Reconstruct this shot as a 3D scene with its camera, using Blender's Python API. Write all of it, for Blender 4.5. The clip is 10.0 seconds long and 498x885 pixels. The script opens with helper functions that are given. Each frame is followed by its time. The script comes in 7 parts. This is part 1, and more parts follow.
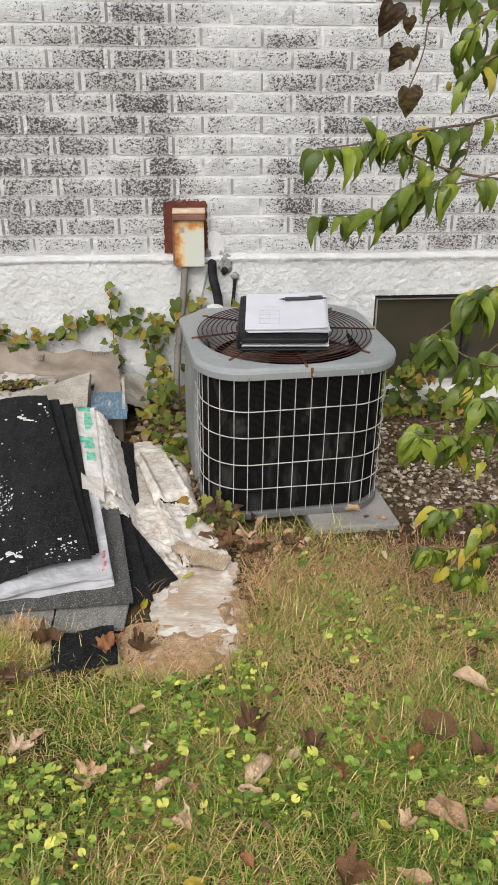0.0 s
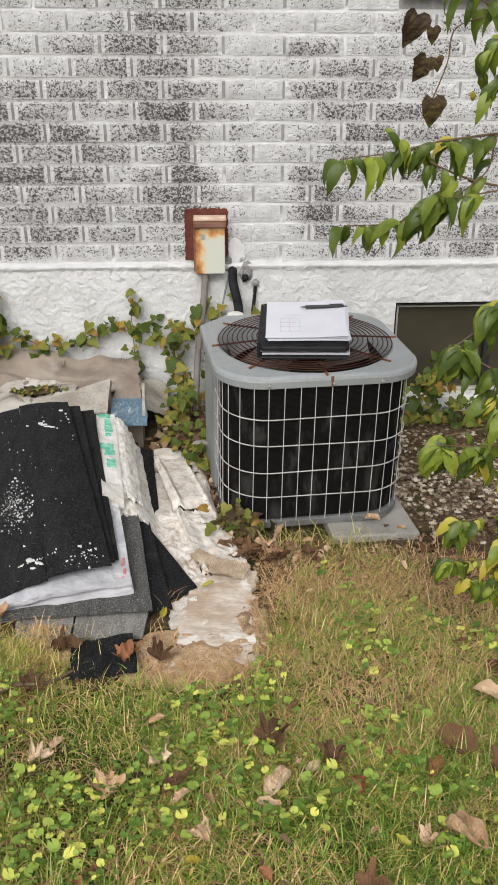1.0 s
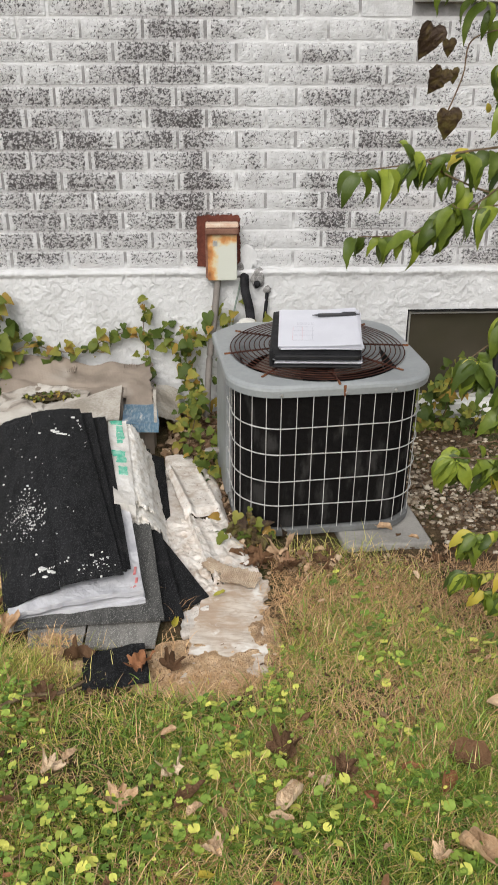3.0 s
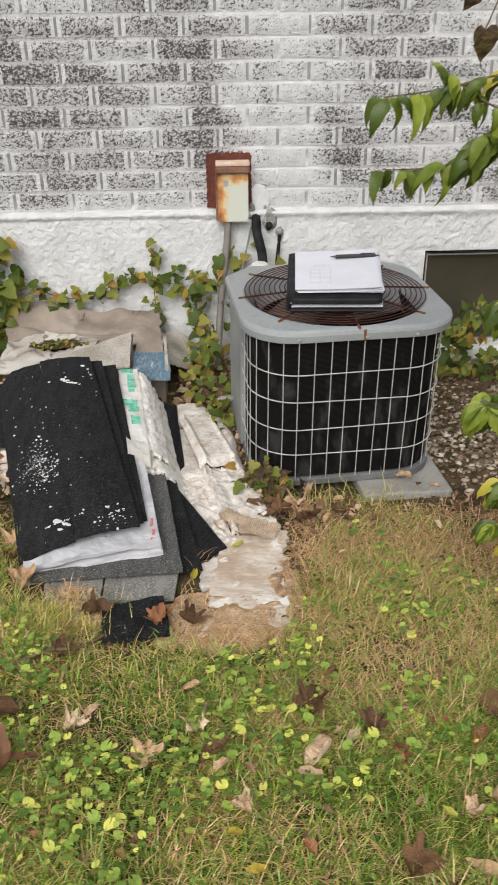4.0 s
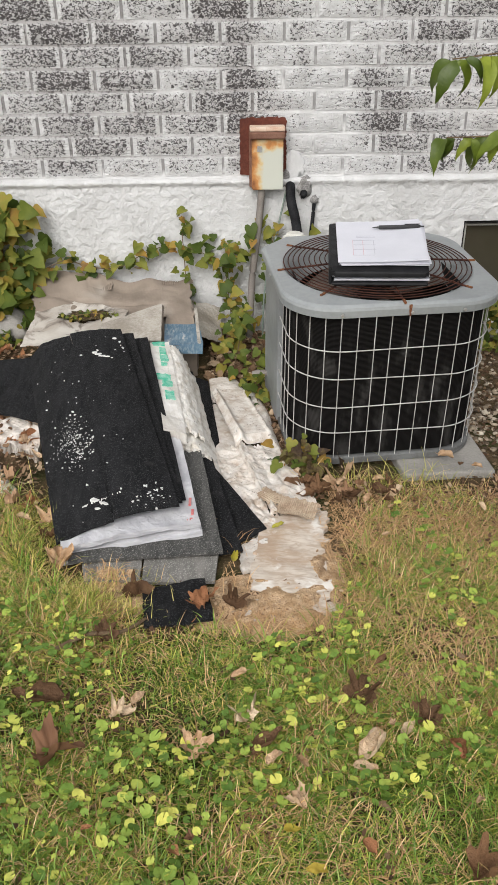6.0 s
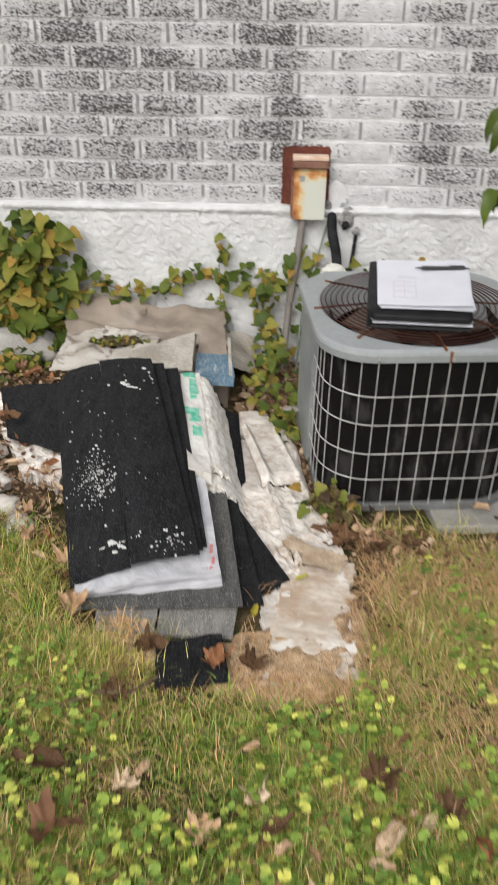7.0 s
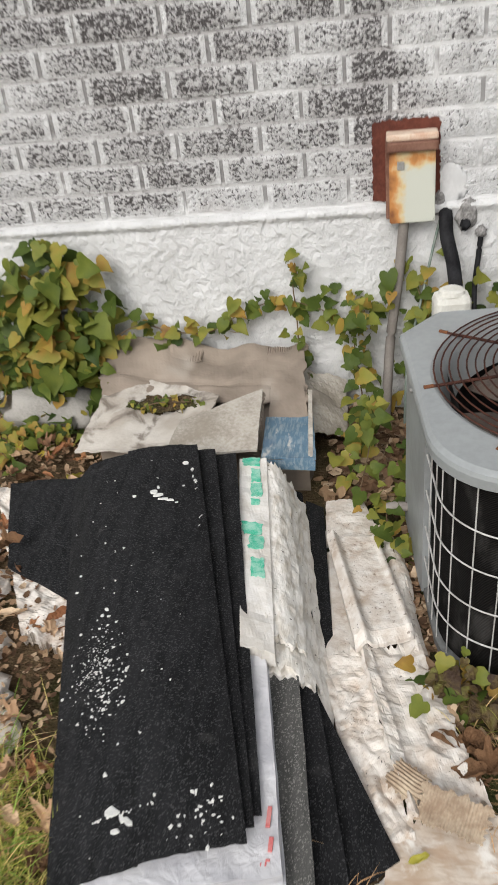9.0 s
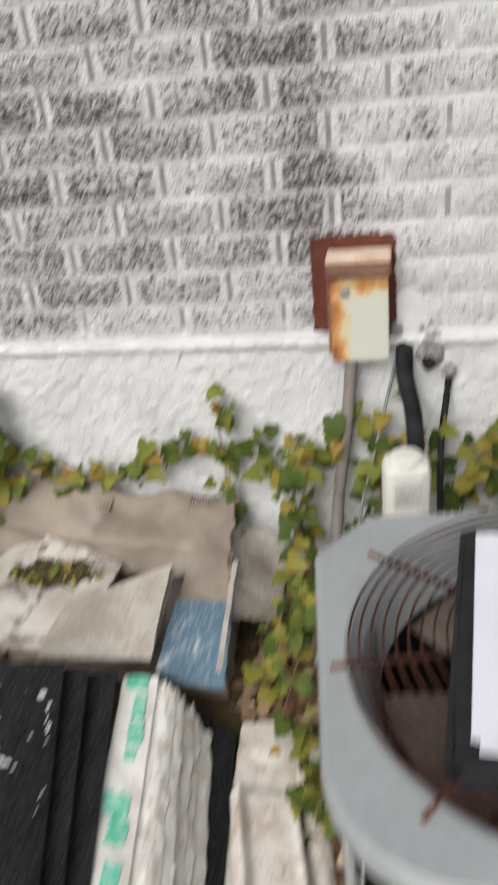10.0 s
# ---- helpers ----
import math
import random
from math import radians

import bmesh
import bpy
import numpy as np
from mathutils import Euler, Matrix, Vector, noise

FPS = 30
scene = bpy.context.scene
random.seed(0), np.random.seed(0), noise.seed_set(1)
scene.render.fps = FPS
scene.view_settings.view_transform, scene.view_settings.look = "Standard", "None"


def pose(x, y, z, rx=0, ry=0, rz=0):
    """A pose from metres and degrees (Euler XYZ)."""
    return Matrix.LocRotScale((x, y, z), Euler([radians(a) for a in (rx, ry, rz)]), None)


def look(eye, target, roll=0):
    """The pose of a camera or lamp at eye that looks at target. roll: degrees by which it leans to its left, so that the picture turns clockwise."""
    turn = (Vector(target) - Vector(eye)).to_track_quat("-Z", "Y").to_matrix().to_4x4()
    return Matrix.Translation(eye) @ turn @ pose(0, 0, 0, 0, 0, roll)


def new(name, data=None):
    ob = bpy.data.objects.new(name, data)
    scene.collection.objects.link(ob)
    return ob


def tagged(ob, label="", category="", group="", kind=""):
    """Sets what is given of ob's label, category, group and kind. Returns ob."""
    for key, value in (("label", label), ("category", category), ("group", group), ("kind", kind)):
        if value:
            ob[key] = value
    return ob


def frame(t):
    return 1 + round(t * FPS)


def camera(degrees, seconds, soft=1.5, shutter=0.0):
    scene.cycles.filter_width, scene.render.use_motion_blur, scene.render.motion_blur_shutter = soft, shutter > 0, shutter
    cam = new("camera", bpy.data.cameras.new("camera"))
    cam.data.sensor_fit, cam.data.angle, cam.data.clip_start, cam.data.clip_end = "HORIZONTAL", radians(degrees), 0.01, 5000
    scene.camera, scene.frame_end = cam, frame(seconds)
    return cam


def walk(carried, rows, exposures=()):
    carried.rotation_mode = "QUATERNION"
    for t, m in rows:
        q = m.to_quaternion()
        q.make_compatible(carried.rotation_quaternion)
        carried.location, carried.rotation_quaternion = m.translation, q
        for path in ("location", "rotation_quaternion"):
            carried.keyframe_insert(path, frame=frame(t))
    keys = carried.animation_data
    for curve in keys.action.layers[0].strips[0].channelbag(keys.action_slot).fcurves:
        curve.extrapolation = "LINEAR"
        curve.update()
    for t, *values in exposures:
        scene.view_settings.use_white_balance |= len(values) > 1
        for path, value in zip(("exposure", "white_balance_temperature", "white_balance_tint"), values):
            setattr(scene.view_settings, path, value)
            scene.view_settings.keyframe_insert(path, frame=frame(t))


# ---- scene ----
cam = camera(34.6, 10.0, soft=1.1, shutter=0.5)
PATH = [
    (0, (-0.128, 0.242, 1.223), (0.029, 2.063, 0.413), 0.3),
    (0.5, (-0.131, 0.248, 1.223), (0.004, 2.063, 0.394), 0.1),
    (1, (-0.132, 0.248, 1.232), (-0.02, 2.077, 0.431), 0.1),
    (1.5, (-0.133, 0.251, 1.234), (-0.025, 2.098, 0.474), -0.8),
    (2, (-0.137, 0.247, 1.256), (-0.021, 2.107, 0.53), -0.8),
    (3.5, (-0.14, 0.278, 1.237), (-0.062, 2.082, 0.377), 0.3),
    (4, (-0.168, 0.312, 1.224), (-0.093, 2.089, 0.309), -0.6),
    (4.5, (-0.218, 0.346, 1.221), (-0.162, 2.108, 0.277), -0.9),
    (5, (-0.23, 0.356, 1.22), (-0.19, 2.111, 0.262), -1.0),
    (6.5, (-0.23, 0.394, 1.221), (-0.197, 2.132, 0.231), -0.1),
    (7, (-0.22, 0.472, 1.249), (-0.258, 2.227, 0.291), 0.9),
    (7.5, (-0.121, 0.689, 1.215), (-0.331, 2.462, 0.315), -2.2),
    (8, (-0.067, 0.831, 1.226), (-0.391, 2.569, 0.29), -6.1),
    (8.5, (-0.1, 1.04, 1.227), (-0.445, 2.762, 0.269), -7.0),
    (9, (-0.168, 1.227, 1.206), (-0.501, 2.907, 0.173), -6.8),
    (9.5, (-0.108, 1.459, 1.166), (-0.495, 3.078, 0.056), -7.7),
    (10, (-0.03, 1.738, 1.233), (-0.393, 3.461, 0.281), -6.2),
]
walk(cam, [(t, look(eye, target, roll)) for t, eye, target, roll in PATH])

# ---- light: an overcast sky with a weak, very soft sun ----
world = bpy.data.worlds.new("overcast_sky")
scene.world = world
world.use_nodes = True
wn = world.node_tree
sky = wn.nodes.new("ShaderNodeTexSky")
sky.sky_type, sky.sun_disc = "NISHITA", False
SUN_UP, SUN_ROUND = 40.0, 195.0
sky.sun_elevation, sky.sun_rotation = radians(SUN_UP), radians(SUN_ROUND)
sky.air_density, sky.dust_density, sky.ozone_density = 1.0, 4.0, 1.0
grey = wn.nodes.new("ShaderNodeHueSaturation")
grey.inputs["Saturation"].default_value = 0.25
wn.links.new(sky.outputs[0], grey.inputs["Color"])
wn.links.new(grey.outputs[0], wn.nodes["Background"].inputs[0])
wn.nodes["Background"].inputs[1].default_value = 0.15
sun = new("sun", bpy.data.lights.new("sun", "SUN"))
sun.data.energy, sun.data.angle, sun.data.color = 1.3, radians(40), (1.0, 0.975, 0.935)
sun.matrix_world = look((-1.4, -3.4, 5.0), (0.0, 2.0, 0.2))
scene.view_settings.exposure = 0.16


# ---- materials ----
class Mat:
    """A small builder of node materials."""

    def __init__(self, name, rough=0.7, metal=0.0, spec=0.3):
        self.m = bpy.data.materials.new(name)
        self.m.use_nodes = True
        self.t = self.m.node_tree
        self.b = self.t.nodes["Principled BSDF"]
        self.b.inputs["Roughness"].default_value = rough
        self.b.inputs["Metallic"].default_value = metal
        self.b.inputs["Specular IOR Level"].default_value = spec
        self.geo = self.t.nodes.new("ShaderNodeNewGeometry")
        self.tc = self.t.nodes.new("ShaderNodeTexCoord")
        self.oi = self.t.nodes.new("ShaderNodeObjectInfo")
        self.pos, self.obj = self.geo.outputs["Position"], self.tc.outputs["Object"]
        self.isl, self.rnd = self.geo.outputs["Random Per Island"], self.oi.outputs["Random"]

    def put(self, socket, v):
        if hasattr(v, "is_linked"):
            self.t.links.new(v, socket)
        elif isinstance(v, (tuple, list)) and len(v) == 3 and socket.type == "RGBA":
            socket.default_value = (*v, 1)
        else:
            socket.default_value = v

    def noise(self, scale, detail=3.0, where=None, rough=0.55, distort=0.0, stretch=None):
        n = self.t.nodes.new("ShaderNodeTexNoise")
        src = where or self.pos
        if stretch:
            mp = self.t.nodes.new("ShaderNodeMapping")
            mp.inputs["Scale"].default_value = stretch
            self.t.links.new(src, mp.inputs["Vector"])
            src = mp.outputs[0]
        self.t.links.new(src, n.inputs["Vector"])
        n.inputs["Scale"].default_value, n.inputs["Detail"].default_value = scale, detail
        n.inputs["Roughness"].default_value, n.inputs["Distortion"].default_value = rough, distort
        return n.outputs["Fac"]

    def cells(self, scale, where=None, out="Distance", feature="F1"):
        n = self.t.nodes.new("ShaderNodeTexVoronoi")
        n.feature = feature
        self.t.links.new(where or self.pos, n.inputs["Vector"])
        n.inputs["Scale"].default_value = scale
        return n.outputs[out]

    def step(self, v, lo, hi, a=0.0, b=1.0):
        n = self.t.nodes.new("ShaderNodeMapRange")
        n.interpolation_type = "SMOOTHSTEP"
        for k, x in zip(("Value", "From Min", "From Max", "To Min", "To Max"), (v, lo, hi, a, b)):
            self.put(n.inputs[k], x)
        return n.outputs["Result"]

    def math(self, op, a, b=0.0, clamp=False):
        n = self.t.nodes.new("ShaderNodeMath")
        n.operation, n.use_clamp = op, clamp
        self.put(n.inputs[0], a)
        self.put(n.inputs[1], b)
        return n.outputs[0]

    def mix(self, f, a, b, mode="MIX"):
        n = self.t.nodes.new("ShaderNodeMix")
        n.data_type, n.blend_type = "RGBA", mode
        self.put(n.inputs[0], f)
        self.put(n.inputs[6], a)
        self.put(n.inputs[7], b)
        return n.outputs[2]

    def ramp(self, f, *stops):
        n = self.t.nodes.new("ShaderNodeValToRGB")
        while len(n.color_ramp.elements) < len(stops):
            n.color_ramp.elements.new(0.5)
        for e, (p, c) in zip(n.color_ramp.elements, stops):
            e.position, e.color = p, (*c, 1)
        self.put(n.inputs[0], f)
        return n.outputs[0]

    def axis(self, vec, i):
        n = self.t.nodes.new("ShaderNodeSeparateXYZ")
        self.t.links.new(vec, n.inputs[0])
        return n.outputs[i]

    def bump(self, h, strength=0.5, dist=0.003):
        n = self.t.nodes.new("ShaderNodeBump")
        n.inputs["Strength"].default_value, n.inputs["Distance"].default_value = strength, dist
        self.put(n.inputs["Height"], h)
        if self.b.inputs["Normal"].is_linked:
            self.t.links.new(self.b.inputs["Normal"].links[0].from_socket, n.inputs["Normal"])
        self.t.links.new(n.outputs[0], self.b.inputs["Normal"])

    def color(self, c):
        self.put(self.b.inputs["Base Color"], c)
        return self

    def thin(self, amount, c):
        """Lets light through, as a leaf does."""
        tr = self.t.nodes.new("ShaderNodeBsdfTranslucent")
        mx = self.t.nodes.new("ShaderNodeMixShader")
        self.put(tr.inputs[0], c)
        mx.inputs[0].default_value = amount
        out = self.t.nodes["Material Output"]
        self.t.links.new(self.b.outputs[0], mx.inputs[1])
        self.t.links.new(tr.outputs[0], mx.inputs[2])
        self.t.links.new(mx.outputs[0], out.inputs[0])


def mottled(name, a, b, scale=20.0, fine=200.0, rough=0.7, metal=0.0, bump=0.4, dist=0.002, spec=0.3, speck=None):
    """Two colours mixed at two scales, with a fine relief."""
    k = Mat(name, rough, metal, spec)
    big, small = k.noise(scale, 4), k.noise(fine, 3)
    f = k.math("ADD", k.math("MULTIPLY", big, 0.65), k.math("MULTIPLY", small, 0.35))
    c = k.mix(k.step(f, 0.36, 0.64), a, b)
    if speck:
        c = k.mix(k.step(k.noise(fine * 1.7, 1), 0.66, 0.72), c, speck)
    k.color(c)
    k.bump(small, bump, dist)
    return k.m


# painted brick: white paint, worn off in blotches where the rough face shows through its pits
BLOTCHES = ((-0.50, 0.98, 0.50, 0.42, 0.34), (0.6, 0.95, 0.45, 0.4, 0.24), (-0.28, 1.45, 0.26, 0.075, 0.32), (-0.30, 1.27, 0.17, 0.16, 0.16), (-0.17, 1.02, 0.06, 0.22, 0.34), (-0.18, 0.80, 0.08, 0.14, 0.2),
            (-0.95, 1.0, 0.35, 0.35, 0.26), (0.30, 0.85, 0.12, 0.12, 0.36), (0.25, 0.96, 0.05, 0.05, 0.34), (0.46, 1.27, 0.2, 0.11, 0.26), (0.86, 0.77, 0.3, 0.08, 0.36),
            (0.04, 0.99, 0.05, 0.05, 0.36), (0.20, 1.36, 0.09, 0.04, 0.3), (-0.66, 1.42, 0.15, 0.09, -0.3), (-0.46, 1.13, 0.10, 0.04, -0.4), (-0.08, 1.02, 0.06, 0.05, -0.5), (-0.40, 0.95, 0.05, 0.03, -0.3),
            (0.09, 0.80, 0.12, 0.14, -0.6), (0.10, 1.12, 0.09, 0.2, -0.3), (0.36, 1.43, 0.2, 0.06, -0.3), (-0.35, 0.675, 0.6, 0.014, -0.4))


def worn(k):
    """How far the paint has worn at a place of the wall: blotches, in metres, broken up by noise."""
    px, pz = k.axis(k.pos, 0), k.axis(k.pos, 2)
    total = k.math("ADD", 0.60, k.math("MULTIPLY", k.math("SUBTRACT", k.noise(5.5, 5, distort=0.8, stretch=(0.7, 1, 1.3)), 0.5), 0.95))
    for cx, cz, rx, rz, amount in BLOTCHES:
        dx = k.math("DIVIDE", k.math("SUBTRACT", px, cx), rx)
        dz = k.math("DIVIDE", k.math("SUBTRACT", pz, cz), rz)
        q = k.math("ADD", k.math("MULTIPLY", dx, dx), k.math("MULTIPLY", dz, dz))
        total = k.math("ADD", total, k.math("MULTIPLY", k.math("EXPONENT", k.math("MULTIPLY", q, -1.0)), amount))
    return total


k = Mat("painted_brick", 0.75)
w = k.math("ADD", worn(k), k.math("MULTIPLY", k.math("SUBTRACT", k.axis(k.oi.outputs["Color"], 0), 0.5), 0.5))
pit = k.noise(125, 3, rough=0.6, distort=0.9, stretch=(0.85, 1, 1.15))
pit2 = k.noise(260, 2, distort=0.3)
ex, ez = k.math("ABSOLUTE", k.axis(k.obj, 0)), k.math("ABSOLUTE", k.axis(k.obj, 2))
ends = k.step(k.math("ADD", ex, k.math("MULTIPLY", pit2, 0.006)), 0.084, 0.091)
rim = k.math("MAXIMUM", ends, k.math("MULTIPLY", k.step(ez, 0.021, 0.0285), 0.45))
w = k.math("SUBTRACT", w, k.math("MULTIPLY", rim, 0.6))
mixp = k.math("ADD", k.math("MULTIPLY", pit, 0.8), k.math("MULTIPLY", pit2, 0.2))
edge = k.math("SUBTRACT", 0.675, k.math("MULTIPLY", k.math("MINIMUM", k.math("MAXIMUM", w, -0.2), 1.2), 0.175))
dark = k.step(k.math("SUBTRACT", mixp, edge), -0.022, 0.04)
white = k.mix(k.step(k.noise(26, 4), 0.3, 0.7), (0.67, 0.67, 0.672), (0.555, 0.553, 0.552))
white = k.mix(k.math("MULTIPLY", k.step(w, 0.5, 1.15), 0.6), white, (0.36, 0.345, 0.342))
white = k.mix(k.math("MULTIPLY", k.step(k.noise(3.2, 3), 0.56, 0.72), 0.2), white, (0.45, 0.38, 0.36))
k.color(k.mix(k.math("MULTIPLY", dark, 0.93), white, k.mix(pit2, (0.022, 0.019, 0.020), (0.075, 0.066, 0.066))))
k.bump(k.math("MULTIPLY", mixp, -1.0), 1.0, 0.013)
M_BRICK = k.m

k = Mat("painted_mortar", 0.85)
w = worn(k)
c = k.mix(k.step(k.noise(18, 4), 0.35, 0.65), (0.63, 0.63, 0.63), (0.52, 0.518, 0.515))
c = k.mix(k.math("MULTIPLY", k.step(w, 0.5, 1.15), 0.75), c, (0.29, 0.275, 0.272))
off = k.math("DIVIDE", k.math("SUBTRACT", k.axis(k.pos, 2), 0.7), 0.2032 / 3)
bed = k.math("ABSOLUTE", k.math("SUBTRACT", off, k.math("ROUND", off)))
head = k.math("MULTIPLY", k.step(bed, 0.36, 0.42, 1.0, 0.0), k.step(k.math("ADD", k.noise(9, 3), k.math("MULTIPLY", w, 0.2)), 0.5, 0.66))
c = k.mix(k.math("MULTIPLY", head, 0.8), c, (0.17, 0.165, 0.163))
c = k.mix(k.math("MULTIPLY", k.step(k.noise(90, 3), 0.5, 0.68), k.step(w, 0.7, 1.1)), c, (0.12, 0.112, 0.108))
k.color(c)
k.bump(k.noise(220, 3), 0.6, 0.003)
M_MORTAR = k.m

k = Mat("painted_render", 0.7)
zz = k.axis(k.pos, 2)
low = k.step(k.math("ADD", zz, k.math("MULTIPLY", k.noise(7, 4), 0.25)), 0.24, 0.4, 1.0, 0.0)
c = k.mix(k.step(k.noise(12, 4), 0.35, 0.7), (0.585, 0.587, 0.587), (0.505, 0.505, 0.502))
c = k.mix(k.math("MULTIPLY", low, k.step(k.noise(38, 3), 0.52, 0.64)), c, (0.40, 0.385, 0.36))
k.color(c)
k.bump(k.noise(48, 4, distort=0.5), 0.8, 0.012)
k.bump(k.noise(230, 3), 0.6, 0.003)
M_RENDER = k.m

M_ACMETAL = mottled("grey_enamel", (0.27, 0.285, 0.29), (0.21, 0.22, 0.222), 9, 60, 0.42, 0.0, 0.08, 0.001, 0.4, None)
M_ACPAN = mottled("dull_grey_base_enamel", (0.15, 0.155, 0.155), (0.10, 0.10, 0.098), 18, 120, 0.6, 0, 0.15)
M_ACLID = mottled("pale_grey_enamel", (0.285, 0.303, 0.308), (0.24, 0.255, 0.26), 7, 80, 0.4, 0.0, 0.06, 0.001, 0.4, None)
M_WIRE = mottled("white_vinyl_wire", (0.50, 0.495, 0.48), (0.34, 0.33, 0.315), 30, 200, 0.5, 0, 0.1)

k = Mat("dusty_coil_fins", 0.85, 0.0, 0.05)
fin = k.t.nodes.new("ShaderNodeTexWave")
fin.bands_direction = "Z"
k.t.links.new(k.pos, fin.inputs["Vector"])
fin.inputs["Scale"].default_value, fin.inputs["Distortion"].default_value = 95.0, 0.5
dust = k.step(k.math("SUBTRACT", k.noise(14, 5, stretch=(1.6, 1.6, 0.6)), k.math("MULTIPLY", k.axis(k.pos, 2), 0.22)), 0.43, 0.62)
c = k.mix(fin.outputs["Fac"], (0.003, 0.003, 0.003), (0.013, 0.012, 0.0115))
k.color(k.mix(k.math("MULTIPLY", dust, 0.4), c, (0.075, 0.072, 0.069)))
k.bump(fin.outputs["Fac"], 0.6, 0.002)
M_COIL = k.m

M_RUST = mottled("rusty_wire", (0.032, 0.013, 0.010), (0.085, 0.03, 0.018), 40, 300, 0.85, 0.2, 0.5, 0.001)
M_RUSTTAB = mottled("orange_rust", (0.21, 0.085, 0.033), (0.10, 0.04, 0.022), 60, 400, 0.9, 0.1, 0.5, 0.001)
M_FAN = mottled("dull_fan_blade", (0.20, 0.165, 0.14), (0.11, 0.09, 0.08), 14, 200, 0.6, 0.5, 0.2)
# near-black base colour puts the shade of hollows into the surface
M_DARK = mottled("recess_shade_black", (0.010, 0.010, 0.010), (0.022, 0.02, 0.019), 20, 100, 0.9, 0, 0.2)
M_SCREW = mottled("zinc_screw", (0.5, 0.5, 0.5), (0.35, 0.33, 0.3), 100, 500, 0.4, 0.8, 0.2)
M_PAPER = mottled("white_paper", (0.60, 0.605, 0.655), (0.56, 0.565, 0.615), 12, 300, 0.8, 0, 0.1, 0.0005)
M_INK = mottled("faint_grey_print", (0.42, 0.42, 0.47), (0.36, 0.36, 0.42), 100, 300, 0.8, 0, 0.0)
M_INKRED = mottled("faint_red_print", (0.55, 0.3, 0.34), (0.6, 0.4, 0.42), 100, 300, 0.8, 0, 0.0)
M_BINDER = mottled("black_leatherette", (0.010, 0.010, 0.011), (0.018, 0.018, 0.02), 30, 500, 0.55, 0, 0.4, 0.001, 0.2)
M_PEN = mottled("black_pen_plastic", (0.012, 0.012, 0.014), (0.02, 0.02, 0.022), 50, 300, 0.35, 0, 0.05, 0.001, 0.5)
M_CONCRETE = mottled("grey_concrete", (0.33, 0.315, 0.29), (0.24, 0.23, 0.21), 10, 160, 0.9, 0, 0.5, 0.003)
M_PVC = mottled("grey_conduit", (0.17, 0.15, 0.135), (0.225, 0.205, 0.185), 14, 200, 0.6, 0, 0.2)
M_FOAM = mottled("black_foam_sleeve", (0.008, 0.008, 0.009), (0.022, 0.022, 0.024), 30, 220, 0.7, 0, 0.5, 0.002, 0.1)
M_COPPER = mottled("green_ground_wire", (0.16, 0.21, 0.18), (0.24, 0.27, 0.24), 40, 300, 0.6, 0.2, 0.2)
M_WHITEPL = mottled("white_plastic", (0.66, 0.655, 0.61), (0.56, 0.55, 0.5), 16, 200, 0.5, 0, 0.1)
M_PATCH = mottled("grey_mortar_and_shade", (0.36, 0.35, 0.34), (0.13, 0.125, 0.12), 45, 200, 0.9, 0, 0.9, 0.005)
M_SEAL = mottled("smooth_white_sealant", (0.60, 0.60, 0.60), (0.52, 0.52, 0.52), 20, 150, 0.6, 0, 0.3)

# electrical box: pale grey-green paint, orange rust spreading from the top and one side
k = Mat("rusting_box_paint", 0.6, 0.0, 0.35)
bx, bz = k.axis(k.obj, 0), k.axis(k.obj, 2)
g1 = k.step(bx, -0.052, 0.012, 0.72, 0.0)
g2 = k.step(bz, -0.02, 0.07, 0.0, 0.62)
f = k.math("ADD", k.math("MAXIMUM", g1, g2), k.math("MULTIPLY", k.math("SUBTRACT", k.noise(26, 5), 0.5), 1.1))
c = k.ramp(f, (0.25, (0.47, 0.48, 0.42)), (0.45, (0.52, 0.41, 0.23)), (0.62, (0.45, 0.2, 0.06)), (0.9, (0.16, 0.055, 0.02)))
k.color(c)
k.bump(k.noise(200, 3), 0.2, 0.001)
M_BOX = k.m
M_REDBRICK = mottled("bare_red_brick", (0.075, 0.021, 0.014), (0.13, 0.04, 0.025), 30, 180, 0.9, 0, 0.7, 0.003)
M_BROWNRUST = mottled("brown_rust", (0.14, 0.065, 0.045), (0.22, 0.12, 0.085), 30, 220, 0.85, 0.1, 0.3)
M_CREAM = mottled("cream_old_paint", (0.62, 0.52, 0.42), (0.5, 0.33, 0.24), 25, 220, 0.7, 0, 0.3)

# roofing
def granules(name, a, b, fleck):
    k = Mat(name, 0.9, 0.0, 0.1)
    g = k.cells(620, out="Color")
    gv = k.axis(g, 0)
    streak = k.noise(9, 4, stretch=(7, 1, 1))
    c = k.mix(k.step(streak, 0.35, 0.65), a, b)
    c = k.mix(k.step(gv, 0.78, 0.97), c, fleck)
    c = k.mix(k.math("MULTIPLY", k.step(k.noise(24, 4), 0.6, 0.78), 0.22), c, (0.10, 0.098, 0.095))
    k.color(c)
    k.bump(k.cells(620), 0.5, 0.002)
    return k.m


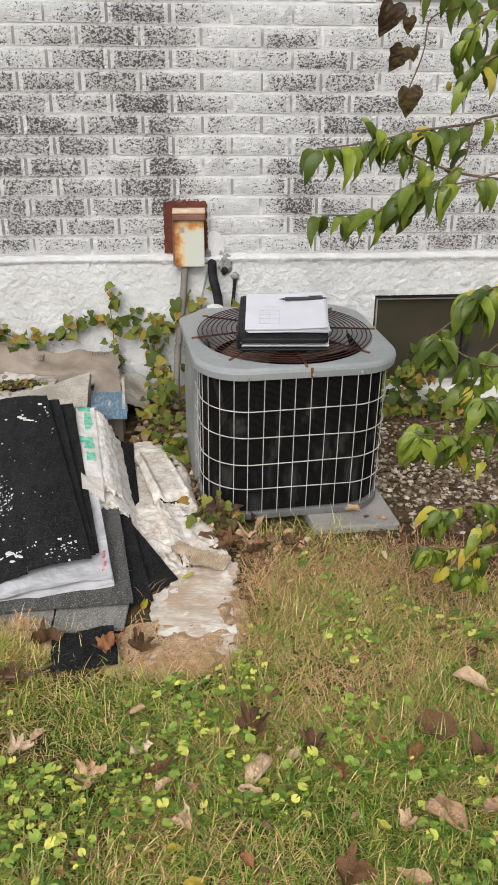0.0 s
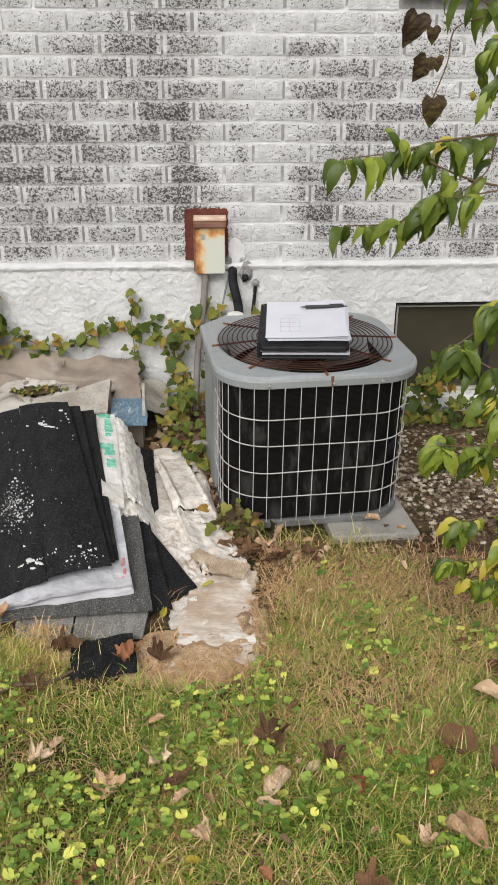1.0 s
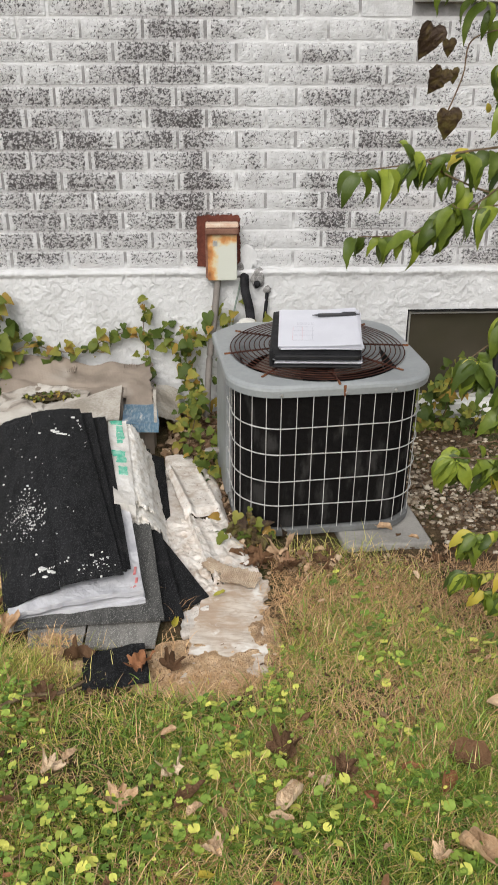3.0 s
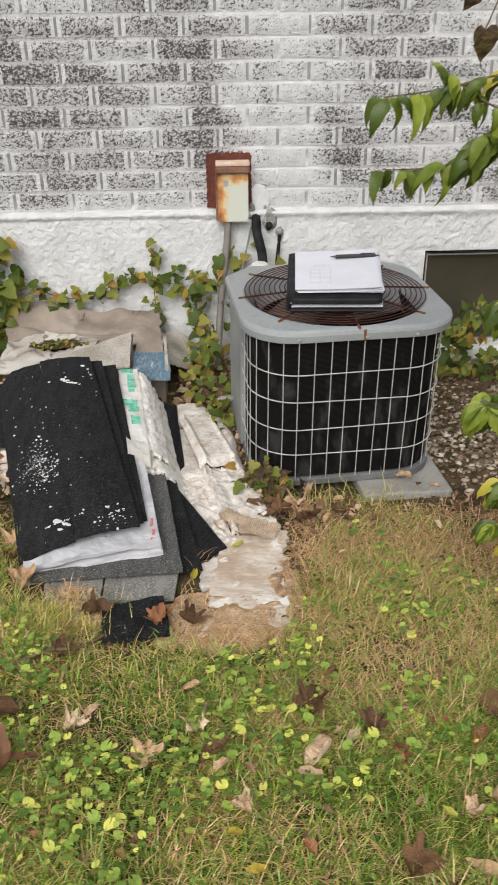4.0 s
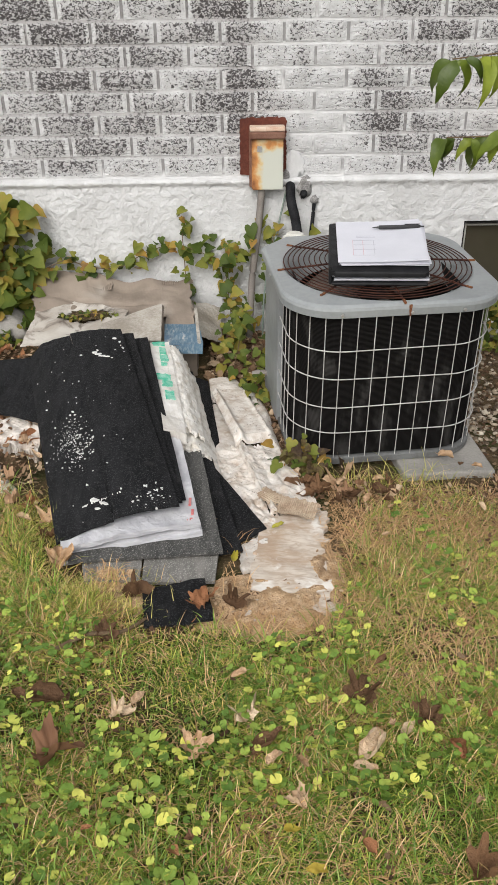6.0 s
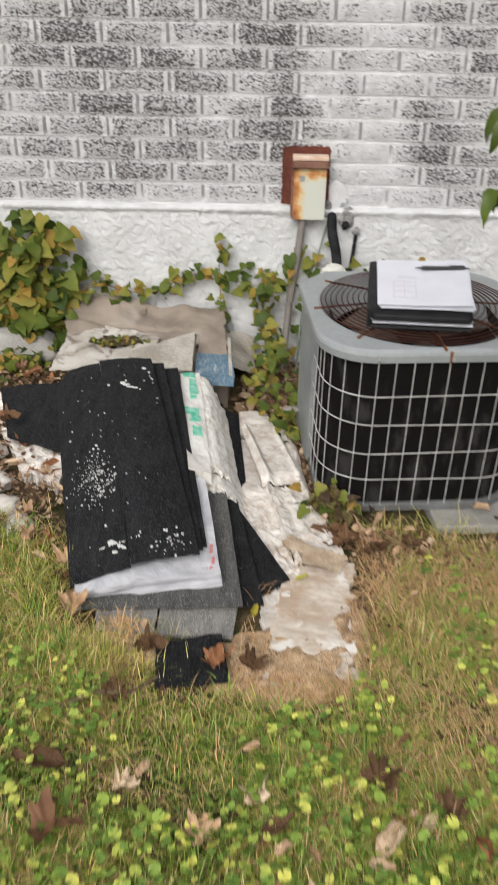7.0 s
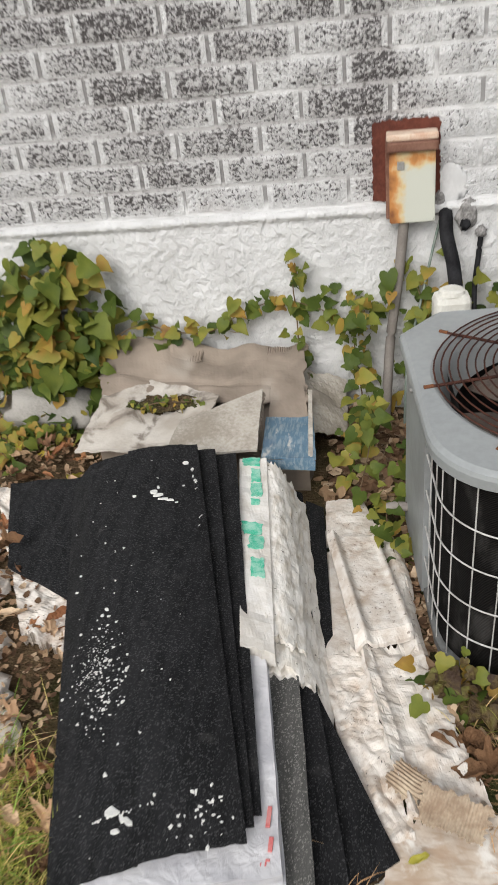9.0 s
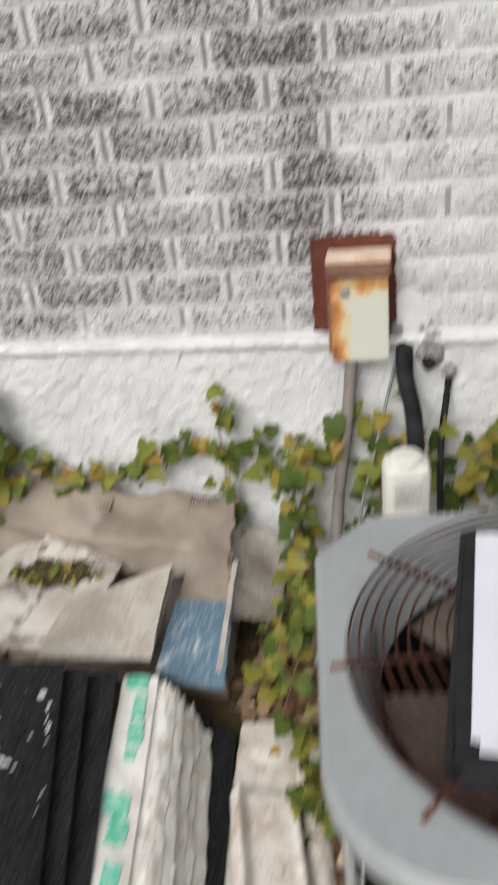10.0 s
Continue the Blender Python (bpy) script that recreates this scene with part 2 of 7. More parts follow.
M_SHBLACK = granules("black_shingle_back", (0.0095, 0.0098, 0.0105), (0.0165, 0.0168, 0.018), (0.055, 0.055, 0.057))
M_SHGREY = granules("grey_granule_shingle", (0.06, 0.06, 0.058), (0.09, 0.089, 0.085), (0.24, 0.235, 0.22))
M_SHPALE = granules("pale_granule_shingle", (0.18, 0.175, 0.162), (0.26, 0.25, 0.23), (0.48, 0.46, 0.43))
M_DROP = mottled("white_paint_drop", (0.72, 0.72, 0.7), (0.6, 0.6, 0.58), 60, 300, 0.6, 0, 0.2)
k = Mat("crinkled_white_wrapper", 0.38, 0.0, 0.5)
c = k.mix(k.step(k.noise(30, 4, stretch=(0.4, 0.4, 3)), 0.4, 0.65), (0.58, 0.58, 0.6), (0.40, 0.40, 0.43))
k.color(c)
k.bump(k.noise(60, 4, distort=1.5, stretch=(0.5, 0.5, 2.5)), 0.6, 0.006)
M_WRAP = k.m
M_REDPRINT = mottled("red_print", (0.55, 0.12, 0.12), (0.6, 0.25, 0.24), 60, 300, 0.5, 0, 0.1)
M_DARKPRINT = mottled("dark_print", (0.07, 0.04, 0.07), (0.12, 0.08, 0.12), 60, 300, 0.5, 0, 0.1)
M_GREENPRINT = mottled("green_print", (0.03, 0.40, 0.25), (0.3, 0.55, 0.45), 55, 300, 0.6, 0, 0.1)

k = Mat("weathered_white_board", 0.85)
d = k.step(k.noise(11, 5, distort=0.5), 0.48, 0.66)
c = k.mix(k.step(k.noise(40, 4), 0.35, 0.7), (0.70, 0.665, 0.62), (0.57, 0.51, 0.45))
c = k.mix(k.math("MULTIPLY", k.math("MULTIPLY", d, k.step(k.noise(60, 4), 0.35, 0.6)), 0.6), c, (0.36, 0.26, 0.18))
c = k.mix(k.math("MULTIPLY", k.step(k.noise(210, 2), 0.66, 0.70), k.step(k.noise(13, 3), 0.5, 0.6)), c, (0.06, 0.055, 0.05))
c = k.mix(k.math("MULTIPLY", k.step(k.math("MULTIPLY", k.noise(120, 3), k.step(k.noise(9, 3), 0.45, 0.62)), 0.6, 0.7), 0.8), c, (0.2, 0.16, 0.13))
k.color(c)
k.bump(k.noise(90, 4), 0.6, 0.004)
M_WHITEBOARD = k.m
k = Mat("bleached_wood_sheet", 0.85)
grain = k.noise(60, 5, stretch=(0.45, 1.3, 1), distort=1.2)
c = k.mix(k.step(grain, 0.36, 0.68), (0.64, 0.57, 0.49), (0.48, 0.39, 0.31))
c = k.mix(k.math("MULTIPLY", k.step(k.noise(9, 5, distort=0.8), 0.46, 0.66), 0.7), c, (0.44, 0.31, 0.21))
k.color(k.mix(k.step(k.noise(15, 5, distort=0.6), 0.56, 0.68), c, (0.78, 0.75, 0.70)))
k.bump(k.noise(90, 4), 0.35, 0.002)
M_PLANK = k.m
k = Mat("layered_paper_pulp", 0.85)
c = k.mix(k.step(k.noise(38, 4, stretch=(1.6, 0.7, 1)), 0.4, 0.68), (0.76, 0.74, 0.70), (0.58, 0.54, 0.48))
c = k.mix(k.math("MULTIPLY", k.step(k.noise(16, 4), 0.58, 0.74), 0.7), c, (0.40, 0.31, 0.22))
k.color(k.mix(k.step(k.noise(150, 2), 0.70, 0.74), c, (0.09, 0.08, 0.07)))
k.bump(k.noise(55, 4, stretch=(1.5, 0.6, 1)), 0.7, 0.006)
M_PULP = k.m
M_FACING = mottled("dirty_white_facing_paper", (0.68, 0.665, 0.64), (0.55, 0.52, 0.475), 14, 120, 0.7, 0, 0.3, 0.003)
k = Mat("damp_cardboard", 0.85)
c = k.mix(k.step(k.noise(7, 4), 0.32, 0.68), (0.29, 0.24, 0.195), (0.19, 0.155, 0.125))
c = k.mix(k.step(k.noise(4, 3, distort=0.4), 0.55, 0.7), c, (0.36, 0.32, 0.275))
k.color(c)
k.bump(k.noise(120, 3), 0.3, 0.002)
M_CARD = k.m
M_SCRAP = mottled("tan_ribbed_card", (0.46, 0.37, 0.27), (0.29, 0.21, 0.145), 25, 160, 0.85, 0, 0.4)
k = Mat("bleached_white_card", 0.85)
c = k.mix(k.step(k.noise(9, 4), 0.35, 0.68), (0.52, 0.49, 0.445), (0.36, 0.32, 0.275))
rot = k.step(k.noise(13, 5, distort=0.7), 0.52, 0.66)
k.color(k.mix(k.math("MULTIPLY", rot, 0.85), c, (0.13, 0.105, 0.085)))
k.bump(k.noise(120, 3), 0.4, 0.003)
M_CARDWHITE = k.m
M_CARDPALE = mottled("bleached_cardboard", (0.43, 0.40, 0.355), (0.26, 0.23, 0.19), 9, 130, 0.85, 0, 0.3)
k = Mat("faded_blue_print", 0.7)
c = k.mix(k.step(k.noise(70, 3, stretch=(2.0, 0.35, 1)), 0.42, 0.68), (0.095, 0.17, 0.24), (0.22, 0.28, 0.32))
c = k.mix(k.step(k.noise(22, 5, stretch=(1, 0.4, 1)), 0.56, 0.64), c, (0.48, 0.47, 0.44))
k.color(k.mix(k.step(k.noise(10, 3), 0.55, 0.75), c, (0.08, 0.13, 0.2)))
k.bump(k.noise(90, 3), 0.2, 0.002)
M_BLUE = k.m

# ground
k = Mat("tan_sawdust", 0.95, 0.0, 0.1)
c = k.mix(k.step(k.noise(45, 5), 0.35, 0.65), (0.50, 0.33, 0.185), (0.68, 0.49, 0.31))
c = k.mix(k.math("MULTIPLY", k.step(k.noise(14, 4, distort=0.6), 0.5, 0.68), 0.75), c, (0.21, 0.135, 0.085))
c = k.mix(k.step(k.cells(330, out="Distance"), 0.6, 0.85), c, (0.30, 0.18, 0.10))
k.color(k.mix(k.step(k.noise(240, 2), 0.66, 0.72), c, (0.72, 0.60, 0.44)))
k.bump(k.noise(300, 3), 1.0, 0.006)
M_SAWDUST = k.m
k = Mat("worn_lawn_soil", 0.95, 0.0, 0.1)
c = k.mix(k.step(k.noise(18, 5), 0.35, 0.65), (0.055, 0.038, 0.022), (0.13, 0.09, 0.052))
c = k.mix(k.step(k.noise(5, 4), 0.45, 0.65), c, (0.05, 0.055, 0.02))
c = k.mix(k.step(k.noise(190, 3, stretch=(1, 2.5, 1)), 0.6, 0.7), c, (0.30, 0.21, 0.11))
k.color(c)
k.bump(k.noise(120, 4), 1.0, 0.01)
M_GROUND = k.m


def foliage(name, stops, fac="obj", rough=0.5, thin=0.25, noise_amt=0.35, spec=0.35, vein=0.0, zone=0.0, fine=30.0, relief=0.35):
    k = Mat(name, rough, 0.0, spec)
    r = k.rnd if fac == "obj" else k.isl
    f = k.math("ADD", k.math("MULTIPLY", r, 1.0 - noise_amt), k.math("MULTIPLY", k.noise(fine, 4), noise_amt))
    if zone:
        f = k.math("ADD", f, k.step(k.axis(k.pos, 1), 1.2, 1.9, -0.03, 0.13))
        f = k.math("ADD", f, k.math("MULTIPLY", k.math("SUBTRACT", k.noise(3.6, 3), 0.5), zone))
    c = k.ramp(f, *stops)
    if vein:
        vx = k.math("ABSOLUTE", k.axis(k.obj, 0))
        c = k.mix(k.step(vx, 0.0, 0.0012, vein, 0.0), c, (0.30, 0.34, 0.12))
    k.color(c)
    k.bump(k.noise(140, 3), relief, 0.002 if relief < 0.5 else 0.005)
    if thin:
        k.thin(thin, c)
    return k.m


GREENS = ((0.15, (0.038, 0.065, 0.011)), (0.42, (0.085, 0.125, 0.017)), (0.64, (0.17, 0.225, 0.028)), (0.84, (0.31, 0.36, 0.045)), (1.0, (0.46, 0.42, 0.06)))
M_LEAF = foliage("shrub_leaf", GREENS, "obj", 0.42, 0.3, 0.45, 0.4, 0.35, fine=45.0)
M_LEAFYEL = foliage("yellowing_leaf", ((0.0, (0.34, 0.35, 0.06)), (0.6, (0.50, 0.42, 0.06)), (1.0, (0.46, 0.30, 0.05))), "obj", 0.45, 0.3)
M_LEAFBRN = foliage("withered_brown_leaf", ((0.3, (0.13, 0.125, 0.03)), (0.47, (0.10, 0.07, 0.025)), (0.62, (0.045, 0.026, 0.015))), "obj", 0.6, 0.15, 0.75, fine=70.0, relief=1.0)
M_IVY = foliage("ivy_leaf", ((0.12, (0.022, 0.045, 0.010)), (0.36, (0.080, 0.115, 0.020)), (0.52, (0.15, 0.175, 0.03)), (0.66, (0.25, 0.235, 0.045)), (0.78, (0.34, 0.21, 0.045)), (0.9, (0.13, 0.06, 0.03))), "obj", 0.55, 0.3, 0.4, 0.22, 0.25, fine=22.0)
M_STEM = mottled("brown_stem", (0.10, 0.062, 0.035), (0.17, 0.12, 0.07), 60, 300, 0.8, 0, 0.3)
M_GRASS = foliage("grass_blades", ((0.1, (0.068, 0.112, 0.016)), (0.28, (0.185, 0.262, 0.036)), (0.42, (0.408, 0.469, 0.078)), (0.53, (0.680, 0.625, 0.156)), (0.6, (0.816, 0.558, 0.240)), (0.72, (0.900, 0.670, 0.396)), (0.8, (0.569, 0.324, 0.168)), (0.92, (0.272, 0.134, 0.072))), "isl", 0.5, 0.3, 0.35, zone=1.3)
M_GREENBLADE = foliage("fresh_grass_blades", ((0.0, (0.06, 0.135, 0.014)), (0.5, (0.19, 0.33, 0.04)), (1.0, (0.46, 0.58, 0.13))), "isl", 0.42, 0.3, 0.4, 0.5)
M_TUFT = foliage("yellowing_grass_blades", ((0.0, (0.148, 0.201, 0.036)), (0.4, (0.420, 0.446, 0.090)), (0.65, (0.742, 0.647, 0.216)), (0.85, (0.890, 0.614, 0.324)), (1.0, (0.494, 0.279, 0.144))), "isl", 0.45, 0.3, 0.3, 0.4)
M_CLOVER = foliage("ground_ivy_leaves", ((0.12, (0.087, 0.167, 0.030)), (0.4, (0.198, 0.312, 0.054)), (0.66, (0.371, 0.480, 0.090)), (0.86, (0.791, 0.759, 0.168))), "isl", 0.42, 0.25, 0.3)
M_STRAW = foliage("dry_straw", ((0.0, (0.46, 0.27, 0.13)), (0.5, (0.66, 0.44, 0.24)), (1.0, (0.34, 0.18, 0.085))), "isl", 0.8, 0.1, 0.2, 0.1)
M_DEAD = foliage("dead_leaf", ((0.0, (0.10, 0.05, 0.03)), (0.3, (0.20, 0.105, 0.06)), (0.6, (0.36, 0.22, 0.13)), (0.85, (0.52, 0.37, 0.24)), (1.0, (0.42, 0.20, 0.09))), "obj", 0.75, 0.12, 0.35, 0.15)
M_DEADTAN = foliage("pale_dead_leaf", ((0.2, (0.38, 0.23, 0.12)), (0.5, (0.60, 0.42, 0.27)), (0.8, (0.68, 0.53, 0.37))), "obj", 0.7, 0.12, 0.55, 0.15, fine=80.0, relief=1.0)
M_DEADBRN = foliage("dark_dead_leaf", ((0.0, (0.075, 0.042, 0.024)), (0.5, (0.14, 0.078, 0.042)), (1.0, (0.21, 0.11, 0.055))), "obj", 0.75, 0.1, 0.5, 0.15, fine=80.0, relief=1.0)
M_DEADORG = foliage("orange_dead_leaf", ((0.2, (0.24, 0.10, 0.05)), (0.8, (0.38, 0.19, 0.09))), "obj", 0.7, 0.12, 0.55, 0.15, fine=80.0, relief=1.0)
M_LITTERDARK = foliage("dark_leaf_litter", ((0.0, (0.045, 0.028, 0.018)), (0.5, (0.12, 0.07, 0.042)), (0.85, (0.22, 0.15, 0.09)), (1.0, (0.36, 0.26, 0.17))), "isl", 0.85, 0.1, 0.25, 0.1)
M_LITTER = foliage("leaf_litter", ((0.0, (0.06, 0.035, 0.022)), (0.35, (0.17, 0.10, 0.06)), (0.65, (0.34, 0.23, 0.14)), (0.88, (0.52, 0.40, 0.28)), (0.97, (0.30, 0.30, 0.08))), "isl", 0.8, 0.1, 0.25, 0.1)
k = Mat("gravel_stone", 0.85)
c = k.ramp(k.isl, (0.0, (0.07, 0.05, 0.035)), (0.45, (0.19, 0.145, 0.10)), (0.78, (0.42, 0.35, 0.26)), (1.0, (0.60, 0.54, 0.44)))
k.color(k.mix(k.step(k.noise(60, 4), 0.5, 0.75), c, (0.14, 0.10, 0.07)))
k.bump(k.noise(200, 3), 0.4, 0.002)
M_STONE = k.m

# window
M_FRAME = mottled("white_window_paint", (0.72, 0.72, 0.69), (0.6, 0.59, 0.56), 12, 150, 0.55, 0, 0.2)
M_FRAMEGREY = mottled("grey_steel_frame", (0.46, 0.45, 0.42), (0.36, 0.35, 0.32), 20, 200, 0.5, 0.2, 0.2)
# opaque pane; its olive-brown colour stands for the unlit room and dim reflection
k = Mat("dark_interior_glass", 0.12, 0.0, 0.5)
k.color(k.mix(k.step(k.noise(4, 4), 0.35, 0.7), (0.040, 0.036, 0.024), (0.055, 0.048, 0.034)))
k.b.inputs["Coat Weight"].default_value = 0.3
M_PANE = k.m


# ---- builders ----
def mesh_of(name, bm, material, smooth=False):
    me = bpy.data.meshes.new(name)
    if smooth:
        for f in bm.faces:
            f.smooth = True
    bm.normal_update()
    bm.to_mesh(me)
    bm.free()
    me.materials.append(material)
    return me


def part(name, bm, material, parent=None, label="", smooth=False, m=None):
    ob = new(name, mesh_of(name, bm, material, smooth))
    if parent:
        ob.parent = parent
    if m is not None:
        ob.matrix_basis = m
    if label:
        tagged(ob, label)
    return ob


def thing(name, label, category, m=None, group="", kind=""):
    ob = new(name)
    ob.empty_display_size = 0.05
    if m is not None:
        ob.matrix_basis = m
    return tagged(ob, label, category, group, kind)


def box(bm, lo, hi, bevel=0.0, seg=2):
    lo, hi = Vector(lo), Vector(hi)
    r = bmesh.ops.create_cube(bm, size=1.0, matrix=Matrix.Translation((lo + hi) / 2) @ Matrix.Diagonal((*(hi - lo), 1)))
    if bevel:
        es = list({e for v in r["verts"] for e in v.link_edges})
        bmesh.ops.bevel(bm, geom=es, offset=bevel, segments=seg, profile=0.5, affect="EDGES")
    return bm


def boxes(*spans, bevel=0.0):
    bm = bmesh.new()
    for lo, hi in spans:
        box(bm, lo, hi, bevel)
    return bm


def tube(bm, pts, radius, sides=6, closed=False, taper=None):
    """A round bar along a line of points."""
    pts = [Vector(p) for p in pts]
    n = len(pts)
    rings = []
    up = Vector((0.13, 0.21, 0.97)).normalized()
    for i, p in enumerate(pts):
        a = pts[i - 1] if (i > 0 or closed) else p
        b = pts[(i + 1) % n] if (i < n - 1 or closed) else p
        d = (b - a).normalized()
        s = d.cross(up)
        s = s.normalized() if s.length > 1e-4 else d.orthogonal().normalized()
        q = s.cross(d)
        r = radius if taper is None else radius + (taper - radius) * i / max(1, n - 1)
        rings.append([bm.verts.new(p + (s * math.cos(w) + q * math.sin(w)) * r) for w in (2 * math.pi * j / sides for j in range(sides))])
    for i in range(n if closed else n - 1):
        a, b = rings[i], rings[(i + 1) % n]
        for j in range(sides):
            bm.faces.new((a[j], a[(j + 1) % sides], b[(j + 1) % sides], b[j]))
    if not closed:
        bm.faces.new(rings[0][::-1])
        bm.faces.new(rings[-1])
    return bm


def bent(pts, steps=6):
    """A smooth line through the points."""
    pts = [Vector(p) for p in pts]
    out = []
    for i in range(len(pts) - 1):
        a, b, c, d = pts[max(0, i - 1)], pts[i], pts[i + 1], pts[min(len(pts) - 1, i + 2)]
        for k in range(steps):
            t = k / steps
            out.append(0.5 * (2 * b + (c - a) * t + (2 * a - 5 * b + 4 * c - d) * t * t + (3 * b - a - 3 * c + d) * t ** 3))
    return out + [pts[-1]]


def turned(bm, profile, sides=24):
    """A lathed form from (radius, z) pairs."""
    rings = [[bm.verts.new((r * math.cos(w), r * math.sin(w), z)) for w in (2 * math.pi * j / sides for j in range(sides))] for r, z in profile]
    for a, b in zip(rings, rings[1:]):
        for j in range(sides):
            bm.faces.new((a[j], a[(j + 1) % sides], b[(j + 1) % sides], b[j]))
    bm.faces.new(rings[0][::-1])
    bm.faces.new(rings[-1])
    return bm


def sheet(tl, tr, br, bl, nu=14, nv=14, thick=0.004, amp=0.0, freq=8.0, jag=0.0, bend=None, seed=0.0):
    """A bent board or sheet between four corners, with a thickness and ragged edges."""
    tl, tr, br, bl = (Vector(p) for p in (tl, tr, br, bl))
    bm = bmesh.new()
    top, low = [], []
    for j in range(nv + 1):
        v = j / nv
        for i in range(nu + 1):
            u = i / nu
            uu, vv = u, v
            if jag:
                e = noise.noise(Vector((v * 9 + seed, u * 9, seed * 3.1)))
                e2 = noise.noise(Vector((v * 31 + seed, u * 31, seed)))
                j1 = jag * (e + 0.5 * e2)
                if i in (0, nu):
                    uu += j1
                if j in (0, nv):
                    vv += j1
            p = (tl * (1 - uu) + tr * uu) * (1 - vv) + (bl * (1 - uu) + br * uu) * vv
            if amp:
                p.z += amp * noise.fractal(Vector((p.x * freq + seed, p.y * freq, seed)), 0.9, 2.0, 3)
            if bend:
                p += Vector(bend(u, v))
            top.append(bm.verts.new(p))
            low.append(bm.verts.new(p - Vector((0, 0, thick))))
    w = nu + 1
    for j in range(nv):
        for i in range(nu):
            a = j * w + i
            bm.faces.new((top[a], top[a + w], top[a + w + 1], top[a + 1]))
            bm.faces.new((low[a], low[a + 1], low[a + w + 1], low[a + w]))
    rim = [i for i in range(w)] + [j * w + nu for j in range(1, nv + 1)] + [nv * w + i for i in range(nu - 1, -1, -1)] + [j * w for j in range(nv - 1, 0, -1)]
    for a, b in zip(rim, rim[1:] + rim[:1]):
        bm.faces.new((top[a], top[b], low[b], low[a]))
    return bm


def ground_z(x, y):
    u = (2.1 - y) / 0.2
    ramp = 0.2 * math.log1p(math.exp(u)) if u < 30 else 2.1 - y
    if ramp > 1.4:
        ramp = 1.4 + (ramp - 1.4) * 0.2
    if ramp > 3:
        ramp = 3.0
    return 0.1 + 0.095 * ramp - 0.045 * max(-1.2, min(1.2, x))


WALL = 3.2
COURSE, BRICK = 0.2032 / 3, 0.2032
WIN_L, WIN_R, WIN_B, WIN_T = 0.603, 1.36, 0.12, 0.507
UP_L, UP_R, UP_B = 0.60, 1.5, 1.575


# ---- ground ----
def axis_lines(near_lo, near_hi, step, far):
    a = [near_lo + i * step for i in range(int(round((near_hi - near_lo) / step)) + 1)]
    lo, hi, d = [], [], step * 2
    while d < far:
        lo.append(near_lo - d)
        hi.append(near_hi + d)
        d *= 1.8
    return lo[::-1] + a + hi


def build_ground():
    xs, ys = axis_lines(-1.6, 1.5, 0.03, 900.0), axis_lines(0.3, 3.24, 0.03, 900.0)
    verts, faces = [], []
    for y in ys:
        for x in xs:
            verts.append((x, y, ground_z(x, y) + 0.006 * noise.fractal(Vector((x * 5, y * 5, 0)), 1.0, 2.0, 3)))
    w = len(xs)
    for j in range(len(ys) - 1):
        for i in range(w - 1):
            a = j * w + i
            faces.append((a, a + 1, a + w + 1, a + w))
    me = bpy.data.meshes.new("ground")
    me.from_pydata(verts, [], faces)
    me.polygons.foreach_set("use_smooth", [True] * len(me.polygons))
    me.materials.append(M_GROUND)
    return tagged(new("ground", me), "sloping back yard soil with worn patchy lawn", "ground", kind="structure")


build_ground()


# ---- house wall ----
def build_wall():
    back = WALL + 0.25
    spans = [((-4, WALL + 0.0032, 0.655), (UP_L, back, 3.6)), ((UP_L, WALL + 0.0032, 0.655), (UP_R, back, UP_B)),
             ((UP_L, WALL + 0.0032, 2.6), (UP_R, back, 3.6)), ((UP_R, WALL + 0.0032, 0.655), (4, back, 3.6))]
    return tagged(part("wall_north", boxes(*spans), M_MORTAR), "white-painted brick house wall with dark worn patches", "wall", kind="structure")


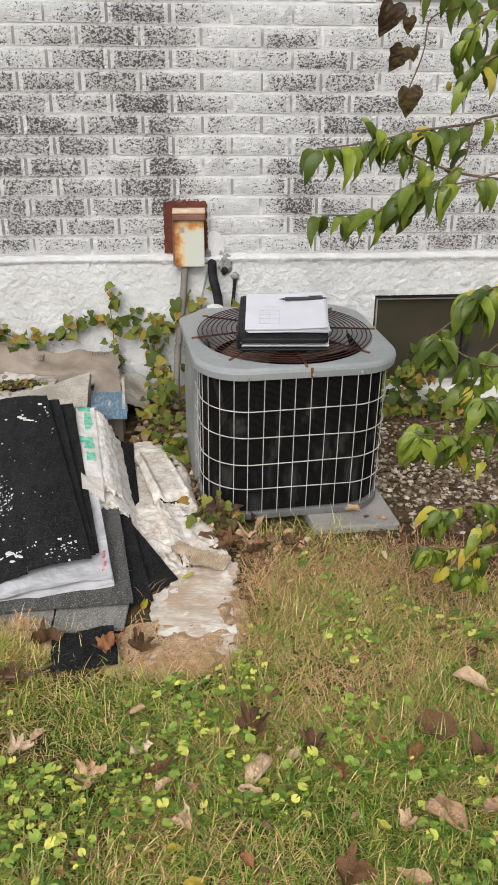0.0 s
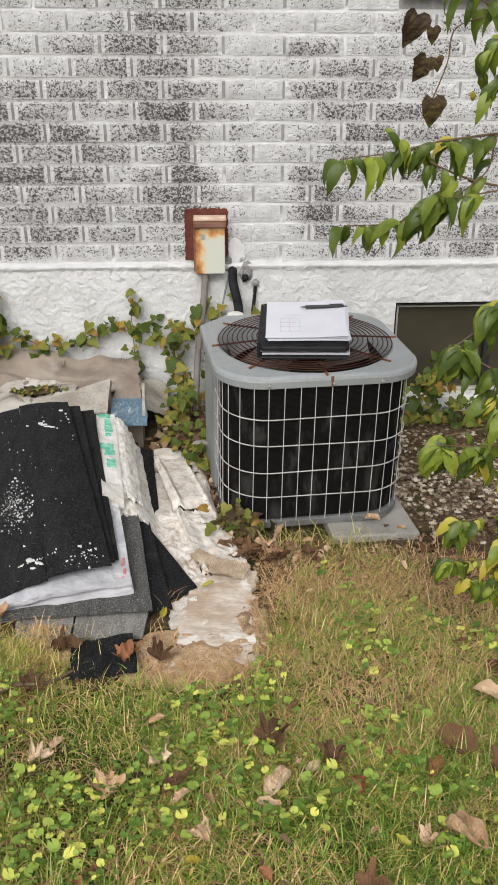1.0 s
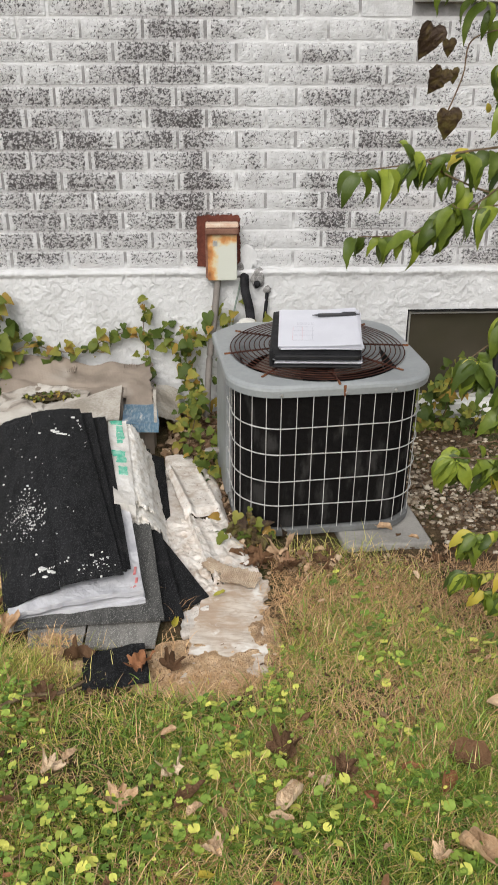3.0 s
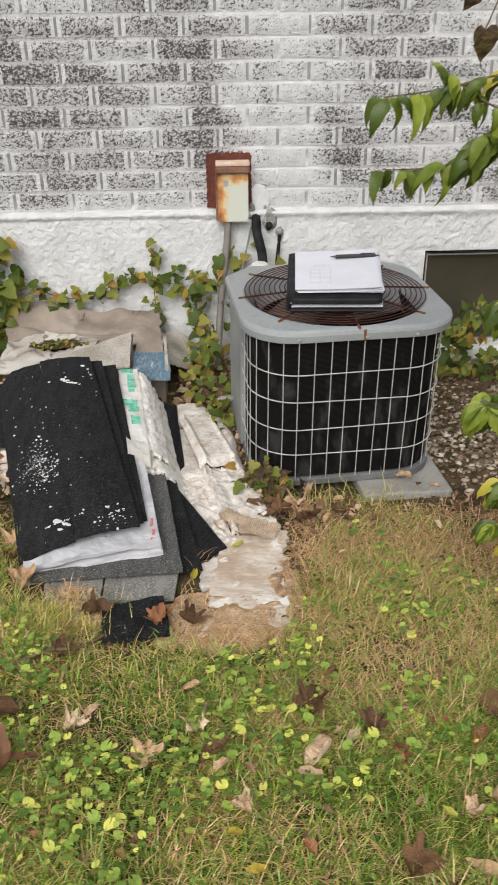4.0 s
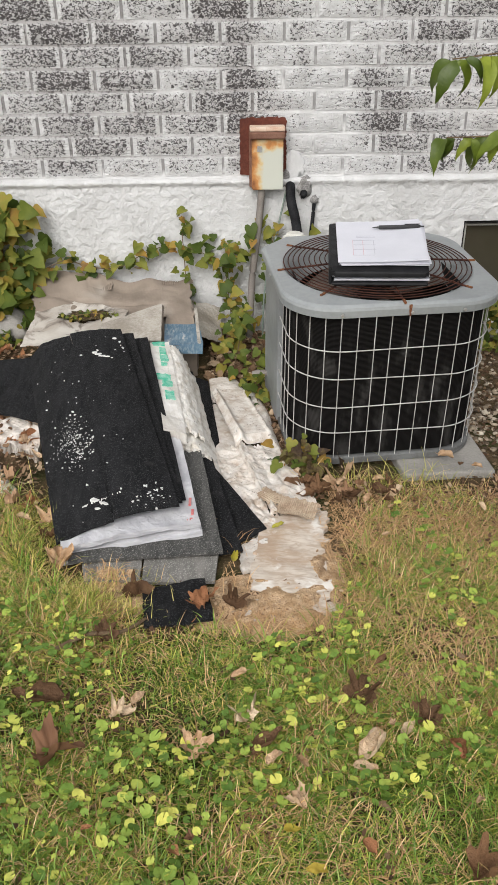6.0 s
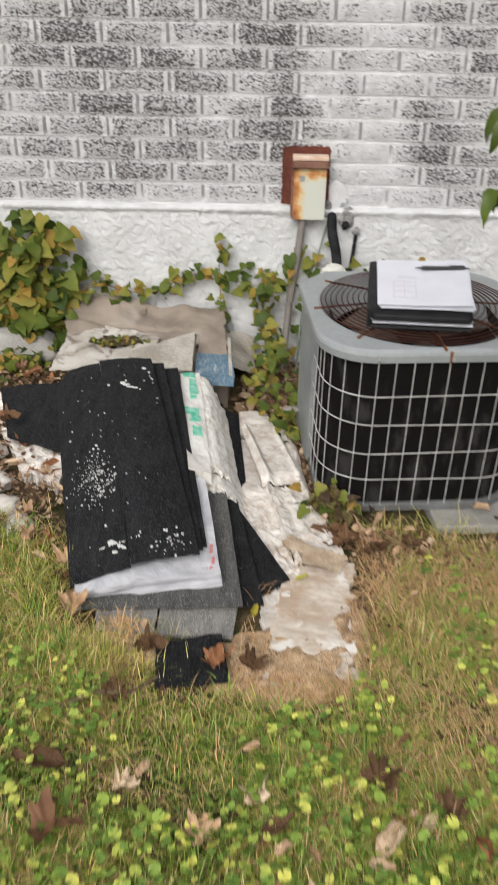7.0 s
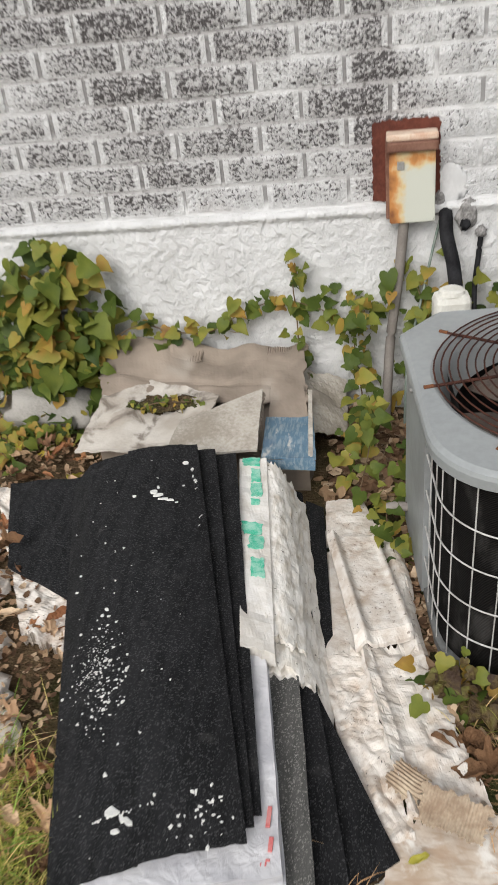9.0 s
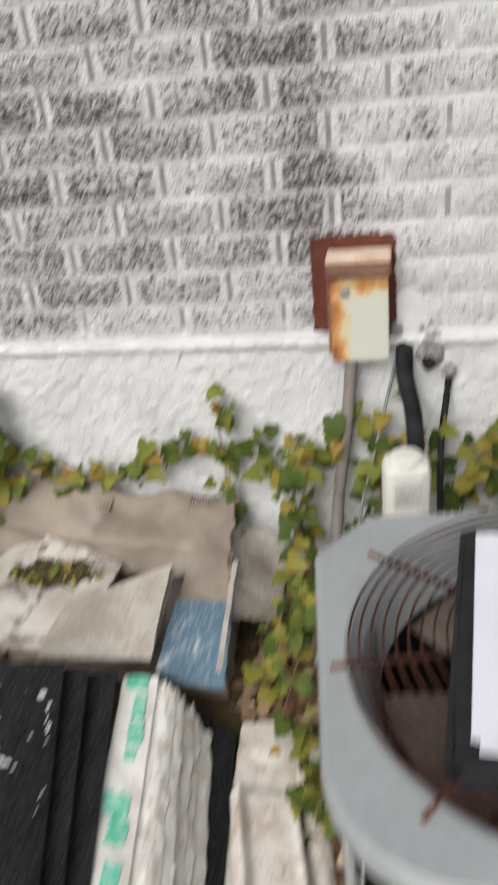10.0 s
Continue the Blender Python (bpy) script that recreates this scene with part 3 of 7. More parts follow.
def build_foundation():
    """Rough trowelled render below the brickwork, with the basement window's opening."""
    bm = bmesh.new()
    y0, zt, zb = WALL - 0.012, 0.664, -0.05

    def patch(x0, x1, z0, z1, step):
        nx, nz = max(1, int((x1 - x0) / step)), max(1, int((z1 - z0) / step))
        grid = []
        for j in range(nz + 1):
            for i in range(nx + 1):
                x, z = x0 + (x1 - x0) * i / nx, z0 + (z1 - z0) * j / nz
                r = noise.fractal(Vector((x * 48, 0, z * 48)), 0.7, 2.0, 3) * 0.0034 + noise.noise(Vector((x * 4, 7, z * 4))) * 0.006
                lip = 0.010 * math.exp(-((z - zt + 0.012) / 0.014) ** 2)
                lip -= 0.006 * math.exp(-((z - 0.638 - 0.003 * math.sin(x * 9)) / 0.005) ** 2) * (1.0 if x < -0.2 else 0.25)
                inside = 0.02 if (j == nz and abs(z1 - zt) < 1e-6) else 0.0
                grid.append(bm.verts.new((x, y0 - r - lip + inside, z + 0.003 * noise.noise(Vector((x * 11, 3, 0))) * (j == nz))))
        for j in range(nz):
            for i in range(nx):
                a = j * (nx + 1) + i
                bm.faces.new((grid[a], grid[a + 1], grid[a + nx + 2], grid[a + nx + 1]))

    patch(-1.5, WIN_L, zb, zt, 0.007)
    patch(WIN_L, WIN_R, WIN_T, zt, 0.007)
    patch(WIN_L, WIN_R, zb, WIN_B, 0.01)
    patch(WIN_R, 1.6, zb, zt, 0.01)
    patch(-4, -1.5, zb, zt, 0.05)
    patch(1.6, 4, zb, zt, 0.05)
    for lo, hi in (((-4, WALL + 0.001, zb), (WIN_L, WALL + 0.25, 0.654)), ((WIN_R, WALL + 0.001, zb), (4, WALL + 0.25, 0.654)),
                   ((WIN_L, WALL + 0.001, WIN_T), (WIN_R, WALL + 0.25, 0.654)), ((WIN_L, WALL + 0.001, zb), (WIN_R, WALL + 0.25, WIN_B))):
        box(bm, lo, hi)
    ob = part("foundation_wall", bm, M_RENDER, smooth=False)
    for p in ob.data.polygons:
        p.use_smooth = True
    # returns of the opening
    return tagged(ob, "white-painted rough render foundation below brickwork", "wall", kind="structure")


wall = build_wall()
build_foundation()


def build_basement_window():
    win = thing("window_1", "dark basement window with grey steel frame", "window", pose(0, 0, 0), kind="structure")
    y = WALL + 0.032
    part("reveal", boxes(((WIN_L + 0.0005, WALL - 0.005, WIN_B), (WIN_L + 0.008, WALL + 0.2, WIN_T - 0.0005)), ((WIN_L + 0.0082, WALL - 0.005, WIN_T - 0.009), (WIN_R, WALL + 0.2, WIN_T - 0.0005)), bevel=0.0015), M_DARK, win)
    part("window_frame", boxes(((WIN_L + 0.014, y - 0.012, WIN_B + 0.02), (WIN_L + 0.021, y + 0.03, WIN_T - 0.012)), ((WIN_R - 0.03, y - 0.012, WIN_B + 0.02), (WIN_R - 0.012, y + 0.03, WIN_T - 0.012)),
                               ((WIN_L + 0.021, y - 0.012, WIN_T - 0.026), (WIN_R - 0.03, y + 0.03, WIN_T - 0.019)), ((WIN_L + 0.021, y - 0.012, WIN_B + 0.02), (WIN_R - 0.03, y + 0.03, WIN_B + 0.032)), bevel=0.002), M_FRAMEGREY, win)
    part("mullion", boxes(((0.972, y - 0.02, WIN_B + 0.033), (0.998, y + 0.02, WIN_T - 0.027)), bevel=0.003), M_DARK, win)
    for x0, x1 in ((WIN_L + 0.022, 0.971), (0.999, WIN_R - 0.031)):
        part("pane", boxes(((x0, y + 0.004, WIN_B + 0.033), (x1, y + 0.009, WIN_T - 0.027))), M_PANE, win)
    part("window_sill", boxes(((WIN_L - 0.01, WALL - 0.035, WIN_B - 0.035), (WIN_R + 0.02, y + 0.02, WIN_B + 0.018)), bevel=0.006), M_FRAME, win, "white-painted masonry sill")


def build_upper_window():
    win = thing("window_2", "white-painted window above a projecting stone sill", "window", pose(0, 0, 0), kind="structure")
    part("window_sill", boxes(((UP_L - 0.055, WALL - 0.045, UP_B - 0.048), (UP_R + 0.05, WALL + 0.12, UP_B - 0.002)), bevel=0.004), M_FRAME, win)
    part("window_frame", boxes(((UP_L + 0.001, WALL + 0.05, UP_B), (UP_L + 0.05, WALL + 0.12, 2.59)), ((UP_R - 0.05, WALL + 0.05, UP_B), (UP_R - 0.001, WALL + 0.12, 2.59)),
                               ((UP_L + 0.05, WALL + 0.05, UP_B), (UP_R - 0.05, WALL + 0.12, UP_B + 0.05)), ((UP_L + 0.05, WALL + 0.05, 2.54), (UP_R - 0.05, WALL + 0.12, 2.59)), bevel=0.003), M_FRAME, win)
    part("pane", boxes(((UP_L + 0.051, WALL + 0.085, UP_B + 0.051), (UP_R - 0.051, WALL + 0.09, 2.539))), M_PANE, win)


build_basement_window()
build_upper_window()


# ---- air conditioner ----
# the unit has sunk a little towards the lawn
AC = pose(0.158, 2.443, 0.36, 0, 0, 5.7) @ pose(0, 0, 0, 3.2) @ pose(0, 0, -0.36)
AC_BASE, AC_TOP = 0.136, 0.586


def outline(half_x, half_y, r, n=96, chamfer=0.075):
    """Points round a square with three rounded corners and one cut corner, evenly by angle."""
    out = []
    for i in range(n):
        a = 2 * math.pi * i / n
        c, s = math.cos(a), math.sin(a)
        d = min(half_x / abs(c) if abs(c) > 1e-6 else 9, half_y / abs(s) if abs(s) > 1e-6 else 9)
        x, y = c * d, s * d
        qx, qy = abs(x) - (half_x - r), abs(y) - (half_y - r)
        if qx > 0 and qy > 0 and not (x < 0 < y):
            b = -2 * ((half_x - r) * abs(c) + (half_y - r) * abs(s))
            cc = (half_x - r) ** 2 + (half_y - r) ** 2 - r * r
            d = (-b + math.sqrt(max(0, b * b - 4 * cc))) / 2
            x, y = c * d, s * d
        if x < 0 < y:
            over = (-x + y) - (half_x + half_y - chamfer)
            if over > 0:
                d2 = (half_x + half_y - chamfer) / (-c + s)
                x, y = c * d2, s * d2
        out.append((x, y))
    return out


def loft(bm, loops):
    """Joins loops of equal length into a skin."""
    rows = [[bm.verts.new(p) for p in loop] for loop in loops]
    n = len(rows[0])
    for a, b in zip(rows, rows[1:]):
        for i in range(n):
            bm.faces.new((a[i], a[(i + 1) % n], b[(i + 1) % n], b[i]))
    return rows


def build_ac():
    ac = thing("air_conditioner", "grey outdoor air conditioner with white wire guard, rusty fan grille", "air conditioner", AC)
    # base pan
    bm = bmesh.new()
    o1, o2 = outline(0.259, 0.262, 0.125), outline(0.253, 0.256, 0.122)
    rows = loft(bm, [[(x, y, AC_BASE) for x, y in o2], [(x, y, AC_BASE + 0.004) for x, y in o1], [(x, y, AC_BASE + 0.020) for x, y in o1], [(x, y, AC_BASE + 0.023) for x, y in o2]])
    bm.faces.new(rows[0][::-1])
    bm.faces.new(rows[-1])
    part("base_pan", bm, M_ACPAN, ac)
    # coil
    bm = bmesh.new()
    o = outline(0.250, 0.251, 0.12)
    loft(bm, [[(x, y, z) for x, y in o] for z in (AC_BASE + 0.026, 0.22, 0.32, 0.42, AC_TOP - 0.02)])
    part("coil", bm, M_COIL, ac, "black finned coil with grey lint")
    # added liner whose black colour stands for the shade inside the unit
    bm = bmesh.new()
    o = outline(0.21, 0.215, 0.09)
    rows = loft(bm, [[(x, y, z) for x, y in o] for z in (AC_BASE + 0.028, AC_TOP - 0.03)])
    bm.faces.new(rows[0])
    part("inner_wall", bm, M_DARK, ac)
    # service panel with the cut corner, left and back
    bm = bmesh.new()
    line = [(-0.2635, -0.03), (-0.2655, 0.0), (-0.2655, 0.188), (-0.203, 0.249), (0.02, 0.251)]
    outer = [(x, y) for x, y in line]
    inner = [(x + 0.02, y - (0.018 if y > 0.22 else 0.0)) for x, y in line]
    for (a, b), (c, d) in zip(zip(outer, outer[1:]), zip(inner, inner[1:])):
        v = [bm.verts.new((*p, z)) for z in (AC_BASE + 0.012, AC_TOP - 0.028) for p in (a, b, d, c)]
        bmesh.ops.convex_hull(bm, input=v)
    part("service_panel", bm, M_ACMETAL, ac)
    # wire guard
    o = outline(0.257, 0.258, 0.125, 720)
    length, run = 0.0, [(0.0, o[0])]
    for p, q in zip(o, o[1:] + o[:1]):
        length += math.dist(p, q)
        run.append((length, q))
    step = 0.0412
    nxt = next(d for d, (x, y) in run if y < -0.257 and x > -0.025) % step
    for d, (x, y) in run:
        if d >= nxt:
            nxt += step
            hidden = (x < -0.25 and y > -0.03) or (x < 0.02 and y > 0.2)
            if not hidden:
                lean = 0.004 * noise.noise(Vector((x * 9, y * 9, 1)))
                bm = tube(bmesh.new(), [(x, y, AC_BASE + 0.014), (x + lean, y, 0.35), (x, y, AC_TOP - 0.022)], 0.0013, 5)
                part("guard_wire", bm, M_WIRE, ac)
    keep = [p for p in o if not ((p[0] < -0.25 and p[1] > -0.03) or (p[0] < 0.02 and p[1] > 0.2))]
    first = max(range(len(keep)), key=lambda i: math.dist(keep[i], keep[i - 1]))
    keep = keep[first:] + keep[:first]
    for z in (0.235, 0.312, 0.3905, 0.4695):
        bm = tube(bmesh.new(), [(x * 1.011, y * 1.011, z + 0.0015 * math.sin(7 * x + 40 * z)) for x, y in keep[::4]], 0.0016, 5)
        part("guard_wire", bm, M_WIRE, ac)
    # lid with its round opening
    bm = bmesh.new()
    n = 96
    a, b, c2 = outline(0.278, 0.263, 0.13), outline(0.280, 0.265, 0.131), outline(0.271, 0.256, 0.126)
    ring = [(math.cos(2 * math.pi * i / n), math.sin(2 * math.pi * i / n)) for i in range(n)]
    loft(bm, [[(x, y, AC_TOP - 0.029) for x, y in c2], [(x, y, AC_TOP - 0.029) for x, y in a], [(x, y, AC_TOP - 0.011) for x, y in b], [(x, y, AC_TOP - 0.004) for x, y in a], [(x, y, AC_TOP + 0.002) for x, y in c2],
              [(x * 0.250, y * 0.250, AC_TOP + 0.004) for x, y in ring], [(x * 0.243, y * 0.243, AC_TOP + 0.001) for x, y in ring], [(x * 0.230, y * 0.230, AC_TOP - 0.02) for x, y in ring], [(x * 0.21, y * 0.21, AC_TOP - 0.075) for x, y in ring]])
    lid = part("lid", bm, M_ACLID, ac, smooth=False)
    # fan grille: rings and spokes, slightly domed
    def dome(r):
        return AC_TOP + 0.008 + 0.010 * (1 - (r / 0.25) ** 2)
    for r in (0.245, 0.233, 0.220, 0.206, 0.192, 0.178, 0.164, 0.150, 0.136, 0.122, 0.108, 0.094, 0.080, 0.066):
        part("grille_ring", tube(bmesh.new(), [(x * r, y * r, dome(r)) for x, y in ring[::2]], 0.0015, 5, True), M_RUST, ac)
    for turn in (140, 183, 226, 270, 314, 358, 45, 91):
        w = radians(turn)
        reach = 0.273 if 20 < turn % 90 < 70 else 0.266
        c, s = math.cos(w), math.sin(w)
        pts = [(c * r, s * r, dome(r) - 0.003) for r in (0.05, 0.1, 0.15, 0.2, 0.25)] + [(c * (reach - 0.01), s * (reach - 0.01), AC_TOP + 0.0045)]
        spoke = part("grille_spoke", tube(bmesh.new(), pts, 0.0027, 6), M_RUST, ac)
        bm = tube(bmesh.new(), [(c * (reach - 0.016), s * (reach - 0.016), AC_TOP + 0.0055), (c * (reach - 0.009), s * (reach - 0.009), AC_TOP + 0.0045), (c * reach, s * reach, AC_TOP + 0.0045)], 0.0036, 6)
        part("grille_tab", bm, M_RUSTTAB, spoke, "orange rusted clip")
    part("grille_hub", turned(bmesh.new(), [(0.056, dome(0.05) - 0.001), (0.056, dome(0.05) + 0.002), (0.02, dome(0.05) + 0.004)]), M_RUST, ac)
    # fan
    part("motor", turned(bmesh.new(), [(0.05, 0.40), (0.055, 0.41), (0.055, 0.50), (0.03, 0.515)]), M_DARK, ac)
    for i in range(4):
        bm = sheet((0.05, -0.04, 0.51), (0.2, -0.085, 0.53), (0.205, 0.085, 0.48), (0.05, 0.04, 0.485), 8, 6, 0.002, bend=lambda u, v: (0, 0, 0.012 * math.sin(math.pi * v)))
        part("fan_blade", bm, M_FAN, ac, m=pose(0, 0, 0, 0, 0, 90 * i + 24))
    # screws and the rust run on the lid's edge
    for x, y, w in ((-0.15, -0.264, 0), (0.15, -0.264, 0), (0.279, -0.1, 90), (-0.279, 0.02, 90), (0.02, -0.266, 0)):
        bm = turned(bmesh.new(), [(0.0048, 0), (0.0048, 0.003), (0.003, 0.0045)], 6)
        part("screw", bm, M_SCREW, lid, m=pose(x, y, AC_TOP - 0.021, 90, 0, 0) if w == 0 else pose(x, y, AC_TOP - 0.021, 0, 90 if x > 0 else -90, 0))
    bm = sheet((0.0105, -0.2645, AC_TOP - 0.001), (0.0185, -0.2645, AC_TOP - 0.001), (0.0165, -0.2675, AC_TOP - 0.030), (0.0125, -0.2675, AC_TOP - 0.029), 3, 6, 0.001, jag=0.12)
    part("rust_run", bm, M_RUSTTAB, lid)
    # pipe stub from the low side
    part("drain_stub", tube(bmesh.new(), [(-0.26, 0.16, 0.2), (-0.29, 0.165, 0.2), (-0.305, 0.168, 0.195)], 0.010, 10), M_PVC, ac)
    return ac


build_ac()


def build_pad():
    bm = bmesh.new()
    x0, x1, y0, y1 = 0.02, 0.27, -0.335, 0.26
    box(bm, (x0, y0, 0.02), (x1, y1, AC_BASE - 0.0005), 0.006)
    ob = part("concrete_pad", bm, M_CONCRETE, m=AC @ pose(0, 0, 0, -1.0, 2.2, 0))
    return tagged(ob, "grey concrete equipment pad half sunk in soil", "pad")


build_pad()


# ---- papers on the unit ----
BIND = pose(0.148, 2.382, 0.6115, 5.4, -0.8, -6.5)


def build_binder():
    b = thing("binder", "black leatherette binder full of paper lying on the unit", "binder", BIND)
    part("back_cover", boxes(((-0.114, -0.157, 0.0), (0.118, 0.15, 0.008)), bevel=0.004), M_BINDER, b)
    for i in range(5):
        dx, dy = 0.005 * math.sin(i * 2.3), 0.004 * math.cos(i * 3.1)
        part("page", boxes(((-0.108 + dx, -0.150 + dy, 0.0085 + i * 0.0046), (0.116 + dx, 0.142 + dy, 0.0126 + i * 0.0046)), bevel=0.0006), M_PAPER, b)
    cover = sheet((-0.114, 0.15, 0.047), (0.114, 0.15, 0.045), (0.117, -0.157, 0.042), (-0.116, -0.157, 0.045), 16, 16, 0.012, 0.002, 22, 0.003, lambda u, v: (0, 0, 0.003 * math.sin(3 * u) - 0.006 * max(0.0, v - 0.9) / 0.1), 3.0)
    part("front_cover", cover, M_BINDER, b)
    part("spine", boxes(((-0.121, -0.155, 0.001), (-0.1125, 0.148, 0.0465)), bevel=0.004), M_BINDER, b)
    part("edge_flap", boxes(((-0.108, -0.164, 0.024), (0.112, -0.1545, 0.039)), bevel=0.004), M_BINDER, b)


def build_papers():
    top = 0.0475
    stack = ((0.009, 0.0, -2.2), (0.004, -0.005, 1.6), (0.006, 0.004, -1.2), (-0.002, 0.003, 0.9), (0.0, 0.0, 0.0))
    for i, (dx, dy, w) in enumerate(stack):
        m = BIND @ pose(0.008 + dx, -0.004 + dy, top + 0.0018 * i, 0, 0, w)
        bm = sheet((-0.107, 0.139, 0.001), (0.107, 0.139, 0.001), (0.107, -0.139, 0.001), (-0.107, -0.139, 0.001), 8, 8, 0.0009, bend=lambda u, v, i=i: (0, 0, (0.004 + 0.0015 * i) * max(0, u - 0.6) * (1 - 0.5 * v) + 0.001 * i * u * u))
        sh = tagged(part("paper_sheet", bm, M_PAPER, m=m), "white printed form sheet lying on binder" if i == 4 else "white paper sheet lying on binder", "paper", "sheets on the binder")
        if i == 4:
            for x0, x1, y0, y1 in ((-0.07, 0.01, 0.0, 0.001), (-0.07, 0.01, -0.03, -0.029), (-0.07, 0.01, -0.062, -0.061), (-0.07, 0.01, -0.098, -0.097), (-0.07, -0.069, -0.098, 0.001), (-0.045, -0.044, -0.098, 0.001), (-0.018, -0.017, -0.098, 0.001), (0.009, 0.01, -0.098, 0.001),
                                   (-0.06, 0.06, 0.02, 0.0215), (-0.06, 0.03, 0.03, 0.0315), (0.02, 0.08, -0.02, -0.0185), (0.02, 0.085, -0.04, -0.0385), (0.02, 0.07, -0.06, -0.0585)):
                part("printed_line", boxes(((x0, y0, 0.0014), (x1, y1, 0.0018))), M_INKRED if (x0 < -0.04 and y1 - y0 > 0.05) else M_INK, sh)
    pen = thing("pen", "black ballpoint pen lying across the paper", "pen", BIND @ pose(0.058, 0.070, top + 0.0175, 0, 90, 4))
    barrel = part("barrel", turned(bmesh.new(), [(0.0032, -0.052), (0.0052, -0.05), (0.0052, 0.05), (0.004, 0.056)], 12), M_PEN, pen)
    part("tip", turned(bmesh.new(), [(0.0008, -0.068), (0.0031, -0.0525)], 10), M_PEN, pen)
    part("button", turned(bmesh.new(), [(0.002, 0.0565), (0.002, 0.066)], 8), M_PEN, pen)
    part("clip", boxes(((-0.0075, -0.0015, 0.015), (-0.0058, 0.0015, 0.054)), bevel=0.0005), M_PEN, barrel)


build_binder()
build_papers()


# ---- electrical box and pipes on the wall ----
def build_box():
    m = pose(-0.094, WALL - 0.034, 0.735)
    b = thing("electrical_box", "rusting grey metal disconnect box on the wall", "electrical box", m)
    bm = bmesh.new()
    n = 120
    ring = []
    for i in range(n):
        a = 2 * math.pi * i / n
        c, s = math.cos(a), math.sin(a)
        d = min(0.078 / max(1e-6, abs(c)), 0.092 / max(1e-6, abs(s)))
        j = 1 + 0.05 * noise.fractal(Vector((c * 9, s * 9, 2.2)), 0.6, 2.0, 3)
        ring.append((c * d * j - 0.012, s * d * j + 0.028))
    lo, hi = [bm.verts.new((x, 0.034, z)) for x, z in ring], [bm.verts.new((x, 0.0295, z)) for x, z in ring]
    bm.faces.new(hi)
    for i in range(n):
        bm.faces.new((lo[i], lo[(i + 1) % n], hi[(i + 1) % n], hi[i]))
    part("bare_patch", bm, M_REDBRICK, b, "bare red brick left unpainted")
    part("back_box", boxes(((-0.060, -0.005, -0.098), (0.049, 0.029, 0.086)), bevel=0.003), M_BROWNRUST, b)
    bm = bmesh.new()
    v = [bm.verts.new(p) for p in ((-0.052, -0.036, -0.1), (0.052, -0.036, -0.1), (0.052, -0.006, -0.1), (-0.052, -0.006, -0.1), (-0.052, -0.028, 0.062), (0.052, -0.028, 0.062), (0.052, -0.006, 0.062), (-0.052, -0.006, 0.062))]
    bmesh.ops.convex_hull(bm, input=v)
    bmesh.ops.bevel(bm, geom=bm.edges[:], offset=0.0025, segments=2, affect="EDGES")
    cover = part("cover", bm, M_BOX, b, "grey-green cover streaked with orange rust")
    part("hood", boxes(((-0.058, -0.044, 0.0625), (0.058, 0.0, 0.083)), bevel=0.004), M_BROWNRUST, b)
    part("hood_top", boxes(((-0.058, -0.03, 0.0835), (0.058, 0.022, 0.0985)), bevel=0.004), M_CREAM, b)
    part("label", boxes(((-0.034, -0.0325, 0.022), (-0.018, -0.0285, 0.04))), M_SCREW, cover)


def round_bar(name, label, category, pts, r, material, steps=8, sides=12):
    t = thing(name, label, category, pose(*pts[-1]))
    o = Vector(pts[-1])
    part("pipe", tube(bmesh.new(), [p - o for p in bent(pts, steps)], r, sides), material, t, smooth=True)
    return t


build_box()
round_bar("conduit", "grey electrical conduit running down from the box", "pipe", [(-0.112, WALL - 0.045, 0.637), (-0.122, WALL - 0.048, 0.53), (-0.136, WALL - 0.055, 0.42), (-0.148, WALL - 0.07, 0.33), (-0.158, WALL - 0.11, 0.2), (-0.165, WALL - 0.15, 0.09)], 0.0125, M_PVC)
round_bar("ground_wire", "thin green bare ground wire", "wire", [(-0.028, WALL - 0.03, 0.625), (-0.045, WALL - 0.035, 0.55), (-0.07, WALL - 0.07, 0.45), (-0.1, WALL - 0.1, 0.33), (-0.11, WALL - 0.12, 0.24), (-0.115, WALL - 0.14, 0.09)], 0.0034, M_COPPER)
round_bar("insulated_pipe", "black foam-sleeved refrigerant pipe bending from the wall", "pipe", [(-0.012, WALL + 0.02, 0.64), (-0.014, WALL - 0.03, 0.632), (-0.012, WALL - 0.055, 0.59), (0.002, WALL - 0.09, 0.53), (0.006, WALL - 0.17, 0.46), (0.005, WALL - 0.28, 0.36), (0.0, WALL - 0.44, 0.3)], 0.0165, M_FOAM)
round_bar("thin_pipe", "thin dark refrigerant line with a cap", "pipe", [(0.069, WALL + 0.01, 0.59), (0.07, WALL - 0.02, 0.585), (0.066, WALL - 0.03, 0.54), (0.055, WALL - 0.07, 0.45), (0.05, WALL - 0.2, 0.35), (0.05, WALL - 0.4, 0.28)], 0.0065, M_FOAM)


def lump(name, label, category, at, size, material, seed, squash=0.5):
    bm = bmesh.new()
    bmesh.ops.create_icosphere(bm, subdivisions=3, radius=1.0)
    for v in bm.verts:
        v.co *= 1 + 0.35 * noise.fractal(v.co * 1.8 + Vector((seed, 0, 0)), 0.8, 2, 3)
        v.co = Vector((v.co.x * size[0], v.co.y * size[1], v.co.z * size[2]))
    return tagged(part(name, bm, material, m=pose(*at), smooth=True), label, category)


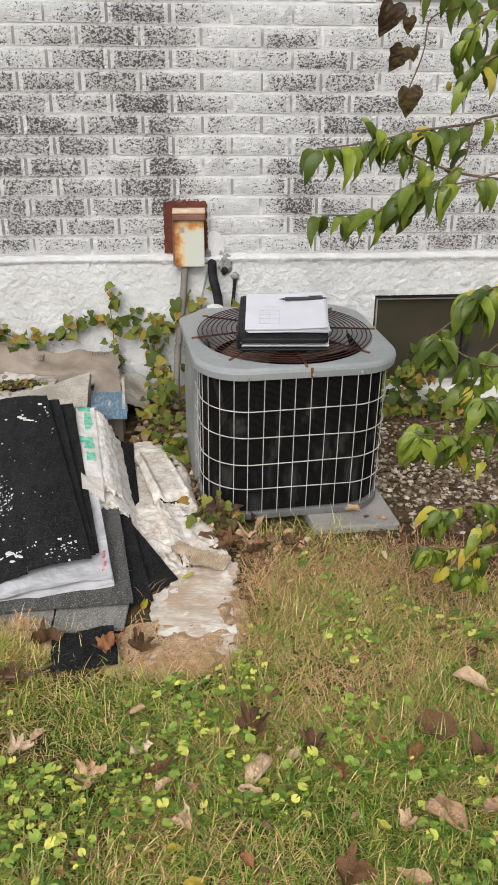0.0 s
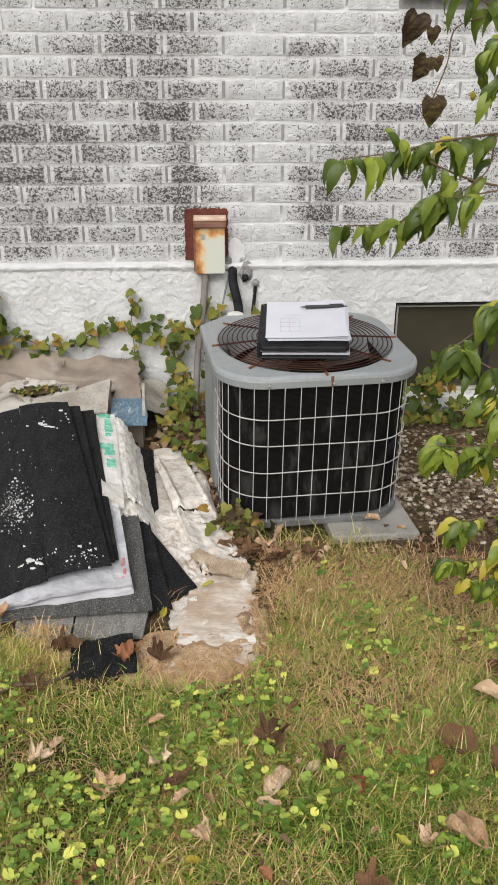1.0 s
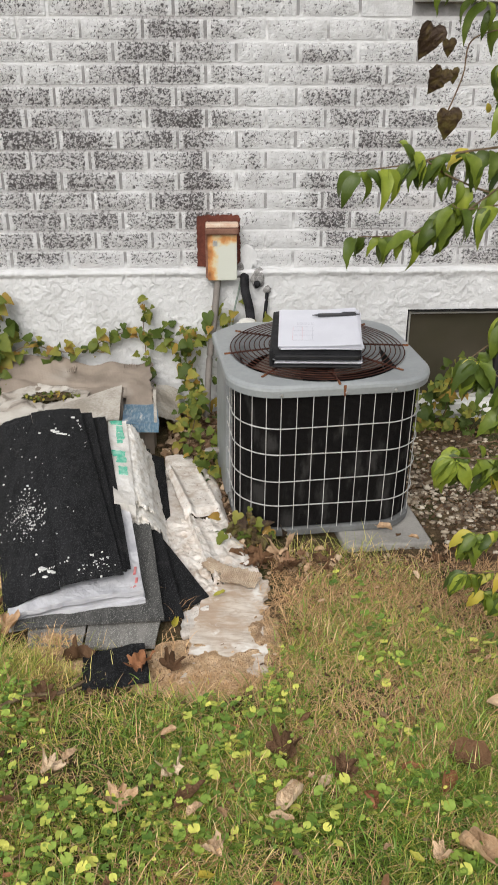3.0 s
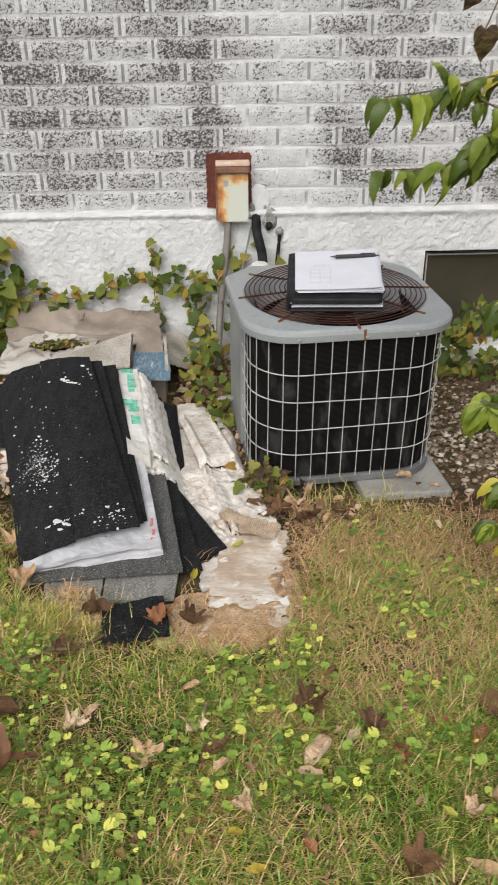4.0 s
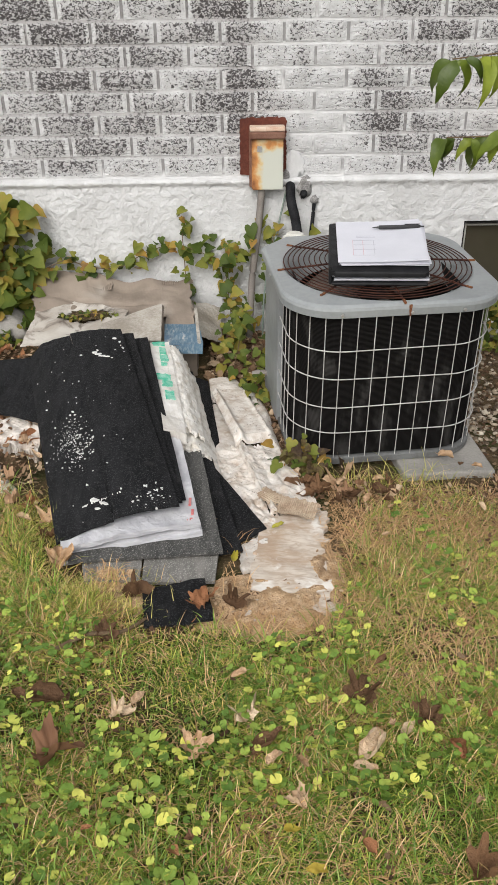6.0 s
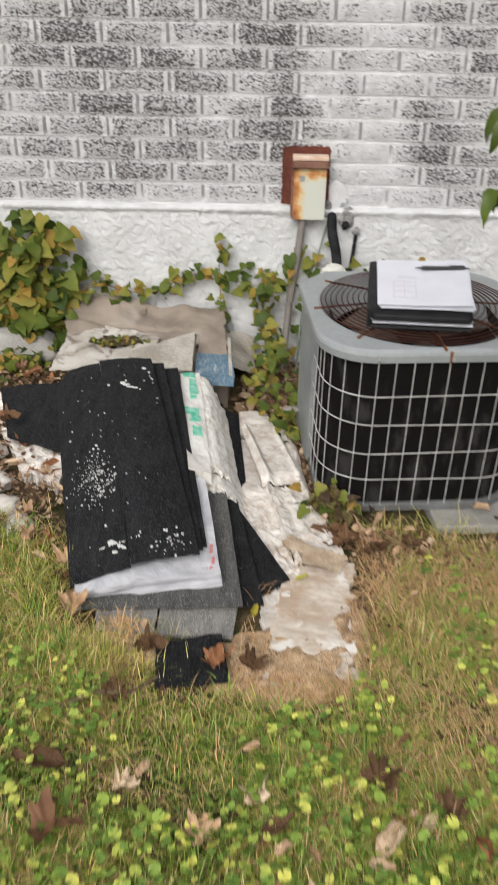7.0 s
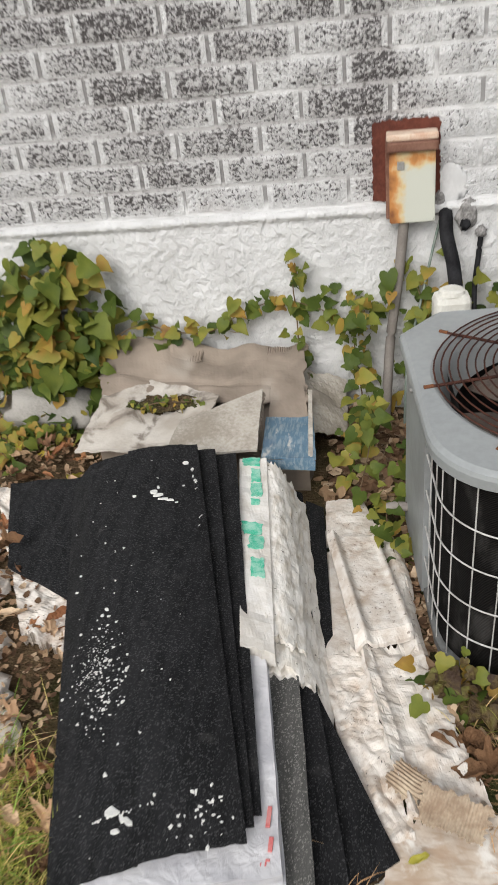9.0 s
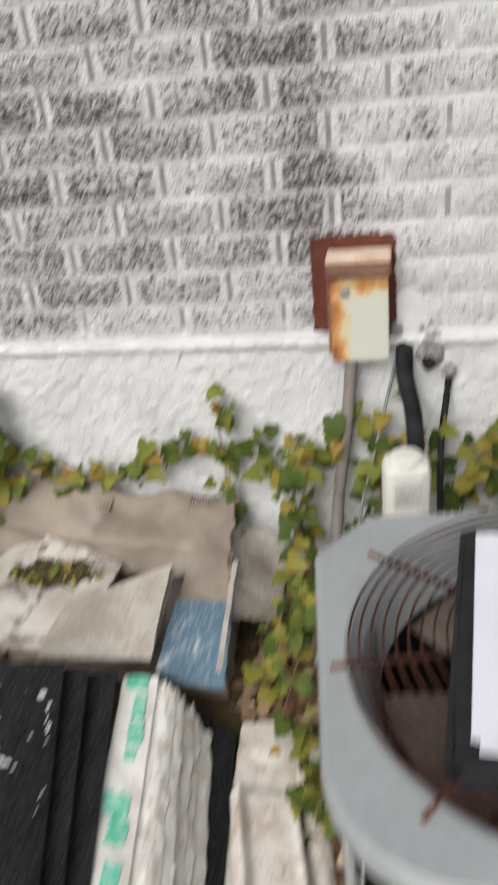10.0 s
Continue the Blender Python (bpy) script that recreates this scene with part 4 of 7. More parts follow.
lump("mortar_patch", "rough grey mortar patch round a pipe hole", "mortar patch", (0.034, WALL - 0.014, 0.632), (0.027, 0.016, 0.034), M_PATCH, 3)
lump("pipe_collar", "black rubber collar stuck to the wall", "pipe collar", (0.032, WALL - 0.03, 0.612), (0.012, 0.012, 0.014), M_FOAM, 5)
lump("sealant", "smooth white sealant smeared beside the box", "sealant", (0.0, WALL + 0.001, 0.70), (0.036, 0.0045, 0.06), M_SEAL, 8)
# added dark lump: its colour stands for the shadowed wedge below the box
lump("mortar_patch", "olive-grey lump added for the shaded wedge under the box", "mortar patch", (-0.03, WALL - 0.006, 0.655), (0.014, 0.01, 0.034), M_PATCH, 17)
lump("mortar_plug", "dark mortar plug round a thin pipe", "mortar plug", (0.07, WALL - 0.016, 0.588), (0.013, 0.014, 0.015), M_PATCH, 11)


def build_fitting():
    t = thing("pipe_cover", "white plastic pipe cover standing behind the unit", "pipe cover", pose(-0.014, 2.955, 0.0, 0, 0, 4))
    bm = boxes(((-0.041, -0.034, 0.09), (0.041, 0.034, 0.526)), bevel=0.016)
    part("body", bm, M_WHITEPL, t)
    part("collar", turned(bmesh.new(), [(0.03, 0.524), (0.028, 0.533), (0.02, 0.537)], 20), M_WHITEPL, t)
    part("panel", boxes(((-0.022, -0.0365, 0.45), (0.022, -0.033, 0.497)), bevel=0.001), M_WIRE, t, "grey embossed badge")


build_fitting()


# ---- heap of roofing and wrapping left on the ground ----
def board(name, label, category, tl, tr, br, bl, material, group="", **kw):
    c = (Vector(tl) + Vector(tr) + Vector(br) + Vector(bl)) / 4
    o = Vector((c.x, c.y, ground_z(c.x, c.y)))
    bm = sheet(*(Vector(p) - o for p in (tl, tr, br, bl)), **kw)
    return tagged(part(name, bm, material, m=pose(*o)), label, category, group)


def hump(h):
    return lambda u, v: (0, 0, h * 4 * u * (1 - u) * (0.75 + 0.25 * math.sin(math.pi * v)))


def half_hump(u0, u1, h, lift):
    """The hump of the top shingles, on the stretch from u0 to u1 across them."""
    def f(u, v):
        w = u0 + (u1 - u0) * u
        curl = -0.035 * max(0.0, 0.16 - w) / 0.16 * (1 - v) if u0 < 0.1 else 0.0
        step = 0.0 if v < 0.925 else -0.004
        return (0, 0, h * 4 * w * (1 - w) * (0.25 + 0.75 * math.sin(math.pi * min(1.0, 0.05 + v * 0.9)) ** 0.8) + lift + curl + step)
    return f


TL, TR, BR, BL = Vector((-0.838, 2.60, 0.292)), Vector((-0.556, 2.625, 0.341)), Vector((-0.347, 1.81, 0.255)), Vector((-0.607, 1.748, 0.208))


def across(u):
    return TL.lerp(TR, u), BL.lerp(BR, u)


heap = "roofing shingles in the heap"
a, b = across(0.0), across(0.4685)
shingle_a = board("shingle", "black roofing shingle with white paint splashes topping the heap", "roof shingle", a[0], b[0], b[1], a[1], M_SHBLACK, heap, nu=18, nv=40, thick=0.0045, amp=0.004, freq=7, jag=0.004, bend=half_hump(0, 0.467, 0.042, 0.0), seed=1.0)
a = across(0.470)
shingle_b = board("shingle", "black roofing shingle with white paint splashes topping the heap", "roof shingle", a[0], TR, BR, a[1], M_SHBLACK, heap, nu=18, nv=40, thick=0.0045, amp=0.003, freq=7, jag=0.004, bend=half_hump(0.470, 1, 0.042, 0.0042), seed=2.0)
board("shingle", "black roofing shingle below the top of the heap", "roof shingle", (-0.8, 2.60, 0.27), (-0.521, 2.632, 0.328), (-0.342, 1.838, 0.247), (-0.6, 1.80, 0.21), M_SHBLACK, heap, nu=14, nv=24, thick=0.005, amp=0.003, jag=0.004, bend=hump(0.02), seed=3.0)
board("shingle", "black roofing shingle below the top of the heap", "roof shingle", (-0.78, 2.60, 0.25), (-0.481, 2.648, 0.308), (-0.336, 1.86, 0.238), (-0.6, 1.85, 0.2), M_SHBLACK, heap, nu=14, nv=24, thick=0.005, amp=0.003, jag=0.004, bend=hump(0.018), seed=4.0)


def build_bundle():
    """A wrapped bundle of shingles under the top sheets."""
    o = Vector((-0.5, 2.15, ground_z(-0.5, 2.15)))
    t = thing("shingle_bundle", "bundle of shingles in crinkled white plastic wrap", "shingle bundle", pose(*o))
    c = [Vector(p) - o for p in ((-0.755, 2.48, 0.232), (-0.43, 2.53, 0.27), (-0.303, 1.79, 0.222), (-0.592, 1.722, 0.209))]
    part("wrapper", sheet(*c, 22, 34, 0.012, 0.006, 14, 0.008, hump(0.012), 5.0), M_WRAP, t)
    for i in range(3):
        d = Vector((0, 0, -0.0125 - i * 0.0105))
        grow = 0.004 * math.sin(i * 2.1)
        cc = [p + d + Vector((grow, -grow, 0)) for p in c]
        part("wrapped_layer", sheet(*cc, 16, 24, 0.011, 0.004, 15, 0.010, None, 6.0 + i), M_WRAP, t)
    # red and dark print on the margin of the wrap
    def on_edge(s, w, off):
        p = c[3].lerp(c[2], s) + Vector((0, off, 0.0125))
        return p
    for s, w, off, mt in ((0.74, 0.010, 0.008, M_REDPRINT), (0.79, 0.014, 0.0085, M_REDPRINT), (0.84, 0.008, 0.009, M_REDPRINT), (0.90, 0.016, 0.010, M_REDPRINT), (0.5, 0.02, 0.004, M_REDPRINT), (0.93, 0.006, 0.022, M_REDPRINT)):
        p = on_edge(s, w, off)
        part("print_bar", boxes(((p.x - w / 2, p.y - 0.0018, p.z - 0.012), (p.x + w / 2, p.y + 0.0018, p.z - 0.0105)), bevel=0.0005), mt, t, "red printed bar")
    for i in range(16):
        p = on_edge(0.60 + 0.0215 * i, 0, 0.017)
        part("print_bar", boxes(((p.x - 0.0012, p.y - 0.003, p.z - 0.012), (p.x + 0.0012, p.y + 0.003, p.z - 0.0103)), bevel=0.0004), M_REDPRINT, t)
    for s, ln, mt in ((0.25, 0.035, M_DARKPRINT), (0.10, 0.03, M_REDPRINT), (0.05, 0.02, M_REDPRINT)):
        p = c[2].lerp(c[1], s) + Vector((-0.012, 0, 0.006))
        part("print_bar", boxes(((p.x - 0.003, p.y - ln / 2, p.z - 0.007), (p.x + 0.003, p.y + ln / 2, p.z - 0.004)), bevel=0.0005), mt, t)
    return t


build_bundle()
board("shingle", "grey mineral-faced shingle under the wrapped bundle", "roof shingle", (-0.61, 2.12, 0.212), (-0.316, 2.165, 0.212), (-0.255, 1.735, 0.186), (-0.575, 1.700, 0.196), M_SHGREY, heap, nu=14, nv=20, thick=0.007, amp=0.003, jag=0.004, seed=7.0)
board("shingle", "grey mineral-faced shingle flat on the soil", "roof shingle", (-0.424, 1.79, 0.170), (-0.262, 1.80, 0.166), (-0.272, 1.655, 0.172), (-0.420, 1.65, 0.178), M_SHPALE, heap, nu=10, nv=8, thick=0.008, amp=0.002, jag=0.005, seed=8.0)
board("shingle", "grey mineral-faced shingle partly under dry straw", "roof shingle", (-0.565, 1.785, 0.178), (-0.427, 1.79, 0.173), (-0.425, 1.652, 0.180), (-0.535, 1.645, 0.187), M_SHPALE, heap, nu=10, nv=8, thick=0.008, amp=0.003, jag=0.01, seed=9.0)
board("shingle", "torn black shingle scrap lying in straw", "roof shingle", (-0.415, 1.612, 0.190), (-0.292, 1.650, 0.184), (-0.272, 1.522, 0.192), (-0.40, 1.492, 0.199), M_SHBLACK, heap, nu=10, nv=10, thick=0.006, amp=0.005, freq=20, jag=0.03, seed=10.0)
board("shingle", "narrow black shingle beside the heap", "roof shingle", (-0.37, 2.21, 0.196), (-0.300, 2.215, 0.19), (-0.212, 1.766, 0.163), (-0.267, 1.752, 0.166), M_SHBLACK, heap, nu=8, nv=20, thick=0.006, amp=0.003, jag=0.006, seed=11.0)
board("shingle", "black shingle with a pointed corner poking out", "roof shingle", (-0.335, 2.2, 0.166), (-0.283, 2.13, 0.163), (-0.156, 1.862, 0.154), (-0.25, 1.785, 0.157), M_SHBLACK, heap, nu=8, nv=16, thick=0.006, amp=0.002, jag=0.006, seed=12.0)
board("shingle", "narrow black shingle strip upright against pulp", "roof shingle", (-0.39, 2.70, 0.178), (-0.350, 2.69, 0.17), (-0.29, 2.21, 0.165), (-0.325, 2.20, 0.172), M_SHBLACK, heap, nu=6, nv=20, thick=0.02, amp=0.004, jag=0.008, seed=13.0)
board("shingle", "narrow black shingle strip upright against pulp", "roof shingle", (-0.343, 2.682, 0.156), (-0.303, 2.665, 0.148), (-0.265, 2.28, 0.142), (-0.284, 2.22, 0.146), M_SHBLACK, heap, nu=6, nv=20, thick=0.02, amp=0.004, jag=0.01, seed=14.0)
board("shingle", "black shingle drooping out at the far side of the heap", "roof shingle", (-1.028, 2.668, 0.222), (-0.80, 2.63, 0.262), (-0.70, 2.25, 0.225), (-0.93, 2.40, 0.200), M_SHBLACK, heap, nu=14, nv=20, thick=0.006, amp=0.008, freq=9, jag=0.008, seed=15.0)
# dark core that carries the sheets
board("shingle_stack", "stack of black shingles under the wrapped bundle", "roof shingles", (-0.74, 2.52, 0.20), (-0.47, 2.56, 0.232), (-0.36, 2.2, 0.2), (-0.67, 2.1, 0.19), M_SHBLACK, heap, nu=14, nv=16, thick=0.085, amp=0.004, jag=0.015, seed=16.0)


def splashes():
    """Dried white paint on the top shingles: each drop a thin blob on the sheet it fell on."""
    rnd = random.Random(4)

    def drop(host, u0, u1, lift, u, v, r, stretch=1.0, turn=0.0):
        uu = (u - u0) / (u1 - u0)
        if not 0.02 < uu < 0.98:
            return
        a, b = across(u)
        p = a.lerp(b, v) + Vector(half_hump(u0, u1, 0.042, lift)(uu, v))
        p.z += (0.004 if u < 0.47 else 0.003) * noise.fractal(Vector((p.x * 7 + (1.0 if u < 0.47 else 2.0), p.y * 7, 1.0 if u < 0.47 else 2.0)), 0.9, 2.0, 3) + 0.0012
        bm = bmesh.new()
        n = 9
        ring, low = [], []
        for i in range(n):
            w = 2 * math.pi * i / n
            q = r * ((0.45 + 0.85 * rnd.random()) if r < 0.004 else (0.8 + 0.3 * rnd.random()))
            x, y = q * math.cos(w), q * math.sin(w) * stretch
            x, y = x * math.cos(turn) - y * math.sin(turn), x * math.sin(turn) + y * math.cos(turn)
            ring.append(bm.verts.new((x, y, 0.0)))
            low.append(bm.verts.new((x * 1.05, y * 1.05, -0.003)))
        bm.faces.new(ring)
        for i in range(n):
            bm.faces.new((low[i], low[(i + 1) % n], ring[(i + 1) % n], ring[i]))
        part("paint_drop", bm, M_DROP, host, m=host.matrix_basis.inverted() @ pose(*p, -6, 8 if u < 0.5 else 2, 0))

    def any_drop(u, v, r, stretch=1.0, turn=0.0):
        if u < 0.465:
            drop(shingle_a, 0, 0.467, 0.0, u, v, r, stretch, turn)
        elif u > 0.48:
            drop(shingle_b, 0.470, 1, 0.0042, u, v, r, stretch, turn)

    for i in range(210):
        any_drop(rnd.gauss(0.27, 0.085), rnd.gauss(0.66, 0.055), 0.0006 + 0.0024 * rnd.random() ** 3, rnd.uniform(0.7, 1.6), rnd.random() * 3)
    for i in range(170):
        any_drop(rnd.gauss(0.25, 0.06), rnd.gauss(0.65, 0.04), 0.0004 + 0.0011 * rnd.random() ** 2, rnd.uniform(0.7, 1.6), rnd.random() * 3)
    for i in range(60):
        any_drop(rnd.uniform(0.05, 0.97), rnd.uniform(0.05, 0.98), 0.0006 + 0.002 * rnd.random() ** 2, rnd.uniform(0.7, 2.0), rnd.random() * 3)
    for i in range(34):
        any_drop(rnd.gauss(0.78, 0.09), rnd.gauss(0.955, 0.02), rnd.uniform(0.0007, 0.0032), rnd.uniform(0.6, 2.2), rnd.random() * 3)
    for i in range(14):
        any_drop(0.94 + 0.02 * rnd.random(), rnd.uniform(0.05, 0.4), rnd.uniform(0.0012, 0.0035), 2.2, 0)
    for i in range(26):
        any_drop(rnd.uniform(0.22, 0.62), 0.921 + 0.004 * rnd.random(), rnd.uniform(0.0006, 0.0014), rnd.uniform(0.3, 0.6), 0.0)
    for u, v, r, s, w in ((0.66, 0.195, 0.0075, 1.0, 0.0), (0.69, 0.208, 0.0045, 2.2, -1.2), (0.72, 0.222, 0.003, 3.0, -1.4), (0.76, 0.226, 0.0025, 3.4, -1.6), (0.40, 0.16, 0.004, 1, 0), (0.52, 0.2, 0.004, 0.8, 0),
                          (0.46, 0.735, 0.007, 1.3, -0.6), (0.36, 0.915, 0.0085, 1.5, -0.9), (0.40, 0.925, 0.0045, 2.3, 0.4), (0.43, 0.935, 0.004, 2.2, 0.9), (0.37, 0.945, 0.004, 2.0, -1.2), (0.52, 0.8, 0.004, 1.7, 0), (0.33, 0.855, 0.0045, 1.6, -0.9), (0.9, 0.08, 0.006, 1.2, 0.3)):
        any_drop(u, v, r, s, w)


splashes()

# white paper-faced insulation with green print, and pulp
ins = board("insulation_batt", "white paper-faced insulation with green printed blocks", "insulation", (-0.476, 2.655, 0.288), (-0.418, 2.66, 0.284), (-0.345, 2.125, 0.256), (-0.402, 2.135, 0.268), M_FACING, nu=10, nv=26, thick=0.03, amp=0.006, freq=16, jag=0.012, seed=21.0)
for s0, s1, u0, u1 in ((0.0, 0.055, 0.15, 0.75), (0.075, 0.16, 0.42, 0.75), (0.17, 0.25, 0.4, 0.8), (0.27, 0.3, 0.4, 0.7), (0.41, 0.47, 0.1, 0.75), (0.48, 0.55, 0.3, 0.8), (0.6, 0.69, 0.35, 0.8)):
    o = ins.matrix_basis.translation
    tl, tr, br, bl = (Vector(p) - o for p in ((-0.476, 2.655, 0.288), (-0.418, 2.66, 0.284), (-0.345, 2.125, 0.256), (-0.402, 2.135, 0.268)))
    def at(u, v):
        p = (tl * (1 - u) + tr * u) * (1 - v) + (bl * (1 - u) + br * u) * v
        q = p.copy()
        q.z += 0.006 * noise.fractal(Vector((p.x * 16 + 21.0, p.y * 16, 21.0)), 0.9, 2.0, 3) + 0.0025
        return q
    part("green_block", sheet(at(u0, s0), at(u1, s0), at(u1, s1), at(u0, s1), 6, 6, 0.003, 0.0, 8, 0.14, None, s0 * 50), M_GREENPRINT, ins, "green printed block")
def build_pulp():
    """Sodden white paper in torn layers, each reaching a little further out than the one above."""
    o = Vector((-0.35, 2.4, ground_z(-0.35, 2.4)))
    t = thing("paper_pulp", "layered weathered white paper pulp with ragged torn edges", "waste paper", pose(*o))
    for i in range(7):
        out, drop, end = 0.009 * i + 0.006 * math.sin(2.3 * i), -0.0125 * i, 0.022 * math.sin(1.9 * i) - 0.012 * i
        c = [Vector(p) - o for p in ((-0.432, 2.655, 0.280 + drop), (-0.388 + out * 0.8, 2.652, 0.272 + drop), (-0.312 + out, 2.165 + end, 0.240 + drop), (-0.364, 2.17 + end, 0.258 + drop))]
        lean = 0.012 + 0.004 * i
        bm = sheet(*c, 18, 60, 0.010, 0.002, 30, 0.035, lambda u, v, i=i, lean=lean: (0.004 * noise.noise(Vector((v * 14, i, 1))) * u, 0, -lean * max(0.0, u - 0.55) ** 2 * 4 + 0.0015 * noise.noise(Vector((u * 7, v * 26, i)))), 22.0 + 1.7 * i)
        part("torn_layer", bm, M_PULP, t)


build_pulp()

# weathered white boards between the heap and the unit
def ridge(u, v):
    """A fold along the board, its near end turned down."""
    return (0, 0, 0.016 * math.exp(-((u - 0.12 - 0.06 * v) / 0.09) ** 2) + 0.005 * math.exp(-((u - 0.95) / 0.06) ** 2) - 0.012 * max(0.0, v - 0.93) / 0.07)


grp = "weathered white boards"
board("white_board", "clean white board with a raised fold and rounded corner", "board", (-0.289, 2.540, 0.168), (-0.186, 2.547, 0.161), (-0.121, 2.264, 0.176), (-0.222, 2.224, 0.182), M_WHITEBOARD, grp, nu=40, nv=30, thick=0.009, amp=0.0035, freq=12, jag=0.012, bend=ridge, seed=31.0)
board("white_board", "flat white board lying under the folded one", "board", (-0.302, 2.53, 0.136), (-0.25, 2.53, 0.136), (-0.205, 2.225, 0.139), (-0.289, 2.222, 0.142), M_WHITEBOARD, grp, nu=14, nv=24, thick=0.010, amp=0.003, freq=12, jag=0.03, seed=30.0)
board("white_board", "broken weathered white board end, stained brown", "board", (-0.300, 2.70, 0.138), (-0.215, 2.71, 0.132), (-0.176, 2.56, 0.136), (-0.293, 2.552, 0.14), M_WHITEBOARD, grp, nu=24, nv=16, thick=0.012, amp=0.006, freq=14, jag=0.03, bend=lambda u, v: (0, 0, 0.006 * math.sin(2.8 * u)), seed=32.0)
board("white_board", "crumpled weathered white board, torn and dirty", "board", (-0.289, 2.245, 0.142), (-0.217, 2.240, 0.146), (-0.135, 1.90, 0.143), (-0.192, 1.848, 0.143), M_WHITEBOARD, grp, nu=32, nv=60, thick=0.016, amp=0.007, freq=30, jag=0.08, bend=lambda u, v: (0, 0, 0.009 * abs(noise.noise(Vector((u * 3, v * 9, 2))))), seed=33.0)
board("white_board", "crumpled weathered white board, torn and dirty", "board", (-0.221, 2.245, 0.150), (-0.112, 2.262, 0.142), (-0.028, 1.965, 0.140), (-0.140, 1.925, 0.148), M_WHITEBOARD, grp, nu=34, nv=60, thick=0.018, amp=0.007, freq=26, jag=0.08, bend=lambda u, v: (0, 0, 0.014 * math.exp(-((u - 0.05) / 0.06) ** 2) + 0.010 * abs(noise.noise(Vector((u * 3, v * 6, 5))))), seed=38.0)
board("white_board", "curled torn strip along the boards' seam", "board", (-0.213, 2.235, 0.165), (-0.198, 2.235, 0.165), (-0.140, 2.0, 0.160), (-0.163, 2.0, 0.164), M_WHITEBOARD, grp, nu=6, nv=40, thick=0.004, amp=0.008, freq=30, jag=0.12, bend=lambda u, v: (0, 0, 0.008 * (1 - u)), seed=39.0)
board("white_board", "curled weathered strip beside the white boards", "board", (-0.198, 2.60, 0.14), (-0.160, 2.59, 0.14), (-0.088, 2.25, 0.135), (-0.130, 2.24, 0.145), M_WHITEBOARD, grp, nu=8, nv=24, thick=0.01, amp=0.012, freq=16, jag=0.05, bend=lambda u, v: (0.01 * math.sin(5 * v), 0, 0.014 * math.sin(3.1 * u)), seed=34.0)
board("white_board", "flat weathered white sheet half sunk in straw", "board", (-0.175, 1.90, 0.147), (-0.018, 1.955, 0.137), (-0.040, 1.56, 0.164), (-0.205, 1.515, 0.176), M_PLANK, grp, nu=40, nv=44, thick=0.012, amp=0.004, freq=9, jag=0.16, seed=35.0)
board("white_board", "torn wedge of white sheet at the heap's edge", "board", (-0.22, 1.80, 0.15), (-0.16, 1.86, 0.146), (-0.15, 1.72, 0.153), (-0.215, 1.70, 0.158), M_WHITEBOARD, grp, nu=12, nv=12, thick=0.01, amp=0.01, freq=16, jag=0.08, seed=36.0)
board("white_board", "weathered white sheet under the far side of the heap", "board", (-1.085, 2.70, 0.178), (-0.8, 2.70, 0.19), (-0.74, 2.2, 0.178), (-0.845, 2.24, 0.168), M_WHITEBOARD, grp, nu=50, nv=70, thick=0.03, amp=0.02, freq=16, jag=0.05, seed=37.0)

# crumpled wads of white paper along the far side of the heap
for x, y, a, b, c, seed in ((-0.93, 2.22, 0.06, 0.05, 0.03, 51), (-0.985, 2.36, 0.05, 0.06, 0.028, 52), (-0.865, 2.10, 0.05, 0.045, 0.03, 53), (-1.05, 2.52, 0.05, 0.07, 0.026, 54), (-0.80, 2.02, 0.035, 0.04, 0.024, 55), (-0.90, 2.73, 0.09, 0.03, 0.03, 56)):
    lump("paper_wad", "crumpled dirty white paper wad in the litter", "waste paper", (x, y, ground_z(x, y) + 0.012), (a * 1.1, b * 1.1, c * 0.55), M_WHITEBOARD, seed)

# ribbed tan scraps on the white sheet
def ribbed(name, label, category, at, size, material, turn, seed=0.0, ribs=40.0):
    bm = sheet((-size[0] / 2, size[1] / 2, 0), (size[0] / 2, size[1] / 2, 0), (size[0] / 2, -size[1] / 2, 0), (-size[0] / 2, -size[1] / 2, 0), 60, 24, 0.0015, 0.006, 12, 0.2, lambda u, v: (0, 0, 0.0007 * math.sin(ribs * u) + 0.003 * math.sin(math.pi * u) * (0.4 + v) + 0.006 * (1 - v) ** 2), seed)
    return tagged(part(name, bm, material, m=pose(at[0], at[1], at[2], 4, 3, turn)), label, category)


ribbed("cardboard_scrap", "tan corrugated cardboard scrap lying on white sheet", "cardboard", (-0.082, 1.93, 0.158), (0.095, 0.055), M_SCRAP, -20, 1.0, 120)
ribbed("cardboard_scrap", "small torn tan cardboard scrap on white sheet", "cardboard", (-0.142, 1.975, 0.163), (0.05, 0.05), M_SCRAP, 62, 2.0, 50)

# flattened carton against the wall
carton = thing("carton", "collapsed damp brown carton against the wall", "cardboard box", pose(-0.65, 2.98, ground_z(-0.65, 2.98)))
co = carton.matrix_basis.translation


def carton_part(name, tl, tr, br, bl, mt, label="", **kw):
    return part(name, sheet(*(Vector(p) - co for p in (tl, tr, br, bl)), **kw), mt, carton, label)


